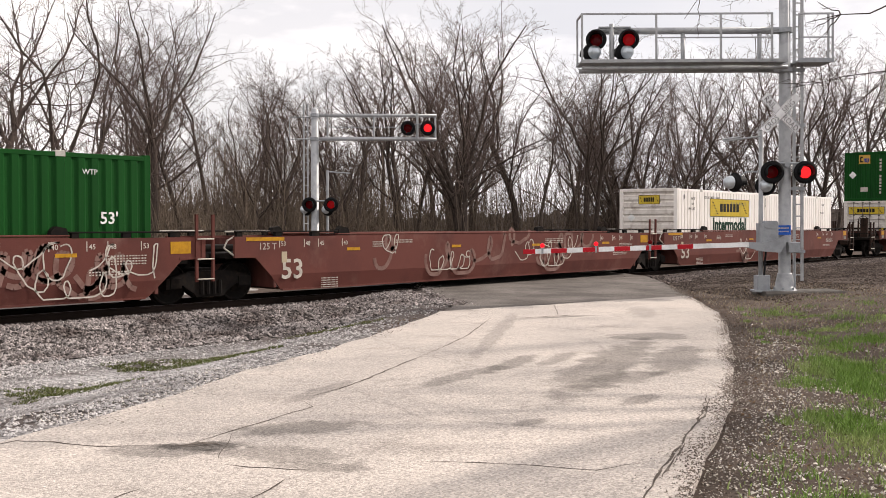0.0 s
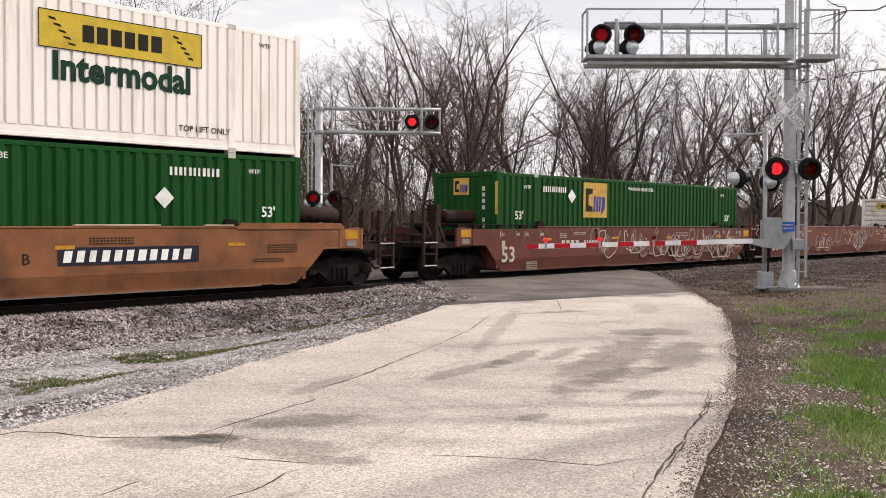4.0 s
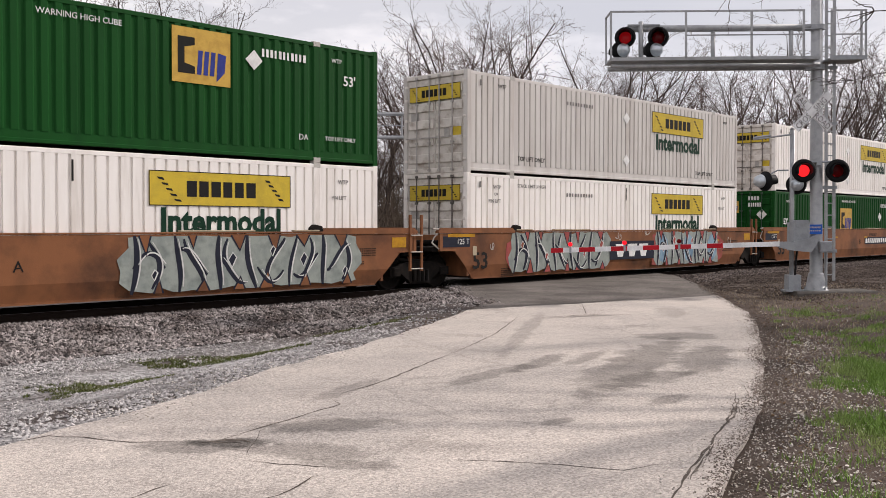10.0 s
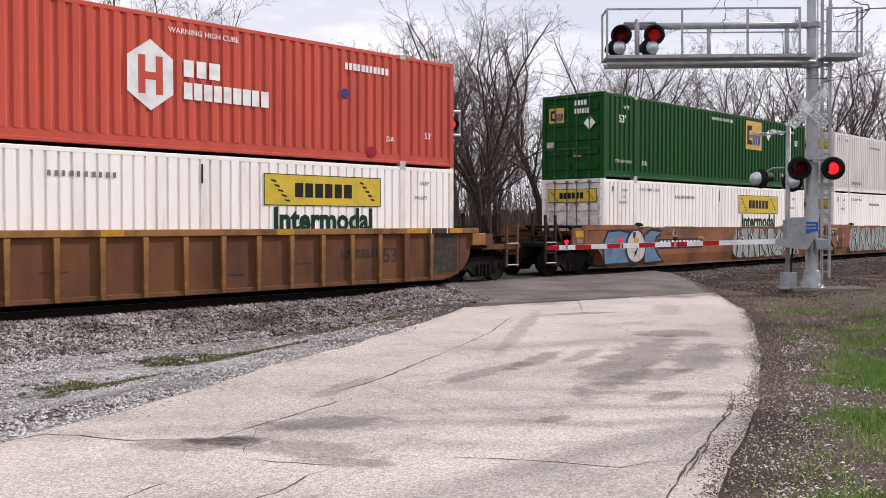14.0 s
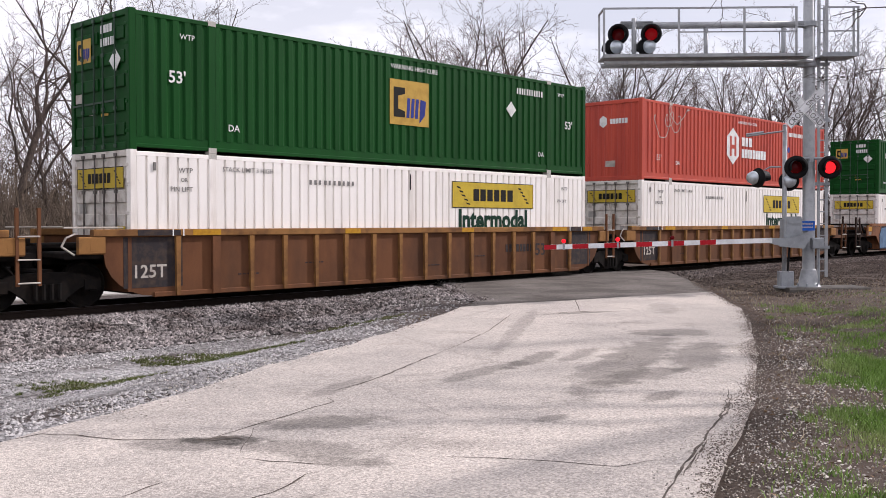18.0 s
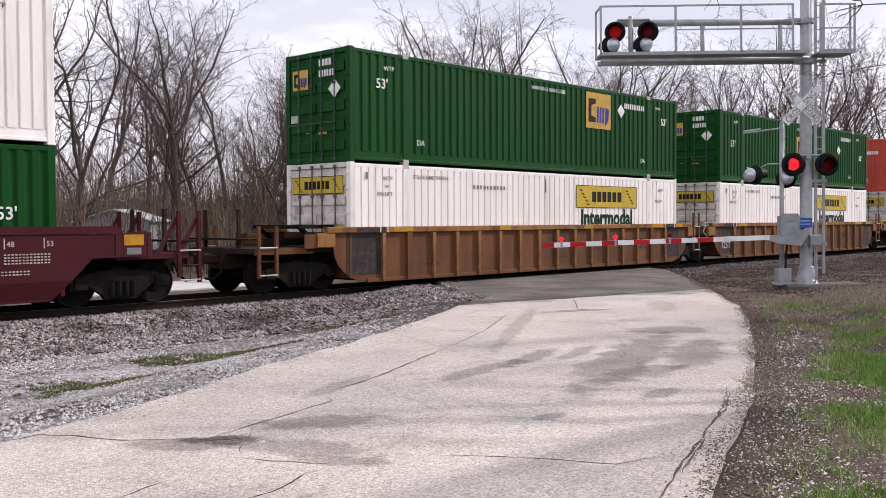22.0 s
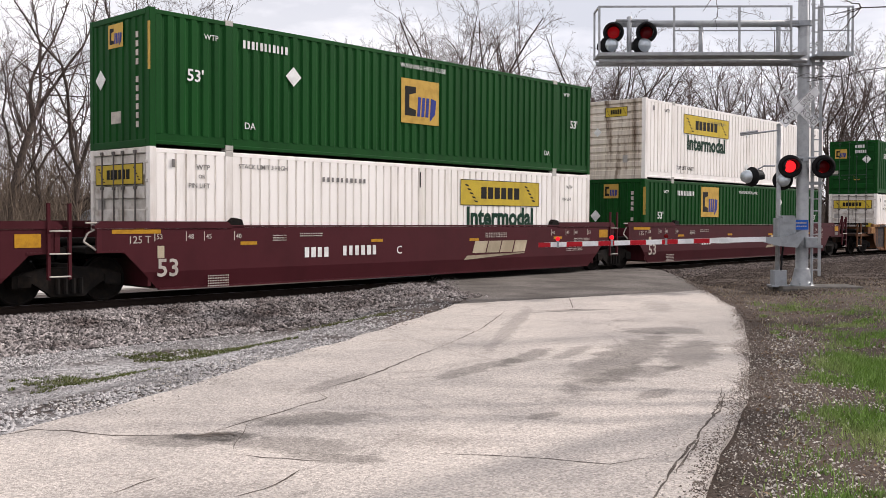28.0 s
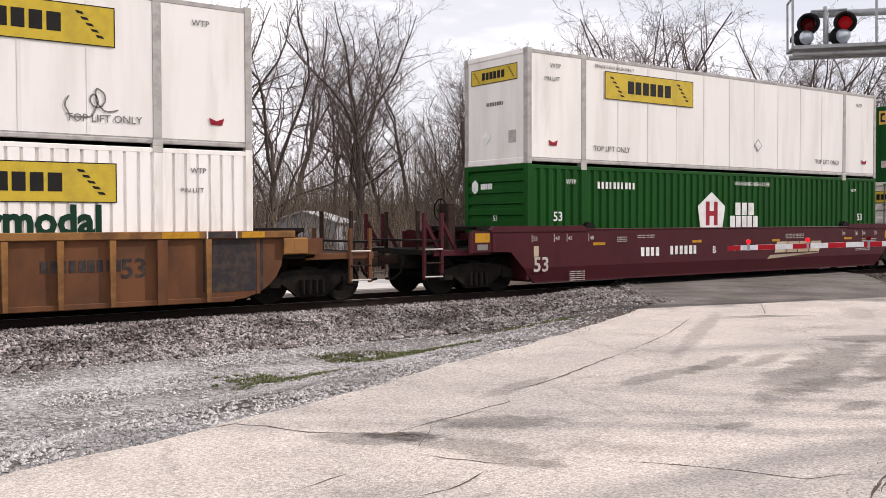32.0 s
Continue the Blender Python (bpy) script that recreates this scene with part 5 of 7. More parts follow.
def end_gear(u, e, body, kind, deck, chord_of):
    """What stands on the outer end of a wagon: deck, coupler, tank, brake wheel, rails, ladder."""
    x = e * (HALF + 0.05)
    ribbed = body is ochre
    stile = body if ribbed or body is maroon else rust
    part("end_deck", Shape().box(min(x, x + e * 3.0), -1.25, 0.98, max(x, x + e * 3.0), 1.25, 1.10, 0.02).box(min(x + e * 0.1, x + e * 3.05), -0.35, 0.62, max(x + e * 0.1, x + e * 3.05), 0.35, 0.97, 0.03), deck, u, "grimy end platform")
    part("crosswalk", Shape().box(min(x + e * 2.6, x + e * 3.05), -1.3, 1.30, max(x + e * 2.6, x + e * 3.05), 1.3, 1.34), blackiron, u)
    cx = x + e * 3.05
    part("coupler", Shape().box(min(cx, cx + e * 0.55), -0.12, 0.74, max(cx, cx + e * 0.55), 0.12, 0.96, 0.03).box(min(cx + e * 0.45, cx + e * 0.62), -0.19, 0.70, max(cx + e * 0.45, cx + e * 0.62), 0.19, 1.0, 0.03), rust, u, "rusty cast coupler head")
    part("air_hose", Shape().path([(cx, -0.35, 0.85), (cx + e * 0.12, -0.38, 0.55), (cx + e * 0.3, -0.36, 0.40), (cx + e * 0.5, -0.3, 0.42)], 0.03), blackiron, u)
    part("bulkhead_frame", Shape().slab([(x + e * 0.5, 1.1), (x + e * 0.62, 1.1), (x + e * 1.35, 1.62), (x + e * 1.2, 1.62)], -0.9, -0.8).slab([(x + e * 0.5, 1.1), (x + e * 0.62, 1.1), (x + e * 1.35, 1.62), (x + e * 1.2, 1.62)], 0.8, 0.9).box(min(x + e * 0.2, x + e * 1.3), -0.95, 1.55, max(x + e * 0.2, x + e * 1.3), 0.95, 1.64), blackiron, u)
    if kind in ("brake", "tank"):
        part("air_tank", Shape().lathe([(0.05, -0.72), (0.16, -0.70), (0.20, -0.62), (0.20, 0.62), (0.16, 0.70), (0.05, 0.72)], 16, "x").move(pose(x + e * 0.95, -0.62, 1.86)), rust, u, "rusty brown air reservoir", smooth=True)
    if kind in ("brake", "wheel"):
        bw = Shape()
        c0 = Vector((x + e * 2.1, -0.55, 2.05))
        ring = [(c0.x, c0.y + 0.27 * math.cos(a), c0.z + 0.27 * math.sin(a)) for a in [2 * math.pi * k / 14 for k in range(15)]]
        bw.path(ring, 0.018)
        for k in range(4):
            a = math.pi * k / 2
            bw.tube(c0, (c0.x, c0.y + 0.27 * math.cos(a), c0.z + 0.27 * math.sin(a)), 0.012, n=5)
        part("brake_wheel", bw, blackiron, u, "dark spoked hand-brake wheel")
        part("brake_stand", Shape().box(min(c0.x - e * 0.32, c0.x - e * 0.05), -0.75, 1.1, max(c0.x - e * 0.32, c0.x - e * 0.05), -0.35, 2.2, 0.04), rust, u)
    for yy in (-1.28, 1.28):
        a, b, top = (2.25, 2.75, 1.62) if ribbed else (2.62, 3.12, 1.97)
        for s in (a, b):
            part("ladder_stile", Shape().box(x + e * s - 0.045, yy - 0.05, 0.42 if s == b or ribbed else 0.55, x + e * s + 0.045, yy + 0.02, top, 0.01), stile, u, "upright of the corner ladder")
            if not ribbed:
                part("post_brace", Shape().slab([(x + e * (s - 0.50), 1.10), (x + e * (s - 0.40), 1.10), (x + e * (s - 0.045), 1.72), (x + e * (s - 0.045), 1.86)], yy + 0.0, yy + 0.06), stile, u)
        for z in (0.48, 0.80, 1.12):
            part("ladder_step", Shape().tube((x + e * a, yy - 0.06, z), (x + e * b, yy - 0.06, z), 0.018, n=6), pale_ink if z != 0.8 else rust, u, "worn step of the corner ladder")
        part("side_sill", Shape().box(min(x + e * 1.15, x + e * 2.85), yy + 0.0 - 0.02, 0.95, max(x + e * 1.15, x + e * 2.85), yy + 0.06, 1.09, 0.01), stile, u, "side sill under the end platform")
        # the side goes on past the load space at a coupled end
        sd = -1.43 if yy < 0 else 1.405
        if ribbed:
            part("end_panel", Shape().box(min(x + e * 1.13, x + e * 1.5), sd + 0.02, 1.08, max(x + e * 1.13, x + e * 1.5), sd + 0.045, 1.42), body, u)
        else:
            part("end_panel", Shape().slab([(x + e * 1.18, 1.02), (x + e * 1.84, 1.02), (x + e * 1.84, 1.5), (x + e * 1.76, 1.56), (x + e * 1.18, 1.50)], sd, sd + 0.022), body, u, "end panel of the side")
            part("end_frame", Shape().box(min(x + e * 1.80, x + e * 1.9), sd - 0.012 if yy < 0 else sd, 1.0, max(x + e * 1.80, x + e * 1.9), sd + 0.06, 1.52, 0.01), body, u)
            if yy < 0:
                pl = part("placard", Shape().box(min(x + e * 1.28, x + e * 1.72), sd - 0.006, 1.26, max(x + e * 1.28, x + e * 1.72), sd - 0.001, 1.48), yellow_mark, u, "orange reflective placard")
                part("data_plate", Shape().box(min(x + e * 1.34, x + e * 1.66), sd - 0.008, 1.07, max(x + e * 1.34, x + e * 1.66), sd - 0.001, 1.21, 0.004), grey_ink, u, "small grey data plate")
    for yy in (-0.5, 0.9):
        part("grab_post", Shape().box(x + e * 2.75 - 0.035, yy - 0.04, 1.0, x + e * 2.75 + 0.035, yy + 0.04, 2.02), rust, u)


ENDS = {}


def well_car(x_rear, body, chord, style, label, ends=(None, None), marks=None):
    """One well-wagon unit that carries containers; ends: what stands at its rear and front where a coupling follows."""
    u = thing("well_wagon", pose(x_rear + HALF, TRACK_Y, 0), label, "rail wagon", "wagon units of the train")
    MOVING.append((u, x_rear + HALF, TRACK_Y, 0))
    YS = -1.43
    for s in (-1, 1):
        turn = pose(0, 0, 0) if s < 0 else pose(0, 0, 0, 0, 0, 180)
        if style == "smooth":
            def sheet():
                poly = [(-7.95, 0.24), (7.95, 0.24), (8.72, 1.0), (9.3, 1.04), (9.3, 1.50), (6.25, 1.50), (6.15, 1.53), (-6.15, 1.53), (-6.25, 1.50), (-9.3, 1.50), (-9.3, 1.04), (-8.72, 1.0)]
                up = [(-8.31, 0.60), (8.31, 0.60)] + poly[2:]
                sh = Shape().slab(up, YS, YS + 0.025)
                low = Shape().slab([(-7.95, 0.24), (7.95, 0.24), (8.31, 0.60), (-8.31, 0.60)], YS, YS + 0.025)
                sh.add([(x, y + (0.60 - z) * 0.22, z) for x, y, z in low.v], low.f)
                return sh.box(-7.9, YS + 0.06, 0.21, 7.9, YS + 0.16, 0.25)
            part("side_sheet", sheet, body, u, at=turn, key=("sheet",))
            part("top_chord", lambda: Shape().box(-6.2, YS - 0.015, 1.535, 6.2, YS + 0.12, 1.575, 0.01), chord, u, at=turn, key=("chord",))
            for e in (-1, 1):
                if body is oxide:
                    part("guide_rail", lambda: Shape().box(-1.55, YS - 0.01, 1.60, 1.55, YS + 0.05, 1.635, 0.008).box(-1.5, YS, 1.505, -1.35, YS + 0.1, 1.6).box(-0.4, YS, 1.505, -0.22, YS + 0.1, 1.6).box(0.7, YS, 1.505, 0.95, YS + 0.1, 1.6), blackiron, u, "dark container guide rail on short blocks", turn @ pose(e * 7.75, 0, 0), ("grail",))
                else:
                    part("guide_box", lambda: Shape().slab([(-1.62, 1.505), (1.62, 1.505), (1.62, 1.56), (1.5, 1.655), (-1.5, 1.655), (-1.62, 1.56)], YS - 0.02, YS + 0.12), chord, u, "raised container guide along the wagon edge", turn @ pose(e * 7.75, 0, 0), ("guide",))
                part("locking_pedestal", lambda: Shape().slab([(-0.2, 1.53), (0.2, 1.53), (0.14, 1.70), (-0.06, 1.74), (-0.16, 1.66)], YS - 0.01, YS + 0.18), blackiron, u, "dark container pedestal", turn @ pose(e * 6.0, 0, 0), ("pedestal",))
                part("end_frame", lambda: Shape().box(-0.05, YS - 0.012, 1.02, 0.05, YS + 0.06, 1.50).box(-0.6, YS - 0.01, 1.02, 0.0, YS - 0.001, 1.06), body, u, at=turn @ pose(e * 9.27, 0, 0) @ (pose(0, 0, 0) if e > 0 else Matrix.Diagonal((-1, 1, 1, 1))), key=("eframe",))
        else:
            def sheet():
                arc = [(7.55 + 1.15 * math.sin(a), 0.19 + 0.89 * (1 - math.cos(a))) for a in [math.pi / 2 * k / 6 for k in range(7)]]
                poly = [(-x, z) for x, z in reversed(arc)] + arc + [(9.25, 1.08), (9.25, 1.44), (-9.25, 1.44), (-9.25, 1.08)]
                return Shape().slab(poly, YS + 0.06, YS + 0.085)
            part("side_sheet", sheet, body, u, at=turn, key=("rsheet",))
            part("top_chord", lambda: Shape().box(-8.95, YS - 0.02, 1.44, 8.95, YS + 0.14, 1.585, 0.012), chord, u, "yellow ochre top chord", turn, ("rchord",))
            part("bottom_chord", lambda: Shape().box(-7.6, YS + 0.02, 0.165, 7.6, YS + 0.12, 0.27, 0.012), body, u, at=turn, key=("rbot",))
            for k in range(16):
                x = -7.05 + k * 0.94
                wide = k in (1, 14)
                part("side_post", (lambda: Shape().slab([(-0.10, 0.18), (0.10, 0.18), (0.10, 1.43), (-0.10, 1.43)], YS - 0.03, YS + 0.058)) if wide else
                     (lambda: Shape().slab([(-0.045, 0.18), (0.045, 0.18), (0.06, 1.43), (-0.06, 1.43)], YS - 0.02, YS + 0.058)), chord if not wide else body, u, at=turn @ pose(x, 0, 0), key=("rpost", wide))
            for e in (-1, 1):
                part("end_beam", lambda: Shape().box(-0.55, YS - 0.015, 1.09, 0.0, YS + 0.1, 1.435, 0.02).box(-0.32, YS - 0.02, 1.15, -0.2, YS - 0.0155, 1.32), chord, u, at=turn @ pose(e * 9.25, 0, 0) @ (pose(0, 0, 0) if e > 0 else pose(0.55, 0, 0)), key=("ebeam",))
    # well floor, cross beams, bolsters over the trucks
    part("well_floor", lambda: Shape().box(-8.0, -1.3, 0.24, 8.0, 1.3, 0.30), rust, u, key=("wfloor",))
    for e in (-1, 1):
        part("bulkhead", lambda: Shape().box(-0.04, -1.38, 0.3, 0.04, 1.38, 1.45), body, u, at=pose(e * 8.14, 0, 0), key=("bulk",))
        part("body_bolster", lambda: Shape().box(-0.75, -1.3, 1.0, 0.75, 1.3, 1.14, 0.03).box(-0.85, -0.3, 0.85, 0.85, 0.3, 1.3, 0.03), blackiron, u, at=pose(e * 8.75, 0, 0), key=("bbol",))
    # trucks: the rear one always, the front one where the wagon ends
    rear, front = ends
    truck(u, -(HALF + (1.675 if rear is None else 1.45)))
    if front is not None:
        truck(u, HALF + 1.45)
    if rear:
        end_gear(u, -1, body, rear, blackiron if style == "smooth" else rust, chord)
    if front:
        end_gear(u, 1, body, front, blackiron if style == "smooth" else rust, chord)
    if rear is None:
        part("articulated_joint", lambda: Shape().box(-1.9, -0.3, 0.95, 0, 0.3, 1.25, 0.05).tube((-1.675, 0, 0.9), (-1.675, 0, 1.4), 0.16, n=12), blackiron, u, at=pose(-HALF, 0, 0), key=("joint",))
        hp = Shape()
        for yy in (-1.36, 1.36):
            hp.path([(-HALF - 1.45, yy, 1.62), (-HALF - 0.2, yy, 1.62)], 0.02)
        hp.path([(-HALF - 1.2, -1.34, 1.5), (-HALF - 1.42, -1.4, 1.42), (-HALF - 1.5, -1.38, 1.25), (-HALF - 1.25, -1.4, 1.08)], 0.02)
        part("air_pipe", hp, pale_ink, u, "thin air pipes and a looped hose")
    if front is None:
        ladder(u, HALF + 1.02, YS - 0.01, 0.52, 2.0, body, 0.42, 3)
    ENDS[u.name] = ends
    if marks:
        marks(u, YS - 0.004 if style == "smooth" else YS + 0.056)
    return u


def wagon_letters(u, y, mat, big="53", big_x=-8.0, cap=True, sizes=True, cap_mat=None, tall=0.66):
    flat("lettering", lambda: text_shape(big, tall, 1.05), mat, u, big_x, y, 0.50, "large painted length number", key=("txt", big, tall))
    if cap and ENDS[u.name][0] is None:
        flat("lettering", lambda: text_shape("125 T", 0.22), cap_mat or mat, u, -8.65, y, 1.20, key=("txt", "125 T", 0.22))
    if sizes:
        for s, x in (("53", -8.0), ("48", -7.25), ("45", -6.8), ("40", -6.02), ("40", 5.82), ("45", 6.6), ("48", 7.05), ("53", 7.8)):
            flat("lettering", lambda s=s: text_shape(s, 0.15), mat, u, x, y, 1.28, key=("txt", s, 0.15))
            flat("tick_mark", lambda: Shape().box(0, -0.002, 0, 0.02, 0, 0.2), mat, u, x - 0.05, y, 1.24, key=("tk",))
    for x, z, w, h in (*([(-9.0, 1.40, 1.1, 0.085)] * (ENDS[u.name][0] is None)), (-5.9, 1.13, 0.45, 0.075), (-1.9, 1.14, 0.4, 0.075), (1.9, 1.12, 0.4, 0.075), (5.9, 1.13, 0.45, 0.075), *([(8.45, 1.15, 0.5, 0.26)] * (ENDS[u.name][1] is None))):
        flat("reflector", lambda w=w, h=h: Shape().box(0, -0.004, 0, w, 0, h), yellow_mark, u, x, y, z, "yellow reflector tape", key=("refl", w, h))
    for i, (x, z, w, n) in enumerate(((-5.0, 1.32, 0.4, 3), (-4.2, 1.36, 0.7, 2), (2.6, 1.32, 1.0, 3), (7.0, 1.12, 0.9, 4), (6.6, 0.8, 0.9, 2), (-6.75, 0.45, 0.55, 5))):
        for k in range(n):
            flat("notice_marking", lambda w=w, k=k: bars(13, w, 0.026, 0.4, k), mat, u, x, y, z - k * 0.055, key=("note", w, k))
    flat("panel", lambda: Shape().box(0, -0.003, 0, 0.16, 0, 0.26), drygrass_mat, u, -7.98, y, 0.88, "small pale inspection label", key=("insp",))


def number_row(u, x, z, n, w, h, mat, y, board=None, slant=0.0):
    if board:
        flat("number_board", lambda: Shape().box(0, -0.003, 0, w + 0.24, 0, h + 0.13), board, u, x - 0.1, y, z - 0.065, "dark board behind the number", key=("nb", w))
        y -= 0.004
    flat("number_marking", lambda: bars(n, w, h, 0.42, n, slant), mat, u, x, y, z, "plain blocks of a wagon number", key=("num", n, w, slant))


def oxide_marks(letter, num=True, tags=()):
    def put(u, y):
        wagon_letters(u, y, pale_ink)
        if num:
            number_row(u, -4.88, 0.88, 4, 1.05, 0.24, pale_ink, y)
            number_row(u, -3.6, 0.87, 6, 0.95, 0.24, pale_ink, y)
        flat("lettering", lambda: text_shape(letter, 0.28), pale_ink, u, -1.3, y, 0.85, key=("txt", letter, 0.28))
        scribble(u, [(x - 0.3, z - 0.02, n - 1) for x, z, n in tags], dusty, y - 0.002, 1.15, 11, 0.055)
        scribble(u, tags, pale_ink, y - 0.004, 0.95, 3)
    return put


def maroon_marks(letter):
    def put(u, y):
        wagon_letters(u, y, pale_ink, tall=0.52)
        number_row(u, -4.06, 0.80, 4, 0.8, 0.24, white_ink, y)
        number_row(u, -2.85, 0.82, 6, 1.2, 0.24, white_ink, y)
        flat("lettering", lambda: text_shape(letter, 0.30), white_ink, u, -1.0, y, 0.82, key=("txt", letter, 0.30))
        def swoosh():
            sh = bars(4, 2.45, 0.34, 0.10, 4, 0.35)
            sh.move(pose(0.38, 0, 0.19))
            sh.slab([(0, 0), (2.75, 0.14), (2.8, 0.17), (0.15, 0.12)], -0.004, 0)
            return sh
        flat("company_mark", swoosh, drygrass_mat, u, 1.65, y, 0.58, "slanted pale company mark with an underline", key=("swoosh",))
    return put


def tan_marks(letter, deco=None, board=True, wide=None):
    def put(u, y):
        wagon_letters(u, y, ink if deco is None or letter == "C" else ink, sizes=False, cap_mat=white_ink)
        ENDS[u.name][0] is None and flat("end_board", lambda: Shape().box(0, -0.003, 0, 1.1, 0, 0.3), spray_dark, u, -9.2, y + 0.002, 1.12, "black capacity board", key=("cb",))
        if board:
            number_row(u, wide or -1.9, 0.86, 11, 2.95, 0.23, white_ink, y, spray_dark, 0.18)
        if letter:
            flat("lettering", lambda: text_shape(letter, 0.3), ink, u, 1.24 if letter == "B" else -1.2, y, 0.84, key=("txt", letter, 0.3))
        for x, w in ((-6.05, 0.75), (-4.2, 1.9), (2.3, 1.9), (5.3, 0.75)):
            part("rub_strip", lambda w=w: Shape().box(0, -1.452, 1.576, w, -1.33, 1.612, 0.01), drygrass_mat, u, "pale worn rubbing strip on the wagon edge", pose(x, 0, 0), ("rub", w))
        if deco:
            deco(u, y - 0.006)
    return put


def ribbed_marks(u, y):
    flat("number_marking", lambda: bars(9, 1.5, 0.22, 0.35, 4), grey_dark, u, 3.9, y, 0.85, "faded dark blocks of a wagon number", key=("rnum",))
    flat("lettering", lambda: text_shape("53", 0.52), grey_dark, u, 5.32, y, 0.72, key=("txt", "53", 0.52))
    for x, w in ((-8.28, 1.36), (6.95, 1.3)):
        flat("dark_board", lambda w=w: Shape().box(0, -0.003, 0, w, 0, 1.05), grey_dark, u, x, y + 0.002, 0.37, "dark painted data board", key=("db", w))
    ENDS[u.name][0] is None and flat("lettering", lambda: text_shape("125T", 0.38), pale_ink, u, -8.1, y - 0.004, 0.58, key=("txt", "125T", 0.38))
    for x, w, m in ((-8.0, 1.0, grey_dark), (-6.7, 0.7, yellow_mark), (7.0, 0.62, grey_dark), (7.75, 0.5, yellow_mark), (6.1, 0.75, yellow_mark), (-2.4, 0.5, yellow_mark), (1.9, 0.5, yellow_mark)):
        flat("chord_patch", lambda w=w: Shape().box(0, -0.003, 0, w, 0, 0.12), m, u, x, -1.452, 1.452, key=("cp", w))
    for x in (-7.2, -6.95, 7.0, 7.62):
        flat("tick_mark", lambda: Shape().box(0, -0.003, 0, 0.03, 0, 0.15), white_ink, u, x, -1.457, 1.44, key=("tk2",))
    for i, x in enumerate((-5.5, -3.6, 0.5, 2.4)):
        flat("notice_marking", lambda: bars(5, 0.6, 0.03, 0.3, 2), grey_dark, u, x, y, 0.55 + 0.2 * (i % 2), key=("nr",))


grey_dark = material("sooty_dark_stencil", (0.035, 0.03, 0.032), 0.7, second=(0.07, 0.05, 0.04), scale=5)


def graffiti_middle(u, y):
    mural(u, -6.25, -1.35, 0.30, 1.52, y, 5, 31, [spray_silver], spray_dark)
    mural(u, 1.75, 6.25, 0.30, 1.52, y, 5, 33, [spray_silver, spray_blue], spray_dark)
    b = flat("company_board", lambda: Shape().box(0, -0.004, 0, 2.75, 0, 0.62), spray_dark, u, -1.18, y - 0.010, 0.58, "black board with white company blocks", key=("ttx",))

    for x in (0.30, 1.02, 1.74):
        part("company_block", Shape().slab([(x + 0.16, 0.09), (x + 0.46, 0.09), (x + 0.64, 0.52), (x + 0.04, 0.52)], -0.0075, -0.0045), white_ink, b, "white company block")
    for pts in ([(-6.55, 0.75), (-6.3, 0.35), (-6.2, 1.3), (-6.5, 1.2)], [(1.45, 0.35), (1.9, 0.3), (1.9, 1.5), (1.5, 1.4)], [(6.2, 0.35), (6.6, 0.5), (6.75, 1.1), (6.2, 1.4)]):
        part("spray_halo", Shape().slab(pts, -0.001, 0), spray_pink, u, "", pose(0, y + 0.004, 0))
    scribble(u, ((-7.2, 1.2, 2), (-0.9, 1.36, 3), (1.0, 1.36, 2), (7.1, 1.15, 2)), pale_ink, y - 0.002, 0.35, 8)


def graffiti_rear(u, y):
    # a pale rounded face between two blue wings, and a row of silver blocks further on
    def oval(cx, cz, rx, rz, n=20, pinch=0.0):
        return [(cx + rx * math.cos(q) * (1 - pinch * math.sin(q)), cz + rz * math.sin(q)) for q in [2 * math.pi * k / n for k in range(n)]]
    shapes = (([(-8.2, 0.34), (-6.7, 0.34), (-6.55, 0.7), (-6.5, 1.1), (-6.75, 1.42), (-7.3, 1.5), (-8.0, 1.45), (-8.3, 1.0)], spray_deep),
              ([(-5.75, 0.33), (-4.45, 0.34), (-4.85, 0.62), (-5.05, 0.9), (-4.95, 1.2), (-4.6, 1.44), (-5.3, 1.5), (-5.75, 1.3)], spray_deep),
              (oval(-6.3, 0.93, 0.62, 0.60, 20, 0.12), pale_ink))
    for k, (poly, m) in enumerate(shapes):
        cx, cz = sum(p[0] for p in poly) / len(poly), sum(p[1] for p in poly) / len(poly)
        part("spray_fill", Shape().slab([(a, min(b, 1.5)) for a, b in poly], -0.002, 0), m, u, "blue and pale graffiti shape with a dark outline", pose(0, y - 0.0025 * k, 0))
        part("spray_outline", ribbon([(a, min(b, 1.5)) for a, b in poly + poly[:1]], 0.055), spray_dark, u, "", pose(0, y - 0.003 - 0.0025 * k, 0))
    part("spray_patch", Shape().slab([(-6.45, 1.05), (-6.1, 1.05), (-6.1, 1.2), (-6.4, 1.2)], -0.001, 0), gold, u, "", pose(0, y - 0.012, 0))
    part("spray_patch", Shape().slab([(-6.5, 1.2), (-6.35, 1.2), (-6.3, 1.42), (-6.48, 1.42)], -0.001, 0), blue_ink, u, "", pose(0, y - 0.012, 0))
    for pts in ([(-6.45, 0.75), (-6.35, 0.68), (-6.2, 0.85)], [(-6.42, 0.55), (-6.25, 0.75), (-6.3, 0.6)]):
        part("spray_stroke", ribbon(pts, 0.03), spray_dark, u, "", pose(0, y - 0.013, 0))
    mural(u, 1.1, 7.2, 0.30, 1.50, y, 6, 44, [spray_silver], spray_dark, False)
    scribble(u, ((-3.9, 1.32, 3),), pale_ink, y - 0.002, 0.3, 8)


LAB_JB = "white corrugated container with yellow plaques"
LAB_EMP = "dark green container with a gold emblem"
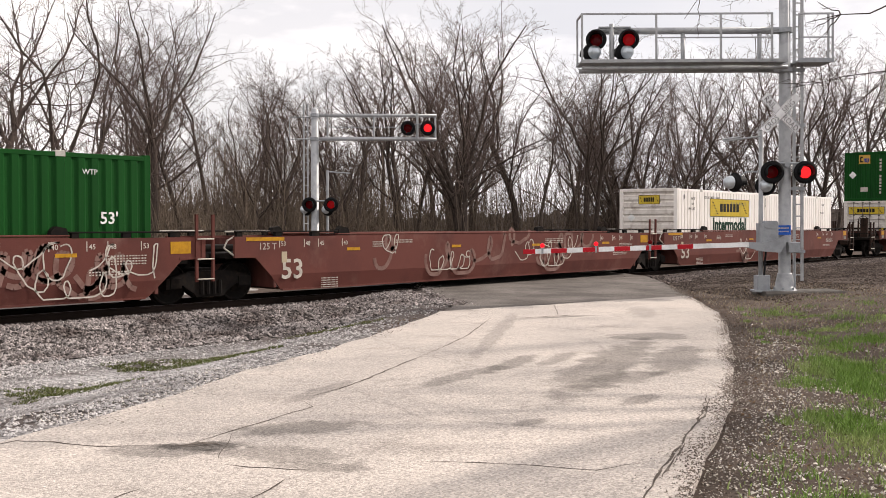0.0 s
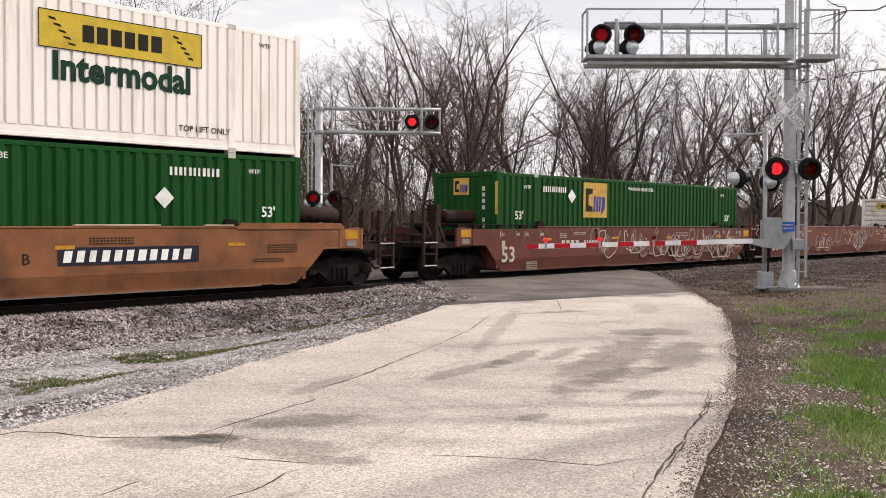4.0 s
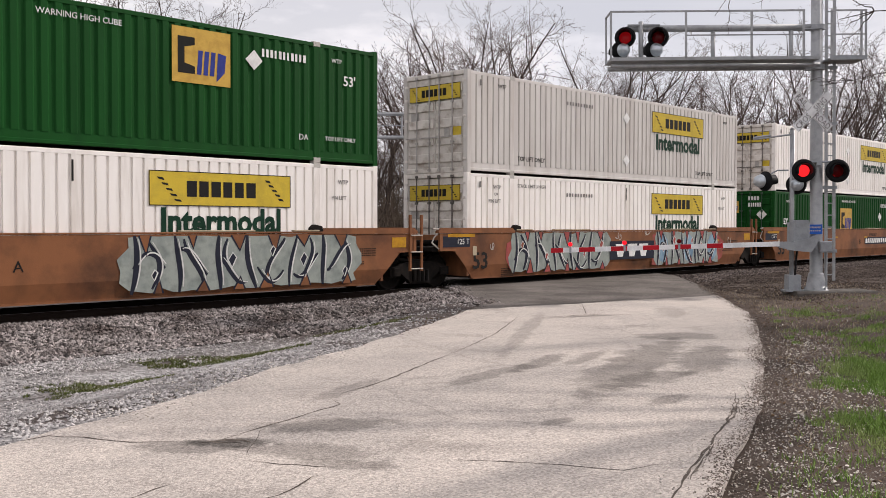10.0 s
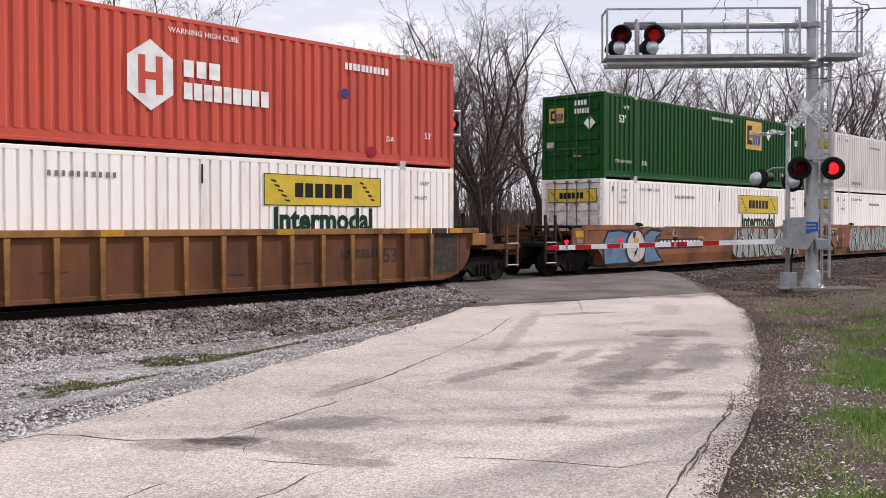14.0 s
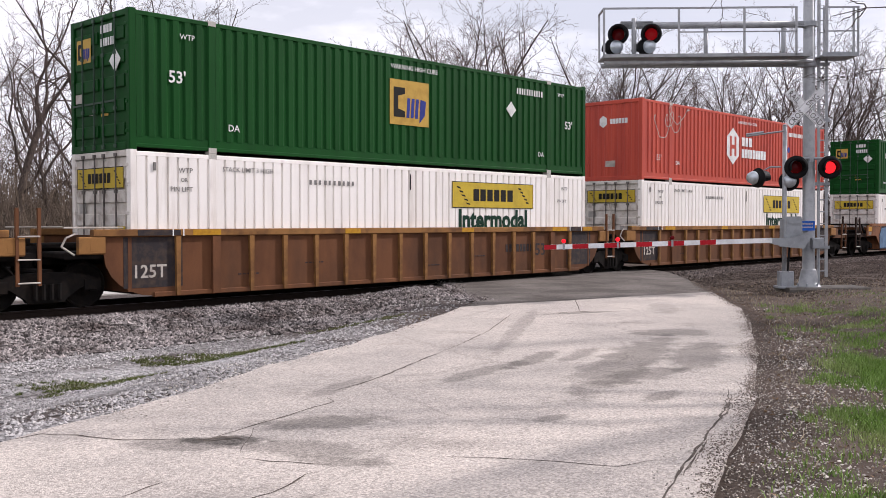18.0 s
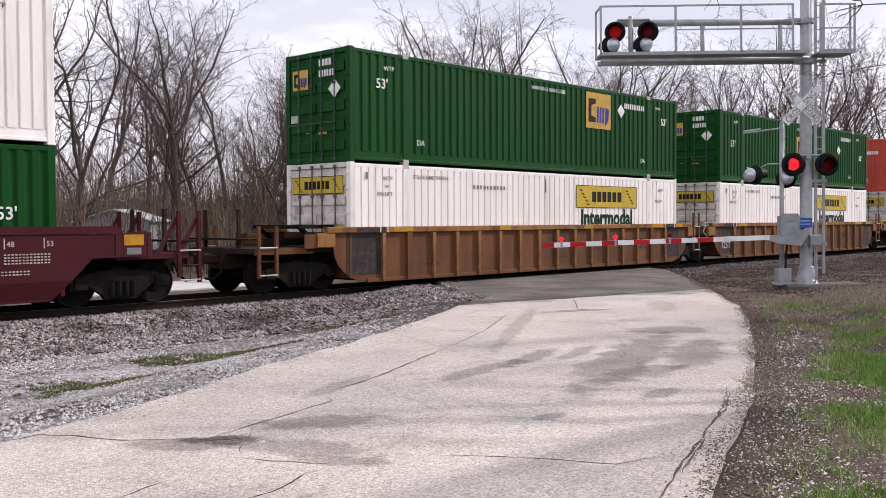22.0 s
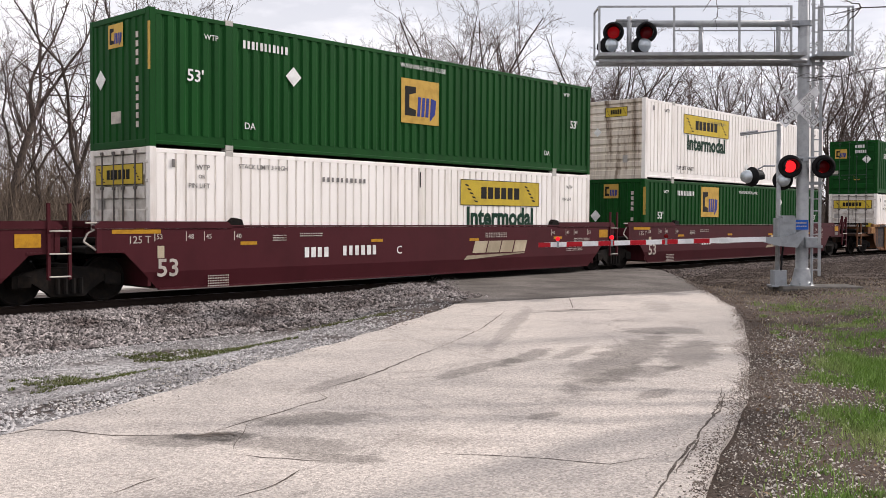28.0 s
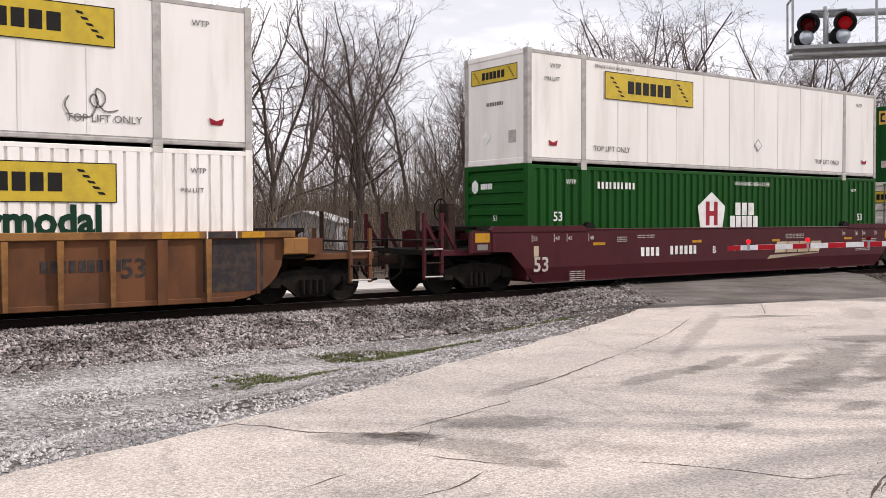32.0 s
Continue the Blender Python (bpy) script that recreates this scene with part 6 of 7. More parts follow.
# wagons from the head of the train to its rear, by the rear end of the load space
well_car(59.0, oxide, oxide, "smooth", "faded oxide-red well wagon unit with a double stack", ("wheel", "wheel"), marks=oxide_marks("A"))
container(59.0, FLOOR_Z, white, white, "white corrugated container low in a red wagon", nose_rear=False, marks=jb_marks(1.65, False))
container(59.0, STACK_Z, green, green, "dark green container stacked on a white one", style="even", nose_rear=True, marks=emp_marks(-0.7, True, dia_x=-4.3, note=False))
well_car(33.7, oxide, oxide, "smooth", "faded oxide-red well wagon unit with pale scrawls", (None, "plain"), marks=oxide_marks("C", False, ((1.5, 0.85, 8), (-3.0, 0.8, 5))))
container(33.7, FLOOR_Z, white, white, "single white container with a grimy ribbed nose", nose_rear=True, marks=jb_marks(-5.33, False, True))
well_car(14.2, oxide, oxide, "smooth", "empty oxide-red well wagon unit covered in pale scrawls", (None, None), marks=oxide_marks("C", False, ((-4.6, 1.05, 3), (-2.6, 1.0, 8), (1.0, 1.1, 3), (2.4, 0.95, 7), (3.2, 0.95, 5))))
well_car(-5.22, oxide, oxide, "smooth", "oxide-red well wagon unit with one green container", ("brake", None), marks=oxide_marks("B", True, ((-2.6, 0.95, 5), (-0.9, 1.1, 6), (0.9, 0.95, 7), (2.4, 0.9, 8), (4.0, 0.95, 7), (5.2, 0.8, 8), (6.5, 0.9, 5))))
container(-5.22, FLOOR_Z, green, green, "single dark green container low in a red wagon", style="even", nose_rear=True, marks=emp_marks(-3.47, True, False, -0.64, -4.15, high=True))

well_car(-28.9, tan, tan, "smooth", "weathered tan well wagon unit under a double stack", (None, "brake"), marks=tan_marks("B", wide=2.05))
container(-28.9, FLOOR_Z, green, green, "green corrugated container beneath a white one", style="even", marks=emp_marks(-0.87, False, False, -0.7, 4.37))
container(-28.9, STACK_Z, white, white, LAB_JB + ", stacked on a green one", marks=jb_marks(1.65))
well_car(-48.5, tan, tan, "smooth", "tan well wagon unit with silver block graffiti", (None, None), marks=tan_marks("C", graffiti_middle, False))
container(-48.5, FLOOR_Z, white, white, LAB_JB + ", carried low", marks=jb_marks(1.65, False))
container(-48.5, STACK_Z, white_aged, white_aged, "greyed white corrugated container stacked on a white one", marks=jb_marks(1.65), end_paint=white_door)
well_car(-68.05, tan, tan, "smooth", "tan well wagon unit with blue and silver graffiti", ("plain", None), marks=tan_marks("A", graffiti_rear, True, -4.72))
container(-68.05, FLOOR_Z, white, white, LAB_JB + ", under a green one", marks=jb_marks(1.65, False))
container(-68.05, STACK_Z, green, green, LAB_EMP + ", stacked on a white one", style="even", marks=emp_marks(2.2, False, True, -0.68, 4.28, high=True))

well_car(-91.55, ochre, ochre_top, "ribbed", "dirty ochre well wagon unit with side posts", (None, "plain"), marks=ribbed_marks)
container(-91.55, FLOOR_Z, white, white, LAB_JB + ", beneath a red one", marks=jb_marks(1.65, False))
container(-91.55, STACK_Z, red, red, "faded red corrugated container with a white emblem", style="even", nose_rear=True, marks=hub_red_marks)
well_car(-111.15, ochre, ochre_top, "ribbed", "dirty ochre well wagon unit with side posts", (None, None), marks=ribbed_marks)
container(-111.15, FLOOR_Z, white, white, LAB_JB + ", under a green one", marks=jb_marks(1.65, False))
container(-111.15, STACK_Z, green, green, LAB_EMP + ", stacked on a white one", style="even", marks=emp_marks(-0.74, False, True, -0.7, 4.23, False))
well_car(-130.7, ochre, ochre_top, "ribbed", "dirty ochre well wagon unit with side posts", ("plain", None), marks=ribbed_marks)
container(-130.7, FLOOR_Z, white, white, LAB_JB + ", under a green one", marks=jb_marks(1.65, False))
container(-130.7, STACK_Z, green, green, LAB_EMP + ", stacked on a white one", style="even", marks=emp_marks(2.2, False, True, -0.7, 4.28, False, high=True))

well_car(-154.4, maroon, maroon, "smooth", "clean maroon well wagon unit with a pale company mark", (None, "plain"), marks=maroon_marks("A"))
container(-154.4, FLOOR_Z, green, green, "green corrugated container beneath a white one", style="even", nose_rear=True, marks=emp_marks(-3.9, True, False, -0.7, 3.3, high=True))
container(-154.4, STACK_Z, white, white, "white container with a rust-streaked ribbed nose", nose_rear=True, marks=jb_marks(-5.33, True, True), end_paint=white_dirty)
well_car(-174.0, maroon, maroon, "smooth", "clean maroon well wagon unit with a pale company mark", (None, None), marks=maroon_marks("C"))
container(-174.0, FLOOR_Z, white, white, LAB_JB + ", under a green one", marks=jb_marks(1.65, False))
container(-174.0, STACK_Z, green, green, LAB_EMP + ", ribbed nose rearward", style="even", nose_rear=True, marks=emp_marks(-0.72, True, True, -0.75, -4.3, False))
well_car(-193.4, maroon, maroon, "smooth", "clean maroon well wagon unit with a pale company mark", ("wheel", None), marks=maroon_marks("B"))
container(-193.4, FLOOR_Z, green_hub, green_hub, "bright green container with a white house emblem", style="even", nose_rear=True, marks=hub_green_marks)
container(-193.4, STACK_Z, white_smooth, rail_grey, "smooth white plate container with a grey frame", style="smooth", nose_rear=True, marks=jb_smooth_marks(-5.33))
well_car(-217.0, ochre, ochre_top, "ribbed", "dirty ochre well wagon unit with side posts", (None, "plain"), marks=ribbed_marks)
container(-217.0, FLOOR_Z, white, white, LAB_JB + ", beneath a smooth white one", marks=jb_marks(1.65, False))
container(-217.0, STACK_Z, white_smooth, rail_grey, "smooth white plate container with a small scrawl", style="smooth", nose_rear=False, marks=jb_smooth_marks(1.70, True))


# ---- crossing signals ----
DISCS = []           # lens discs with the side that is lit first
FACE_YAW = -46.5


def flasher(parent, x, y, z, lit_first, r=0.29, turn=0.0, dark_only=False, lit=None):
    """A crossing lamp facing -y: black background, hood, and an added disc whose lit and dark faces flip to imitate
    flashing.
    """
    at = pose(x, y, z, 0, 0, turn)
    lamp = part("flasher_lamp", lambda: Shape().lathe([(0.15, 0.16), (0.17, 0.03), (r - 0.01, 0.025), (r, 0.02), (r, 0.008), (0.162, 0.008), (0.160, 0.10)], 28), black, parent, "black round lamp with a red lens", at, ("flash", r), True)

    def hood():
        sh, n = Shape(), 16
        for k in range(n + 1):
            a = radians(-35 + 250 * k / n)
            for rr, yy in ((0.176, 0.008), (0.170, 0.008), (0.176, -0.26 if 0 < k < n else -0.05), (0.170, -0.26 if 0 < k < n else -0.05)):
                sh.v.append((rr * math.cos(a), yy, rr * math.sin(a)))
        for k in range(n):
            a, b = 4 * k, 4 * k + 4
            sh.f += [(a, b, b + 2, a + 2), (a + 1, a + 3, b + 3, b + 1), (a + 2, b + 2, b + 3, a + 3)]
        return sh
    part("hood", hood, black, lamp, "", key=("hood",))
    part("lamp_case", lambda: Shape().lathe([(0.06, 0.33), (0.13, 0.29), (0.17, 0.18), (0.17, 0.161)], 20), silver, lamp, "grey lamp housing", key=("case",), smooth=True)

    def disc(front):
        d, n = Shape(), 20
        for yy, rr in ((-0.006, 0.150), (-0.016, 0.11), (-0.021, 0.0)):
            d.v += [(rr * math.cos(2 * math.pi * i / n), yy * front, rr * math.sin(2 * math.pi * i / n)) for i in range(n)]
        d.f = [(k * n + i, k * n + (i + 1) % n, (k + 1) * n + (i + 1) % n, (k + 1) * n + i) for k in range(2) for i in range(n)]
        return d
    # lit and dark faces in one mesh that turns over in place of flashing
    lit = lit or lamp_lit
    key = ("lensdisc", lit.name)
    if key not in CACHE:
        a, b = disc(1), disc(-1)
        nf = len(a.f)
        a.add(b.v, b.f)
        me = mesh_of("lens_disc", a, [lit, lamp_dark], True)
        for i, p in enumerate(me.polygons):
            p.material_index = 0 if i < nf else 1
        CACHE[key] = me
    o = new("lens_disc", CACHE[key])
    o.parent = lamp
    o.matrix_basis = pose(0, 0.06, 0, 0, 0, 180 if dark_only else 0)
    tagged(o, "red disc with lit and dark faces that flips to imitate flashing")
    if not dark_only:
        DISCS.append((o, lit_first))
    return lamp


def blade(parent, words, tilt, y):
    b = part("crossbuck_blade", lambda: Shape().box(-0.61, -0.004, -0.115, 0.61, 0.004, 0.115), sign_white, parent, "white crossbuck blade with black letters", pose(-0.165, y, 4.49, 0, tilt, 0))
    for w, x in words:
        part("letters", text_shape(w, 0.215, 0.80), ink, b, "black letters", pose(x, -0.005, -0.075))
    part("blade_border", Shape().box(-0.6, -0.0055, 0.098, 0.6, -0.0042, 0.106).box(-0.6, -0.0055, -0.106, 0.6, -0.0042, -0.098), ink, b)


BASE_Z = 0.10
sig = thing("cantilever_signal", pose(23.93, -8.32, BASE_Z, 0, -0.56, FACE_YAW), "grey metal cantilever crossing signal with lamps and a walkway", "crossing signal", "crossing signals")
part("mast", Shape().lathe([(0.30, 0.0), (0.30, 0.03), (0.26, 0.04), (0.185, 0.42), (0.18, 0.45), (0.155, 0.46), (0.15, 3.0), (0.135, 7.9), (0.05, 7.95)], 24, "z"), galv, sig, "round grey aluminium mast", smooth=True)
part("foundation", Shape().box(-0.65, -0.5, -0.2, 1.35, 0.6, 0.01, 0.04), concrete, sig, "concrete foundation at ground level")
for k in range(6):
    a = math.pi / 3 * k
    part("anchor_bolt", Shape().tube((0.27 * math.cos(a), 0.27 * math.sin(a), 0.0), (0.27 * math.cos(a), 0.27 * math.sin(a), 0.10), 0.022, n=6), galv_dull, sig)
# the arm over the road
for z, r in ((6.595, 0.085), (5.595, 0.06)):
    part("arm_chord", Shape().tube((-0.12, -0.02, z), (-4.75 if z > 6 else -5.23, -0.02, z), r, n=14), galv, sig, "tubular arm chord", smooth=True)
part("arm_chord", Shape().tube((-0.12, -0.5, 5.595), (-5.23, -0.5, 5.595), 0.05, n=12), galv, sig, smooth=True)
for x in (-2.6, -0.65):
    part("arm_strut", Shape().tube((x, -0.02, 5.595), (x, -0.02, 6.595), 0.055, n=10), galv, sig, smooth=True)
part("walkway", Shape().box(-5.28, -0.62, 5.715, -0.15, 0.1, 5.75), galv_dull, sig, "steel grating walkway")
for y in (-0.64, 0.095):
    part("kick_plate", lambda: Shape().box(-5.28, 0, 5.705, -0.15, 0.025, 5.785), galv, sig, at=pose(0, y, 0), key=("kick",))
for k in range(36):
    x = -5.2 + k * 0.14
    part("grating_bar", lambda: Shape().box(-0.012, -0.61, 5.751, 0.012, 0.09, 5.775), galv_dull, sig, at=pose(x, 0, 0), key=("grate",))
for x in (-5.25, -3.42, -1.82, -0.55):
    part("rail_post", lambda: Shape().box(-0.025, -0.64, 5.715, 0.025, -0.6, 6.895), galv, sig, at=pose(x, 0, 0), key=("rpost2",))
part("hand_rail", Shape().box(-5.27, -0.645, 6.875, -0.53, -0.6, 6.915), galv, sig, "walkway hand rail")
part("hand_rail", Shape().box(-3.42, -0.64, 6.295, -0.53, -0.615, 6.325), galv, sig, "walkway mid rail")
part("hand_rail", Shape().box(-5.27, -0.64, 6.875, -5.23, 0.1, 6.915), galv, sig)
part("rail_post", Shape().box(-5.275, 0.06, 5.715, -5.23, 0.1, 6.895), galv, sig)
# platform and ladder behind the mast
part("platform", Shape().box(0.16, -0.45, 5.735, 1.06, 0.35, 5.775).box(0.16, -0.47, 5.715, 1.06, -0.45, 5.825), galv_dull, sig, "small service platform")
for x in (0.2, 0.93, 1.04):
    part("rail_post", lambda: Shape().box(-0.022, -0.46, 5.775, 0.022, -0.42, 6.935), galv, sig, at=pose(x, 0, 0), key=("rpost3",))
part("hand_rail", Shape().box(0.18, -0.465, 6.905, 1.06, -0.42, 6.945), galv, sig, "platform rail")
part("hand_rail", Shape().box(0.18, -0.46, 6.325, 1.06, -0.435, 6.355), galv, sig)
lad = Shape()
for x, y in ((0.26, 0.04), (0.47, 0.07)):
    lad.box(x - 0.035, y - 0.02, 0.25, x + 0.035, y + 0.02, 7.9)
part("ladder", lad, galv, sig, "aluminium access ladder")
for k in range(25):
    part("ladder_rung", lambda: Shape().tube((0.26, 0.04, 0), (0.47, 0.07, 0), 0.016, n=6), galv, sig, at=pose(0, 0, 0.4 + k * 0.3), key=("rung2",))
for z in (1.0, 2.6, 4.2, 5.6):
    part("ladder_bracket", lambda: Shape().box(0.1, -0.02, -0.04, 0.52, 0.06, 0.04), galv_dull, sig, at=pose(0, 0, z), key=("lbr",))
for z in (6.595, 5.595):
    part("clamp", lambda: Shape().lathe([(0.16, -0.07), (0.20, -0.06), (0.20, 0.06), (0.16, 0.07)], 18, "z").box(-0.32, -0.1, -0.06, -0.15, 0.1, 0.06, 0.02), galv_dull, sig, at=pose(0, 0, z), key=("clamp",))
# lamps on the arm
part("lamp_post", Shape().tube((-4.42, -0.12, 5.6), (-4.42, -0.12, 6.75), 0.06, n=12), galv, sig, smooth=True)
part("lamp_bracket", Shape().tube((-4.75, -0.14, 6.66), (-3.95, -0.14, 6.66), 0.03, n=8), galv_dull, sig)
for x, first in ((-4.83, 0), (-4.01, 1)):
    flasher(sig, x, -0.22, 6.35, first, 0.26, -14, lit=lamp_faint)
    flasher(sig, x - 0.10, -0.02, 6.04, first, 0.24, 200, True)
# lamps, crossbuck and sign on the mast
part("lamp_bracket", Shape().tube((-0.43, -0.16, 3.23), (0.43, -0.16, 3.23), 0.03, n=8).box(-0.06, -0.2, 3.14, 0.06, -0.12, 3.26), galv_dull, sig)
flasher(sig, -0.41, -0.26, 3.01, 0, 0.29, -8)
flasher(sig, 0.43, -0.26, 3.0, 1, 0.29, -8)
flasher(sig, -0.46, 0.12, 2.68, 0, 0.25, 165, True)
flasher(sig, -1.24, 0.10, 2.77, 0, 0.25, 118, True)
part("lamp_bracket", Shape().path([(-0.68, 0.05, 3.04), (-0.95, 0.08, 3.04), (-1.17, 0.1, 2.92)], 0.02), galv_dull, sig)
blade(sig, (("RAIL", -0.56), ("ROAD", 0.10)), 45, -0.19)
blade(sig, (("CROS", -0.57), ("SING", 0.06)), -45, -0.205)
part("notice_sign", Shape().box(-0.30, -0.215, 1.43, 0.07, -0.205, 1.67), sign_blue, sig, "blue notice sign with white blocks")
part("notice_marking", Shape().add([(p[0] - 0.265, p[1] - 0.216, p[2] + 1.58) for p in bars(8, 0.3, 0.04).v], bars(8, 0.3, 0.04).f).add([(p[0] - 0.265, p[1] - 0.216, p[2] + 1.50) for p in bars(6, 0.3, 0.03).v], bars(6, 0.3, 0.03).f), pale_ink, sig)
part("junction_box", Shape().box(-0.02, -0.34, 0.98, 0.26, -0.16, 1.25, 0.02).box(-0.05, -0.35, 1.2, 0.0, -0.3, 1.24), galv_dull, sig, "small grey junction box")
part("conduit", Shape().tube((0.2, -0.15, 0.1), (0.2, -0.15, 1.0), 0.025, n=8), galv_dull, sig)

# gate beside the mast
gate = thing("crossing_gate", pose(23.50, -7.87, BASE_Z, 0, -0.3, FACE_YAW), "lowered crossing gate with a red and white striped arm", "crossing gate")
part("gate_post", Shape().tube((0, 0, 0), (0, 0, 4.05), 0.058, n=14).tube((0, 0, 4.05), (0, 0, 4.1), 0.07, 0.03, 14), galv, gate, "slender grey gate post", smooth=True)
part("post_arm", Shape().tube((0.0, -0.02, 3.93), (-0.98, -0.02, 3.80), 0.022, n=8).tube((-0.55, -0.02, 3.9), (-0.98, -0.02, 3.84), 0.03, n=8), galv, gate, "thin cross rod on the post")
part("base_case", Shape().box(-0.14, -0.16, 0.02, 0.20, 0.14, 0.40, 0.03).box(-0.2, -0.2, -0.02, 0.25, 0.2, 0.03), galv_dull, gate, "grey case at the foot of the post")
part("gate_mechanism", Shape().box(-0.10, -0.30, 1.02, 0.36, 0.1, 1.72, 0.05).box(0.0, -0.32, 1.6, 0.32, 0.02, 1.78, 0.03), galv_dull, gate, "grey gate mechanism housing")
part("counterweight", Shape().slab([(-0.55, 1.13), (-0.1, 1.02), (0.35, 0.98), (0.55, 1.3), (0.5, 1.42), (0.2, 1.3), (-0.1, 1.24), (-0.55, 1.25)], -0.40, -0.34), galv_dull, gate, "grey counterweight and arm bracket")
part("cable_conduit", Shape().path([(0.1, -0.1, 1.02), (0.08, -0.1, 0.8), (0.05, -0.12, 0.4)], 0.025), black, gate)
arm = part("gate_arm", Shape().slab([(-0.45, 1.13), (-0.45, 1.25), (-5.95, 1.105), (-5.95, 0.985)], -0.425, -0.395), sign_white, gate, "white gate arm reaching over the road")
for k in range(6):
    x1 = -1.85 - k * 0.79
    x0 = x1 - (0.30 if k == 5 else 0.395)
    def zz(x):
        return 1.19 + (x + 0.45) * 0.0264
    part("red_stripe", Shape().slab([(x0, zz(x0) - 0.058), (x1, zz(x1) - 0.058), (x1, zz(x1) + 0.058), (x0, zz(x0) + 0.058)], -0.431, -0.4255), gate_red, arm, "reflective red stripe")
for x in (-5.62, -4.28, -2.93):
    z = 1.19 + (x + 0.45) * 0.0264
    part("gate_lamp", Shape().lathe([(0.02, -0.05), (0.05, -0.045), (0.055, 0.0), (0.05, 0.045), (0.02, 0.05)], 14).move(pose(x, -0.41, z + 0.14)), gate_glow if x < -4 else lamp_dark, arm, "small red lamp on the gate arm", smooth=True)
    part("lamp_clip", Shape().box(x - 0.025, -0.44, z - 0.075, x + 0.025, -0.38, z + 0.09), galv_dull, arm)

# the like signal beyond the track
FAR_Z = -0.36
sig2 = thing("cantilever_signal", pose(24.48, 10.65, FAR_Z, 0, 0, FACE_YAW - 2), "grey cantilever crossing signal beyond the train", "crossing signal", "crossing signals")
part("mast", Shape().lathe([(0.30, 0.0), (0.26, 0.04), (0.185, 0.42), (0.18, 0.45), (0.155, 0.46), (0.14, 6.65), (0.04, 6.7)], 20, "z"), galv, sig2, "round grey aluminium mast", smooth=True)
part("foundation", Shape().box(-0.6, -0.5, -0.2, 0.7, 0.5, 0.01, 0.04), concrete, sig2)
for z in (6.42, 5.50):
    part("arm_chord", Shape().tube((0.12, 0, z), (4.75, 0, z - 0.02), 0.065, n=12), galv, sig2, "tubular arm chord", smooth=True)
    part("clamp", lambda: Shape().lathe([(0.16, -0.07), (0.19, -0.06), (0.19, 0.06), (0.16, 0.07)], 16, "z"), galv_dull, sig2, at=pose(0, 0, z), key=("clamp2",))
for x in (0.5, 2.3, 4.0, 4.7):
    part("arm_strut", lambda: Shape().tube((0, 0, 5.5), (0, 0, 6.42), 0.04, n=8), galv, sig2, at=pose(x, 0, 0), key=("strut2",))
for z in (6.0, 6.4):
    part("hand_rail", Shape().box(0.3, 0.55, z, 4.7, 0.58, z + 0.03), galv_dull, sig2)
part("walkway", Shape().box(0.3, 0.05, 5.55, 4.7, 0.6, 5.58), galv_dull, sig2)
part("ladder", Shape().box(-0.48, 0.1, 0.2, -0.42, 0.14, 6.9).box(-0.36, 0.3, 0.2, -0.30, 0.34, 6.9), galv, sig2)
for k in range(22):
    part("ladder_rung", lambda: Shape().tube((-0.45, 0.12, 0), (-0.33, 0.32, 0), 0.016, n=6), galv, sig2, at=pose(0, 0, 0.4 + k * 0.3), key=("rung3",))
part("hand_rail", Shape().path([(-0.15, 0.0, 6.35), (-1.0, 0.1, 6.35), (-1.0, 0.1, 5.5), (-0.15, 0, 5.5)], 0.025), galv, sig2, "platform rail")
part("lamp_post", Shape().tube((4.0, -0.1, 5.5), (4.0, -0.1, 6.5), 0.05, n=10), galv, sig2)
part("lamp_bracket", Shape().tube((3.55, -0.12, 6.05), (4.4, -0.12, 6.05), 0.03, n=8), galv_dull, sig2)
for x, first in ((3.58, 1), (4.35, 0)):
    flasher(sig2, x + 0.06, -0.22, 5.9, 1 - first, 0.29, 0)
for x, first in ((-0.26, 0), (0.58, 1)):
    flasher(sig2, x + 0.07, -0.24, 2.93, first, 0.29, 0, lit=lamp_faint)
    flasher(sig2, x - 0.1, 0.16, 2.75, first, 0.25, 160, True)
part("lamp_bracket", Shape().tube((-0.26, -0.14, 3.08), (0.6, -0.14, 3.08), 0.03, n=8), galv_dull, sig2)
part("gate_post", Shape().tube((0.45, 0.3, 0), (0.45, 0.3, 4.3), 0.055, n=12), galv, sig2)
part("post_arm", Shape().tube((0.4, 0.3, 4.25), (1.35, 0.3, 4.18), 0.022, n=8), galv, sig2)

# ---- a shed among the trees beyond the track ----
shed = thing("shed", pose(25.0, 27.9, float(ground_z(25.0, 27.9)), 0, 0, -42), "low pale grey metal shed with a shallow pitched roof", "shed")
part("wall", Shape().slab([(-1.75, 0), (1.75, 0), (1.75, 2.2), (0, 2.75), (-1.75, 2.2)], -2.4, -2.3), shed_mat, shed, "gable wall of pale grey siding")
part("wall", Shape().slab([(-1.75, 0), (1.75, 0), (1.75, 2.2), (0, 2.75), (-1.75, 2.2)], 2.3, 2.4), shed_mat, shed)
for s in (-1, 1):
    part("wall", Shape().box(s * 1.72 - 0.03, -2.3, 0, s * 1.72 + 0.03, 2.3, 2.2), shed_mat, shed)
    part("roof", Shape().slab([(0, 2.76), (s * 1.95, 2.15), (s * 1.95, 2.21), (0, 2.82)], -2.6, 2.6), shed_roof_mat, shed, "weathered metal roof slope")
for k in range(7):
    part("siding_board", Shape().box(-1.70, -2.425, 0.05 + k * 0.3, 1.70, -2.402, 0.32 + k * 0.3), shed_mat, shed)
part("door", Shape().box(-0.9, -2.45, 0.05, 0.9, -2.426, 1.9), shed_roof_mat, shed, "pale garage door")

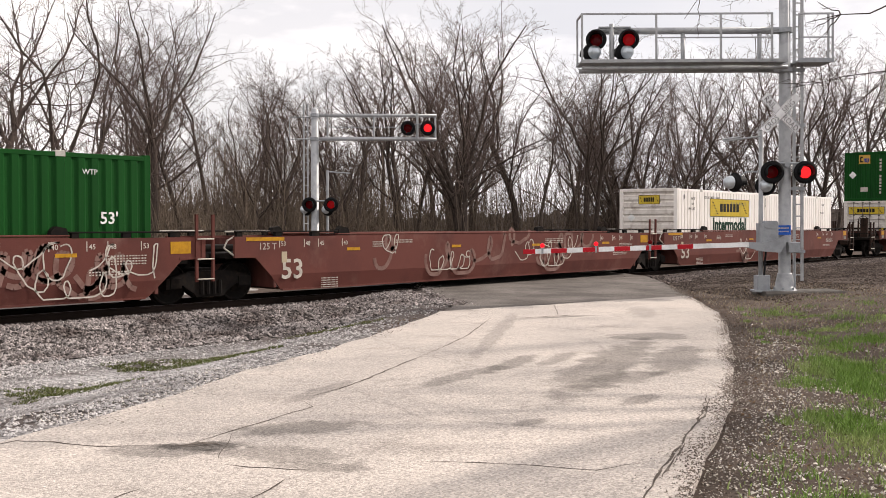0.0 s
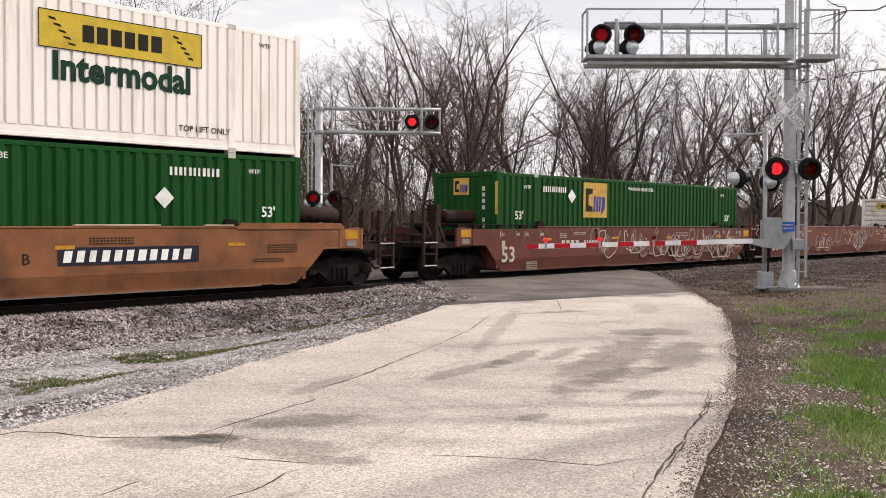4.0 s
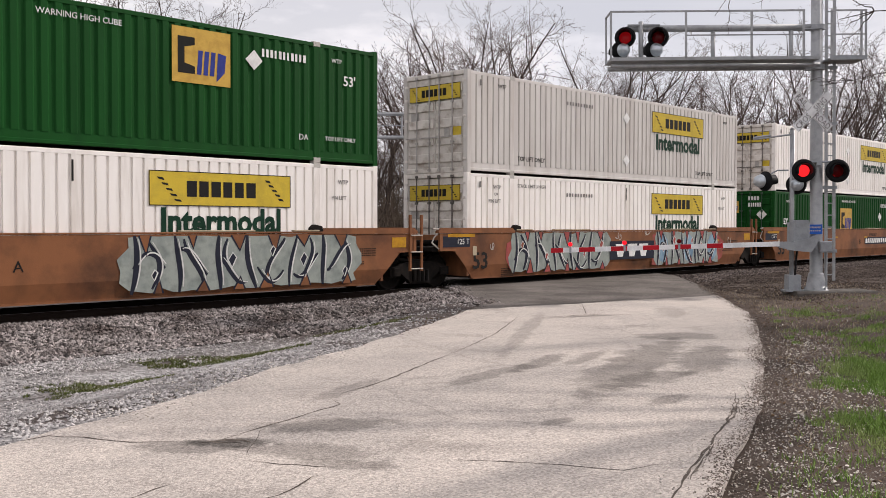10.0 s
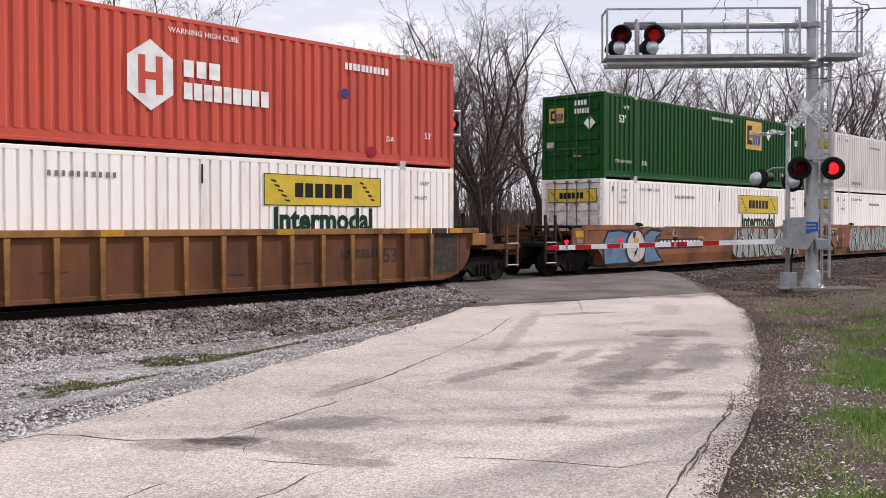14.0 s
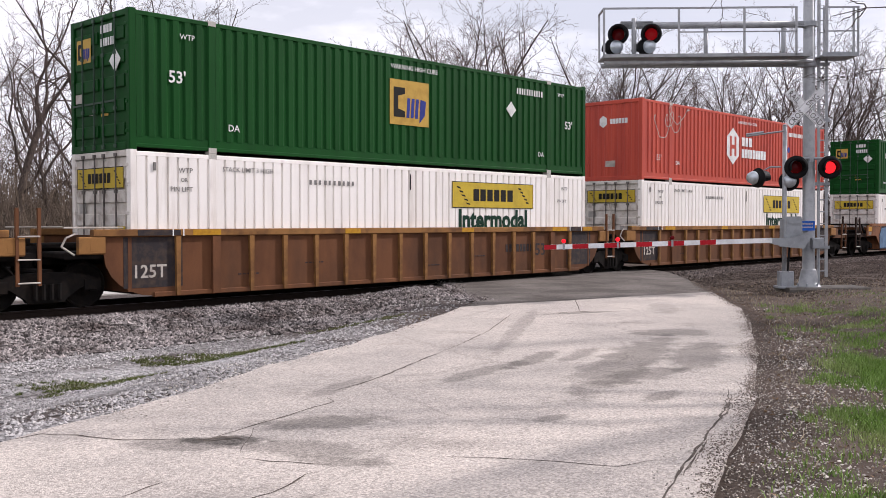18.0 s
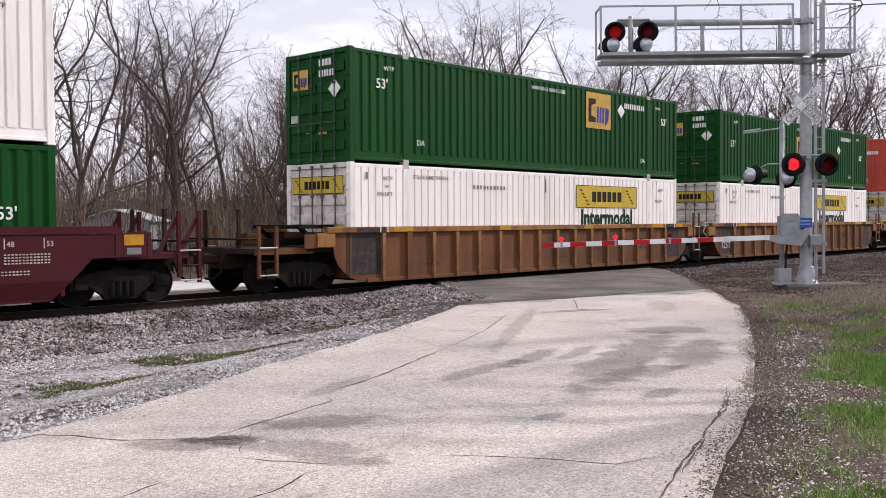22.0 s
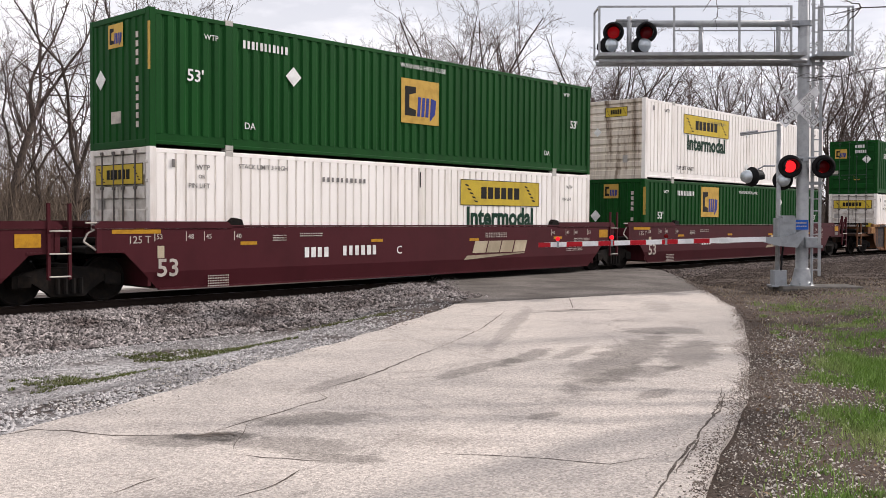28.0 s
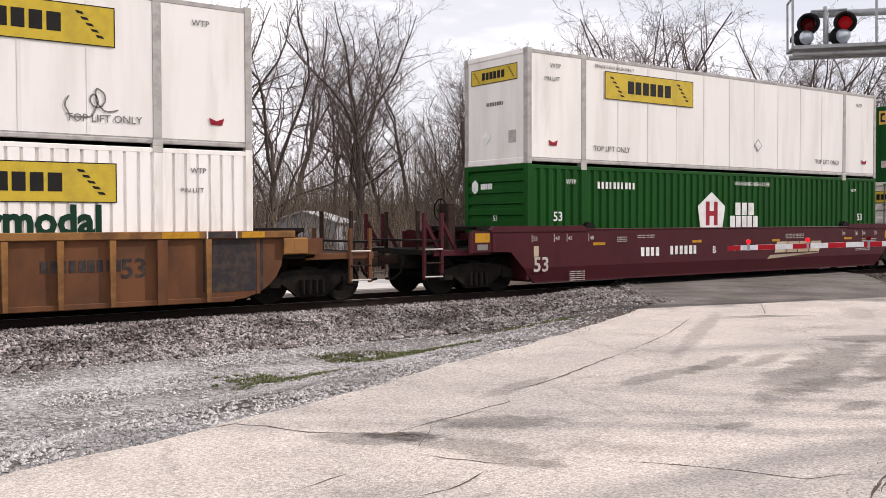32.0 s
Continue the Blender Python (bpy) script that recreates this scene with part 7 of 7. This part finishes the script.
# pale gravel lane beyond the track, seen between the wheels
lane = new("gravel_lane", mesh_of("gravel_lane", Shape().box(-25, 8.35, -0.50, 20, 12.5, -0.405), material("pale_gravel_lane", (0.52, 0.50, 0.47), 0.95, second=(0.42, 0.40, 0.38), scale=1.5, grain=0.2)))
tagged(lane, "pale gravel lane beyond the track", "lane", kind="structure")


# ---- stones, grass and litter ----
def scatter_stones(name, pts, sizes, mat, label, seed=3):
    """Loose broken stones, each a small uneven lump."""
    rs = np.random.RandomState(seed)
    base = np.array([(1, 0, 0), (-1, 0, 0), (0, 1, 0), (0, -1, 0), (0, 0, 1), (0, 0, -1)], float)
    tri = np.array([(0, 2, 4), (2, 1, 4), (1, 3, 4), (3, 0, 4), (2, 0, 5), (1, 2, 5), (3, 1, 5), (0, 3, 5)])
    n = len(pts)
    v = base[None] * rs.uniform(0.55, 1.25, (n, 6, 1)) + rs.uniform(-0.25, 0.25, (n, 6, 3))
    a = rs.uniform(0, 2 * np.pi, n)
    c, s = np.cos(a), np.sin(a)
    x = v[:, :, 0] * c[:, None] - v[:, :, 1] * s[:, None]
    y = v[:, :, 0] * s[:, None] + v[:, :, 1] * c[:, None]
    v = np.stack([x, y, v[:, :, 2] * 0.7], -1) * sizes[:, None, None] + pts[:, None, :]
    f = tri[None] + (np.arange(n) * 6)[:, None, None]
    me = bpy.data.meshes.new(name)
    me.from_pydata(v.reshape(-1, 3).tolist(), [], f.reshape(-1, 3).tolist())
    me.materials.append(mat)
    return tagged(new(name, me), label, "stones", kind="stuff")


RS = np.random.RandomState(8)
crumb_mat = material("crumbly_leaf_mould", (0.068, 0.052, 0.044), 0.95, second=(0.12, 0.098, 0.084), scale=2.0, vary=0.5, island=True, bump=0.2)

grit_mat = material("dry_brown_grit", (0.19, 0.155, 0.13), 0.95, second=(0.12, 0.097, 0.082), scale=2.0, vary=0.5, island=True, bump=0.2)
dark_stone_mat = material("brown_dusty_ballast", (0.135, 0.112, 0.100), 0.9, second=(0.07, 0.056, 0.05), scale=1.0, vary=0.7, island=True, bump=0.2)


def spots(n, x0, x1, y0, y1):
    return RS.uniform(x0, x1, n), RS.uniform(y0, y1, n)


x, y = spots(60000, -3, 24, -3.4, 0.15)
keep = (road_gap(x, y) > 0.15) & (RS.uniform(0, 1, len(x)) < np.clip(1.35 - x / 26, 0.45, 1) * np.where(y < -2.2, 0.5, 1)) & (crossing_gap(x, y) > 0.15)
x, y = x[keep][:34000], y[keep][:34000]
scatter_stones("ballast_stones", np.stack([x, y, ground_z(x, y) + RS.uniform(0.0, 0.035, len(x))], 1), RS.uniform(0.022, 0.062, len(x)), stone_mat, "broken grey limestone ballast along the track")
x, y = spots(30000, 21, 48, -9.5, -2.8)
keep = (road_gap(x, y) > 0.1) & (crossing_gap(x, y) > 0.1) & (RS.uniform(0, 1, len(x)) < np.clip(1.25 + (y + 3) * 0.14, 0.3, 1))
x, y = x[keep], y[keep]
scatter_stones("gravel", np.stack([x, y, ground_z(x, y) + 0.01], 1), RS.uniform(0.014, 0.04, len(x)), crumb_mat, "dark brown gravel trodden into the soil round the signal", 34)
x, y = spots(9000, 24, 60, -3.6, 0.2)
keep = (road_gap(x, y) > 0.1) & (crossing_gap(x, y) > 0.1)
x, y = x[keep], y[keep]
scatter_stones("ballast_stones", np.stack([x, y, ground_z(x, y) + 0.015], 1), RS.uniform(0.03, 0.065, len(x)), dark_stone_mat, "broken brown-grey ballast past the crossing", 4)
x, y = spots(90000, -2, 16, -12.5, -2.6)
g = road_gap(x, y)
patch = np.array([noise.noise((a * 0.55, b * 0.9, 4)) for a, b in zip(x, y)])
keep = (g > 0.02) & (RS.uniform(0, 1, len(x)) < np.clip(0.6 + patch * 1.6 + 0.5 * (g < 0.9), 0.22, 1) * np.clip(1.6 - x / 9.0, 0.18, 1)) & ((x - 16) * 0.64 - (y + 10.4) * 0.77 < -2)
x, y = x[keep][:46000], y[keep][:46000]
scatter_stones("gravel", np.stack([x, y, ground_z(x, y) + 0.006], 1), RS.uniform(0.010, 0.034, len(x)), pale_stone_mat, "pale crushed limestone on the shoulder", 5)
x, y = spots(160000, 4, 24, -19, -7)
g = road_gap(x, y)
keep = (g > -0.45) & (g < 3.5) & (RS.uniform(0, 1, len(x)) < np.where(g < 0, 0.5 + g, np.where((g < 0.7) & (x < 13), 1.0, 0.55 - 0.12 * g)) * np.clip(1.6 - x / 11, 0.15, 1)) & (y < -8) & (x < 15 + 4 * RS.uniform(0, 1, len(x)))
x, y = x[keep], y[keep]
scatter_stones("gravel", np.stack([x, y, np.where(g[keep] < 0.02, 0.032, ground_z(x, y) + 0.004)], 1), RS.uniform(0.004, 0.012, len(x)), husk_mat, "scattered pale chippings at the road edge", 6)


edge_pts = [apron_l[k].lerp(apron_l[k + 1], u / 12) for k in range(2, 18) for u in range(12)]
ex = np.repeat([p.x for p in edge_pts], 9) + RS.normal(0, 0.16, len(edge_pts) * 9)
ey = np.repeat([p.y for p in edge_pts], 9) + RS.normal(0, 0.16, len(edge_pts) * 9)
scatter_stones("gravel", np.stack([ex, ey, np.full(len(ex), 0.0) + RS.uniform(-0.03, 0.015, len(ex))], 1), RS.uniform(0.015, 0.05, len(ex)), stone_mat, "loose stones heaped against the broken asphalt edge", 41)


def scatter_blades(name, pts, heights, widths, mat, label, category, lean=0.5, seed=9):
    """Grass blades or leaf bits as narrow bent strips."""
    rs = np.random.RandomState(seed)
    n = len(pts)
    a, b = rs.uniform(0, 2 * np.pi, n), rs.uniform(0, 2 * np.pi, n)
    d = np.stack([np.cos(a), np.sin(a)], 1) * widths[:, None] / 2
    l1 = np.stack([np.cos(b), np.sin(b)], 1) * (heights * rs.uniform(0.05, lean, n))[:, None]
    h = heights[:, None]
    P = lambda o, k, s: np.concatenate([pts[:, :2] + o + s * d, pts[:, 2:3] + h * k], 1)
    v = np.stack([P(0, 0, -1), P(0, 0, 1), P(l1 * 0.4, 0.6, 0.75), P(l1 * 0.4, 0.6, -0.75), P(l1, 1.0, 0.0)], 1)
    o = (np.arange(n) * 5)[:, None]
    quads = (o + np.array([[0, 1, 2, 3]])).tolist()
    tris = (o + np.array([[3, 2, 4]])).tolist()
    me = bpy.data.meshes.new(name)
    me.from_pydata(v.reshape(-1, 3).tolist(), [], quads + tris)
    me.materials.append(mat)
    return tagged(new(name, me), label, category, kind="stuff")


# grass on the bank beside the road
x, y = spots(420000, 4, 24, -20, -8.5)
g = road_gap(x, y)
dens = np.array([noise.noise((a * 0.75, b * 0.75, 7)) + 0.5 * noise.noise((a * 2.4, b * 2.4, 1)) for a, b in zip(x, y)])
side = (x - 16) * 0.64 - (y + 10.4) * 0.77
edge = step(0.0, 1.0, g - np.clip(0.15 + 0.05 * (x - 6), 0.15, 0.8))
keep = (side > -6) & (g > 0.15) & (RS.uniform(0, 1, len(x)) < edge * np.clip(0.12 + dens * 2.4, 0.02, 1)) & ((x < 19) | (RS.uniform(0, 1, len(x)) < 0.06)) & (y < -10.3 + 0.06 * x) & (RS.uniform(0, 1, len(x)) < np.clip((x - 4) / 3, 0, 1) * np.clip((y + 20) / 3, 0, 1))
x, y = x[keep][:170000], y[keep][:170000]
# crumbled soil lying over the edge of the road
xc, yc = spots(60000, 5, 27, -17, -3)
gc = road_gap(xc, yc)
nc = np.array([noise.noise((a * 0.9, b * 0.9, 31)) + 0.5 * noise.noise((a * 3.1, b * 3.1, 5)) for a, b in zip(xc, yc)])
kc = (gc > -0.5) & (gc < 0.5) & ((xc - 16) * 0.64 - (yc + 10.4) * 0.77 > -6) & (gc + 0.12 > -0.30 * np.clip(nc + 0.1, 0, 1) + RS.uniform(-0.08, 0.08, len(xc)))
xc, yc, gc = xc[kc], yc[kc], gc[kc]
scatter_stones("soil_crumbs", np.stack([xc, yc, np.where(gc < 0.02, 0.030, ground_z(xc, yc) + 0.004)], 1), RS.uniform(0.004, 0.012, len(xc)), crumb_mat, "dark crumbs of soil and leaf mould at the road edge", 26)
scatter_blades("grass", np.stack([x, y, ground_z(x, y)], 1), RS.uniform(0.02, 0.075, len(x)), RS.uniform(0.006, 0.014, len(x)), grass_mat, "patchy fresh green grass beside the road", "grass", 0.9)
xt, yt = spots(9000, 5, 23, -19.5, -8.2)
gt = road_gap(xt, yt)
nt_ = np.array([noise.noise((a * 0.75, b * 0.75, 7)) + 0.6 * noise.noise((a * 2.0, b * 2.0, 14)) for a, b in zip(xt, yt)])
kt = (gt > 0.35) & ((xt - 16) * 0.64 - (yt + 10.4) * 0.77 > -6) & (RS.uniform(0, 1, len(xt)) < np.clip(nt_ * 1.5 + 0.12, 0.02, 1) * step(0.3, 1.1, gt) * np.clip((20.5 - xt) / 6, 0.08, 1)) & (yt < -9.5 + 0.06 * (xt - 16))
xt, yt = xt[kt][:2600], yt[kt][:2600]
blades = 34
spread = np.repeat(RS.uniform(0.03, 0.16, len(xt)), blades)
tall = np.repeat(RS.uniform(0.05, 0.13, len(xt)), blades) * RS.uniform(0.5, 1.15, len(spread))
xt, yt = np.repeat(xt, blades) + RS.normal(0, 1, len(spread)) * spread, np.repeat(yt, blades) + RS.normal(0, 1, len(spread)) * spread
scatter_blades("grass_tufts", np.stack([xt, yt, ground_z(xt, yt) - 0.004], 1), tall, RS.uniform(0.006, 0.013, len(xt)), grass_mat, "thick tufts of fresh green spring grass", "grass", 0.9, 19)
rim_pts = np.array([tuple(LINE_R[k].lerp(LINE_R[k + 1], u / 40)) for k in range(8, 58) for u in range(40)])
rim_dir = np.gradient(rim_pts, axis=0)
rim_dir /= np.linalg.norm(rim_dir, axis=1)[:, None] + 1e-9
pick = RS.randint(0, len(rim_pts), 12000)
inward = np.abs(RS.normal(0, 0.085, len(pick))) * (0.55 + 0.9 * np.abs(np.sin(pick * 0.013) * np.sin(pick * 0.0047)))
away = np.where(RS.uniform(0, 1, len(pick)) < 0.62, inward, -np.abs(RS.normal(0, 0.2, len(pick))))
xe, ye = rim_pts[pick, 0] + rim_dir[pick, 1] * away, rim_pts[pick, 1] - rim_dir[pick, 0] * away
ge = road_gap(xe, ye)
scatter_stones("soil_crumbs", np.stack([xe, ye, np.where(ge < 0.02, 0.031, ground_z(xe, ye) + 0.006)], 1), RS.uniform(0.003, 0.010, len(xe)), grit_mat, "brown soil and grit washed over the road edge", 27)
x, y = spots(60000, 5, 28, -19, -5)
g = road_gap(x, y)
keep = (g > 0.25) & (RS.uniform(0, 1, len(x)) < 0.4) & ((x - 16) * 0.64 - (y + 10.4) * 0.77 > -6) & (y < -7 + 0.05 * x)
x, y = x[keep], y[keep]
scatter_blades("dry_grass", np.stack([x, y, ground_z(x, y)], 1), RS.uniform(0.02, 0.06, len(x)), RS.uniform(0.005, 0.012, len(x)), drygrass_mat, "dry pale grass and stems", "grass", 1.6, 10)
x, y = spots(60000, 5, 30, -19, -4)
g = road_gap(x, y)
keep = (g > 0.12) & ((x - 16) * 0.64 - (y + 10.4) * 0.77 > -6) & (RS.uniform(0, 1, len(x)) < 0.5) & (y < -5.5)
x, y = x[keep], y[keep]
scatter_blades("leaf_litter", np.stack([x, y, ground_z(x, y) + 0.004], 1), RS.uniform(0.006, 0.02, len(x)), RS.uniform(0.012, 0.04, len(x)), leaf_mat, "dead brown leaves on the soil", "leaves", 3.0, 12)
x, y = spots(50000, 4.5, 20, -19, -9)
g = road_gap(x, y)
n3 = np.array([noise.noise((a * 1.1, b * 1.1, 21)) for a, b in zip(x, y)])
keep = (g > 0.3) & (g < 6) & ((x - 16) * 0.64 - (y + 10.4) * 0.77 > -6) & (RS.uniform(0, 1, len(x)) < np.clip(0.3 + n3 * 1.7, 0.05, 0.9) * np.clip(1.7 - x / 11, 0.12, 1))
x, y = x[keep], y[keep]
scatter_stones("gravel", np.stack([x, y, ground_z(x, y) + 0.006], 1), RS.uniform(0.006, 0.020, len(x)), husk_mat, "pale chips and husks lying in the grass", 16)
# thin moss-green strips in the gravel
x, y = spots(150000, 3, 15, -8.2, -3.0)
mossy = np.full(len(x), 9.0)
for cx, cy, ax, ay in ((5.95, -6.45, 1.0, 0.6), (8.35, -5.4, 1.15, 0.65), (12.2, -4.4, 1.2, 0.6)):
    mossy = np.minimum(mossy, ((x - cx) * 0.73 - (y - cy) * 0.68) ** 2 / ax ** 2 + ((x - cx) * 0.68 + (y - cy) * 0.73) ** 2 / ay ** 2)
n2 = np.array([noise.noise((a * 3, b * 3, 2)) + 0.6 * noise.noise((a * 8, b * 8, 4)) for a, b in zip(x, y)])
keep = (mossy + n2 * 1.5 < 0.8 - 0.2 * (x > 10)) & (road_gap(x, y) > 0.1) & (RS.uniform(0, 1, len(x)) < 1.0 - 0.72 * (x > 10))
x, y = x[keep][:26000], y[keep][:26000]
scatter_blades("grass", np.stack([x, y, ground_z(x, y)], 1), RS.uniform(0.022, 0.048, len(x)), RS.uniform(0.006, 0.014, len(x)), moss_mat, "thin mossy strips of grass in the gravel", "grass", 1.5, 13)

# ---- undergrowth and the far edge of the wood ----
def thicket(name, n, seed, near, far, h0, h1, mat, label):
    rs = random.Random(seed)
    sh = Shape()
    for i in range(n):
        b, d = radians(rs.uniform(-6, 88)), rs.uniform(near, far)
        x, y = EYE[0] + d * math.sin(b), EYE[1] + d * math.cos(b)
        if y < 13.5 + rs.uniform(0, 3) or (radians(44) < b < radians(56) and rs.random() < 0.5):
            continue
        if abs(x - 25) < 5 and 20 < y < 31:
            continue
        z = -0.5
        h = rs.uniform(h0, h1)
        r = rs.uniform(0.012, 0.035)
        lean = (rs.uniform(-0.25, 0.25) * h, rs.uniform(-0.25, 0.25) * h)
        top = (x + lean[0], y + lean[1], z + h)
        stems = [((x, y, z), top, r, 0.008)]
        for k in range(5):
            u = rs.uniform(0.2, 0.9)
            q = (x + lean[0] * u, y + lean[1] * u, z + h * u)
            l = h * rs.uniform(0.15, 0.4)
            stems.append((q, (q[0] + rs.uniform(-1, 1) * l, q[1] + rs.uniform(-1, 1) * l, q[2] + l * rs.uniform(0.3, 1.0)), r * 0.5, 0.006))
        for a, bb, r0, r1 in stems:
            o = len(sh.v)
            for p, rr in ((a, r0), (bb, r1)):
                sh.v += [(p[0] + rr, p[1], p[2]), (p[0] - 0.5 * rr, p[1] + 0.87 * rr, p[2]), (p[0] - 0.5 * rr, p[1] - 0.87 * rr, p[2])]
            sh.f += [(o, o + 1, o + 4, o + 3), (o + 1, o + 2, o + 5, o + 4), (o + 2, o, o + 3, o + 5)]
    me = quick_mesh(name, sh, mat)
    return tagged(new(name, me), label, "undergrowth", kind="stuff")


thicket("undergrowth", 13000, 21, 36, 85, 1.2, 4.8, brush, "tangled leafless undergrowth and saplings at the wood's edge")
thicket("far_woods", 9500, 22, 50, 125, 3.5, 9.0, brush, "dense far stems of the leafless wood")

# a plain rim of woods far behind
rim = Shape()
rr = random.Random(3)
for k in range(721):
    b = radians(-60 + k * 0.25)
    hgt = float(np.interp(k * 0.25 - 60, [30, 42, 45, 55, 58, 90], [4.4, 4.4, 3.2, 3.2, 4.2, 4.2])) + 1.2 * noise.noise((k * 0.11, 0, 0)) + rr.uniform(-0.7, 0.9)
    for z in (-1, hgt):
        rim.v.append((150 * math.sin(b), EYE[1] + 150 * math.cos(b), z))
rim.f = [(2 * k, 2 * k + 2, 2 * k + 3, 2 * k + 1) for k in range(720)]
tagged(new("backdrop", quick_mesh("backdrop", rim, backdrop_mat)), "hazy rim of distant bare woods", "woods", kind="structure")

# the trees that throw their shadows over the road, beside and behind the camera
for k, x, y, turn, sc in [(6, 24.5, -17.5, 40, 0.95), (9, 33.5, -16.5, 10, 0.9), (5, 14.0, -26.0, 80, 0.85), (8, 39.0, -16.0, 80, 0.9)]:
    tree(k, x, y, turn, sc, "leafless tree on the near side of the track")
wood, fine = grow(311, 12, 0.2, 0.9, 0.6, 9, (7, 5, 4), split=0.36)
MODELS.append((quick_mesh("trunk", wood, bark), quick_mesh("crown", fine, twig)))
roadside = tree(len(MODELS) - 1, 13.0, -16.5, 20, 1.0, "leafless roadside tree with twigs hanging over the road")


def hanging_limb(start, end, r, seed):
    """A thin crooked limb with forking twigs, given in the world's space."""
    rng, sh = random.Random(seed), Shape()

    def shoot(p, q, r, level):
        n, pts = 7, [Vector(p)]
        side = (Vector(q) - Vector(p))
        for i in range(1, n + 1):
            pts.append(Vector(p) + side * (i / n) + Vector((rng.gauss(0, 1), rng.gauss(0, 1), rng.gauss(0, 1))) * side.length * 0.028)
        for i in range(n):
            sh.tube(pts[i], pts[i + 1], r * (1 - 0.75 * i / n), r * (1 - 0.75 * (i + 1) / n), 5, False)
        if level < 2:
            for k in range(6 if level == 0 else 4):
                i = rng.randrange(2, n)
                way = side.normalized() * rng.uniform(0.3, 0.9) + Vector((rng.gauss(0, 0.5), rng.gauss(0, 0.5), rng.gauss(-0.1, 0.5)))
                shoot(pts[i], pts[i] + way.normalized() * side.length * rng.uniform(0.16, 0.34), r * 0.45, level + 1)
    shoot(start, end, r, 0)
    return part("limb", sh.move(pose(13.0, -16.5, float(ground_z(13.0, -16.5)), 0, 0, 20).inverted()), bark, roadside, "thin limb hanging over the road", smooth=True)


hanging_limb((14.6, -15.4, 5.2), (14.9, -12.55, 4.9), 0.022, 5)
hanging_limb((14.4, -15.3, 4.0), (15.0, -12.2, 3.95), 0.014, 8)
hanging_limb((13.8, -13.0, 6.6), (14.1, -10.7, 5.15), 0.016, 12)
hanging_limb((14.2, -14.6, 6.9), (14.6, -11.6, 5.45), 0.018, 15)

# ties under the rails, in view through the wagons' gaps
for k in range(120):
    part("tie", lambda: Shape().box(-0.115, -1.3, -0.30, 0.115, 1.3, -0.165, 0.012), tie_wood, ground, "", pose(-6 + k * 0.52, TRACK_Y, 0.0), ("tie",))


# ---- what moves ----
def motions():
    times = [0, 2, 4.5, 7, 9, 11, 13.5, 16, 18, 20, 22.5, 25, 27, 29.5, 32]
    for ob, x, y, z in MOVING:
        walk(ob, [(t, pose(x + run(t), y, z)) for t in times])
    # wheels roll without slipping
    turns = [(i / 13, math.degrees(run(i / 13) / WR)) for i in range(0, 417)]
    for ob, a in WHEELS:
        walk(ob, [(min(t, 32.0), pose(a, 0, WR, 0, d, 0)) for t, d in turns])
    # flashing imitated: the two-faced discs flip over every 0.741 s
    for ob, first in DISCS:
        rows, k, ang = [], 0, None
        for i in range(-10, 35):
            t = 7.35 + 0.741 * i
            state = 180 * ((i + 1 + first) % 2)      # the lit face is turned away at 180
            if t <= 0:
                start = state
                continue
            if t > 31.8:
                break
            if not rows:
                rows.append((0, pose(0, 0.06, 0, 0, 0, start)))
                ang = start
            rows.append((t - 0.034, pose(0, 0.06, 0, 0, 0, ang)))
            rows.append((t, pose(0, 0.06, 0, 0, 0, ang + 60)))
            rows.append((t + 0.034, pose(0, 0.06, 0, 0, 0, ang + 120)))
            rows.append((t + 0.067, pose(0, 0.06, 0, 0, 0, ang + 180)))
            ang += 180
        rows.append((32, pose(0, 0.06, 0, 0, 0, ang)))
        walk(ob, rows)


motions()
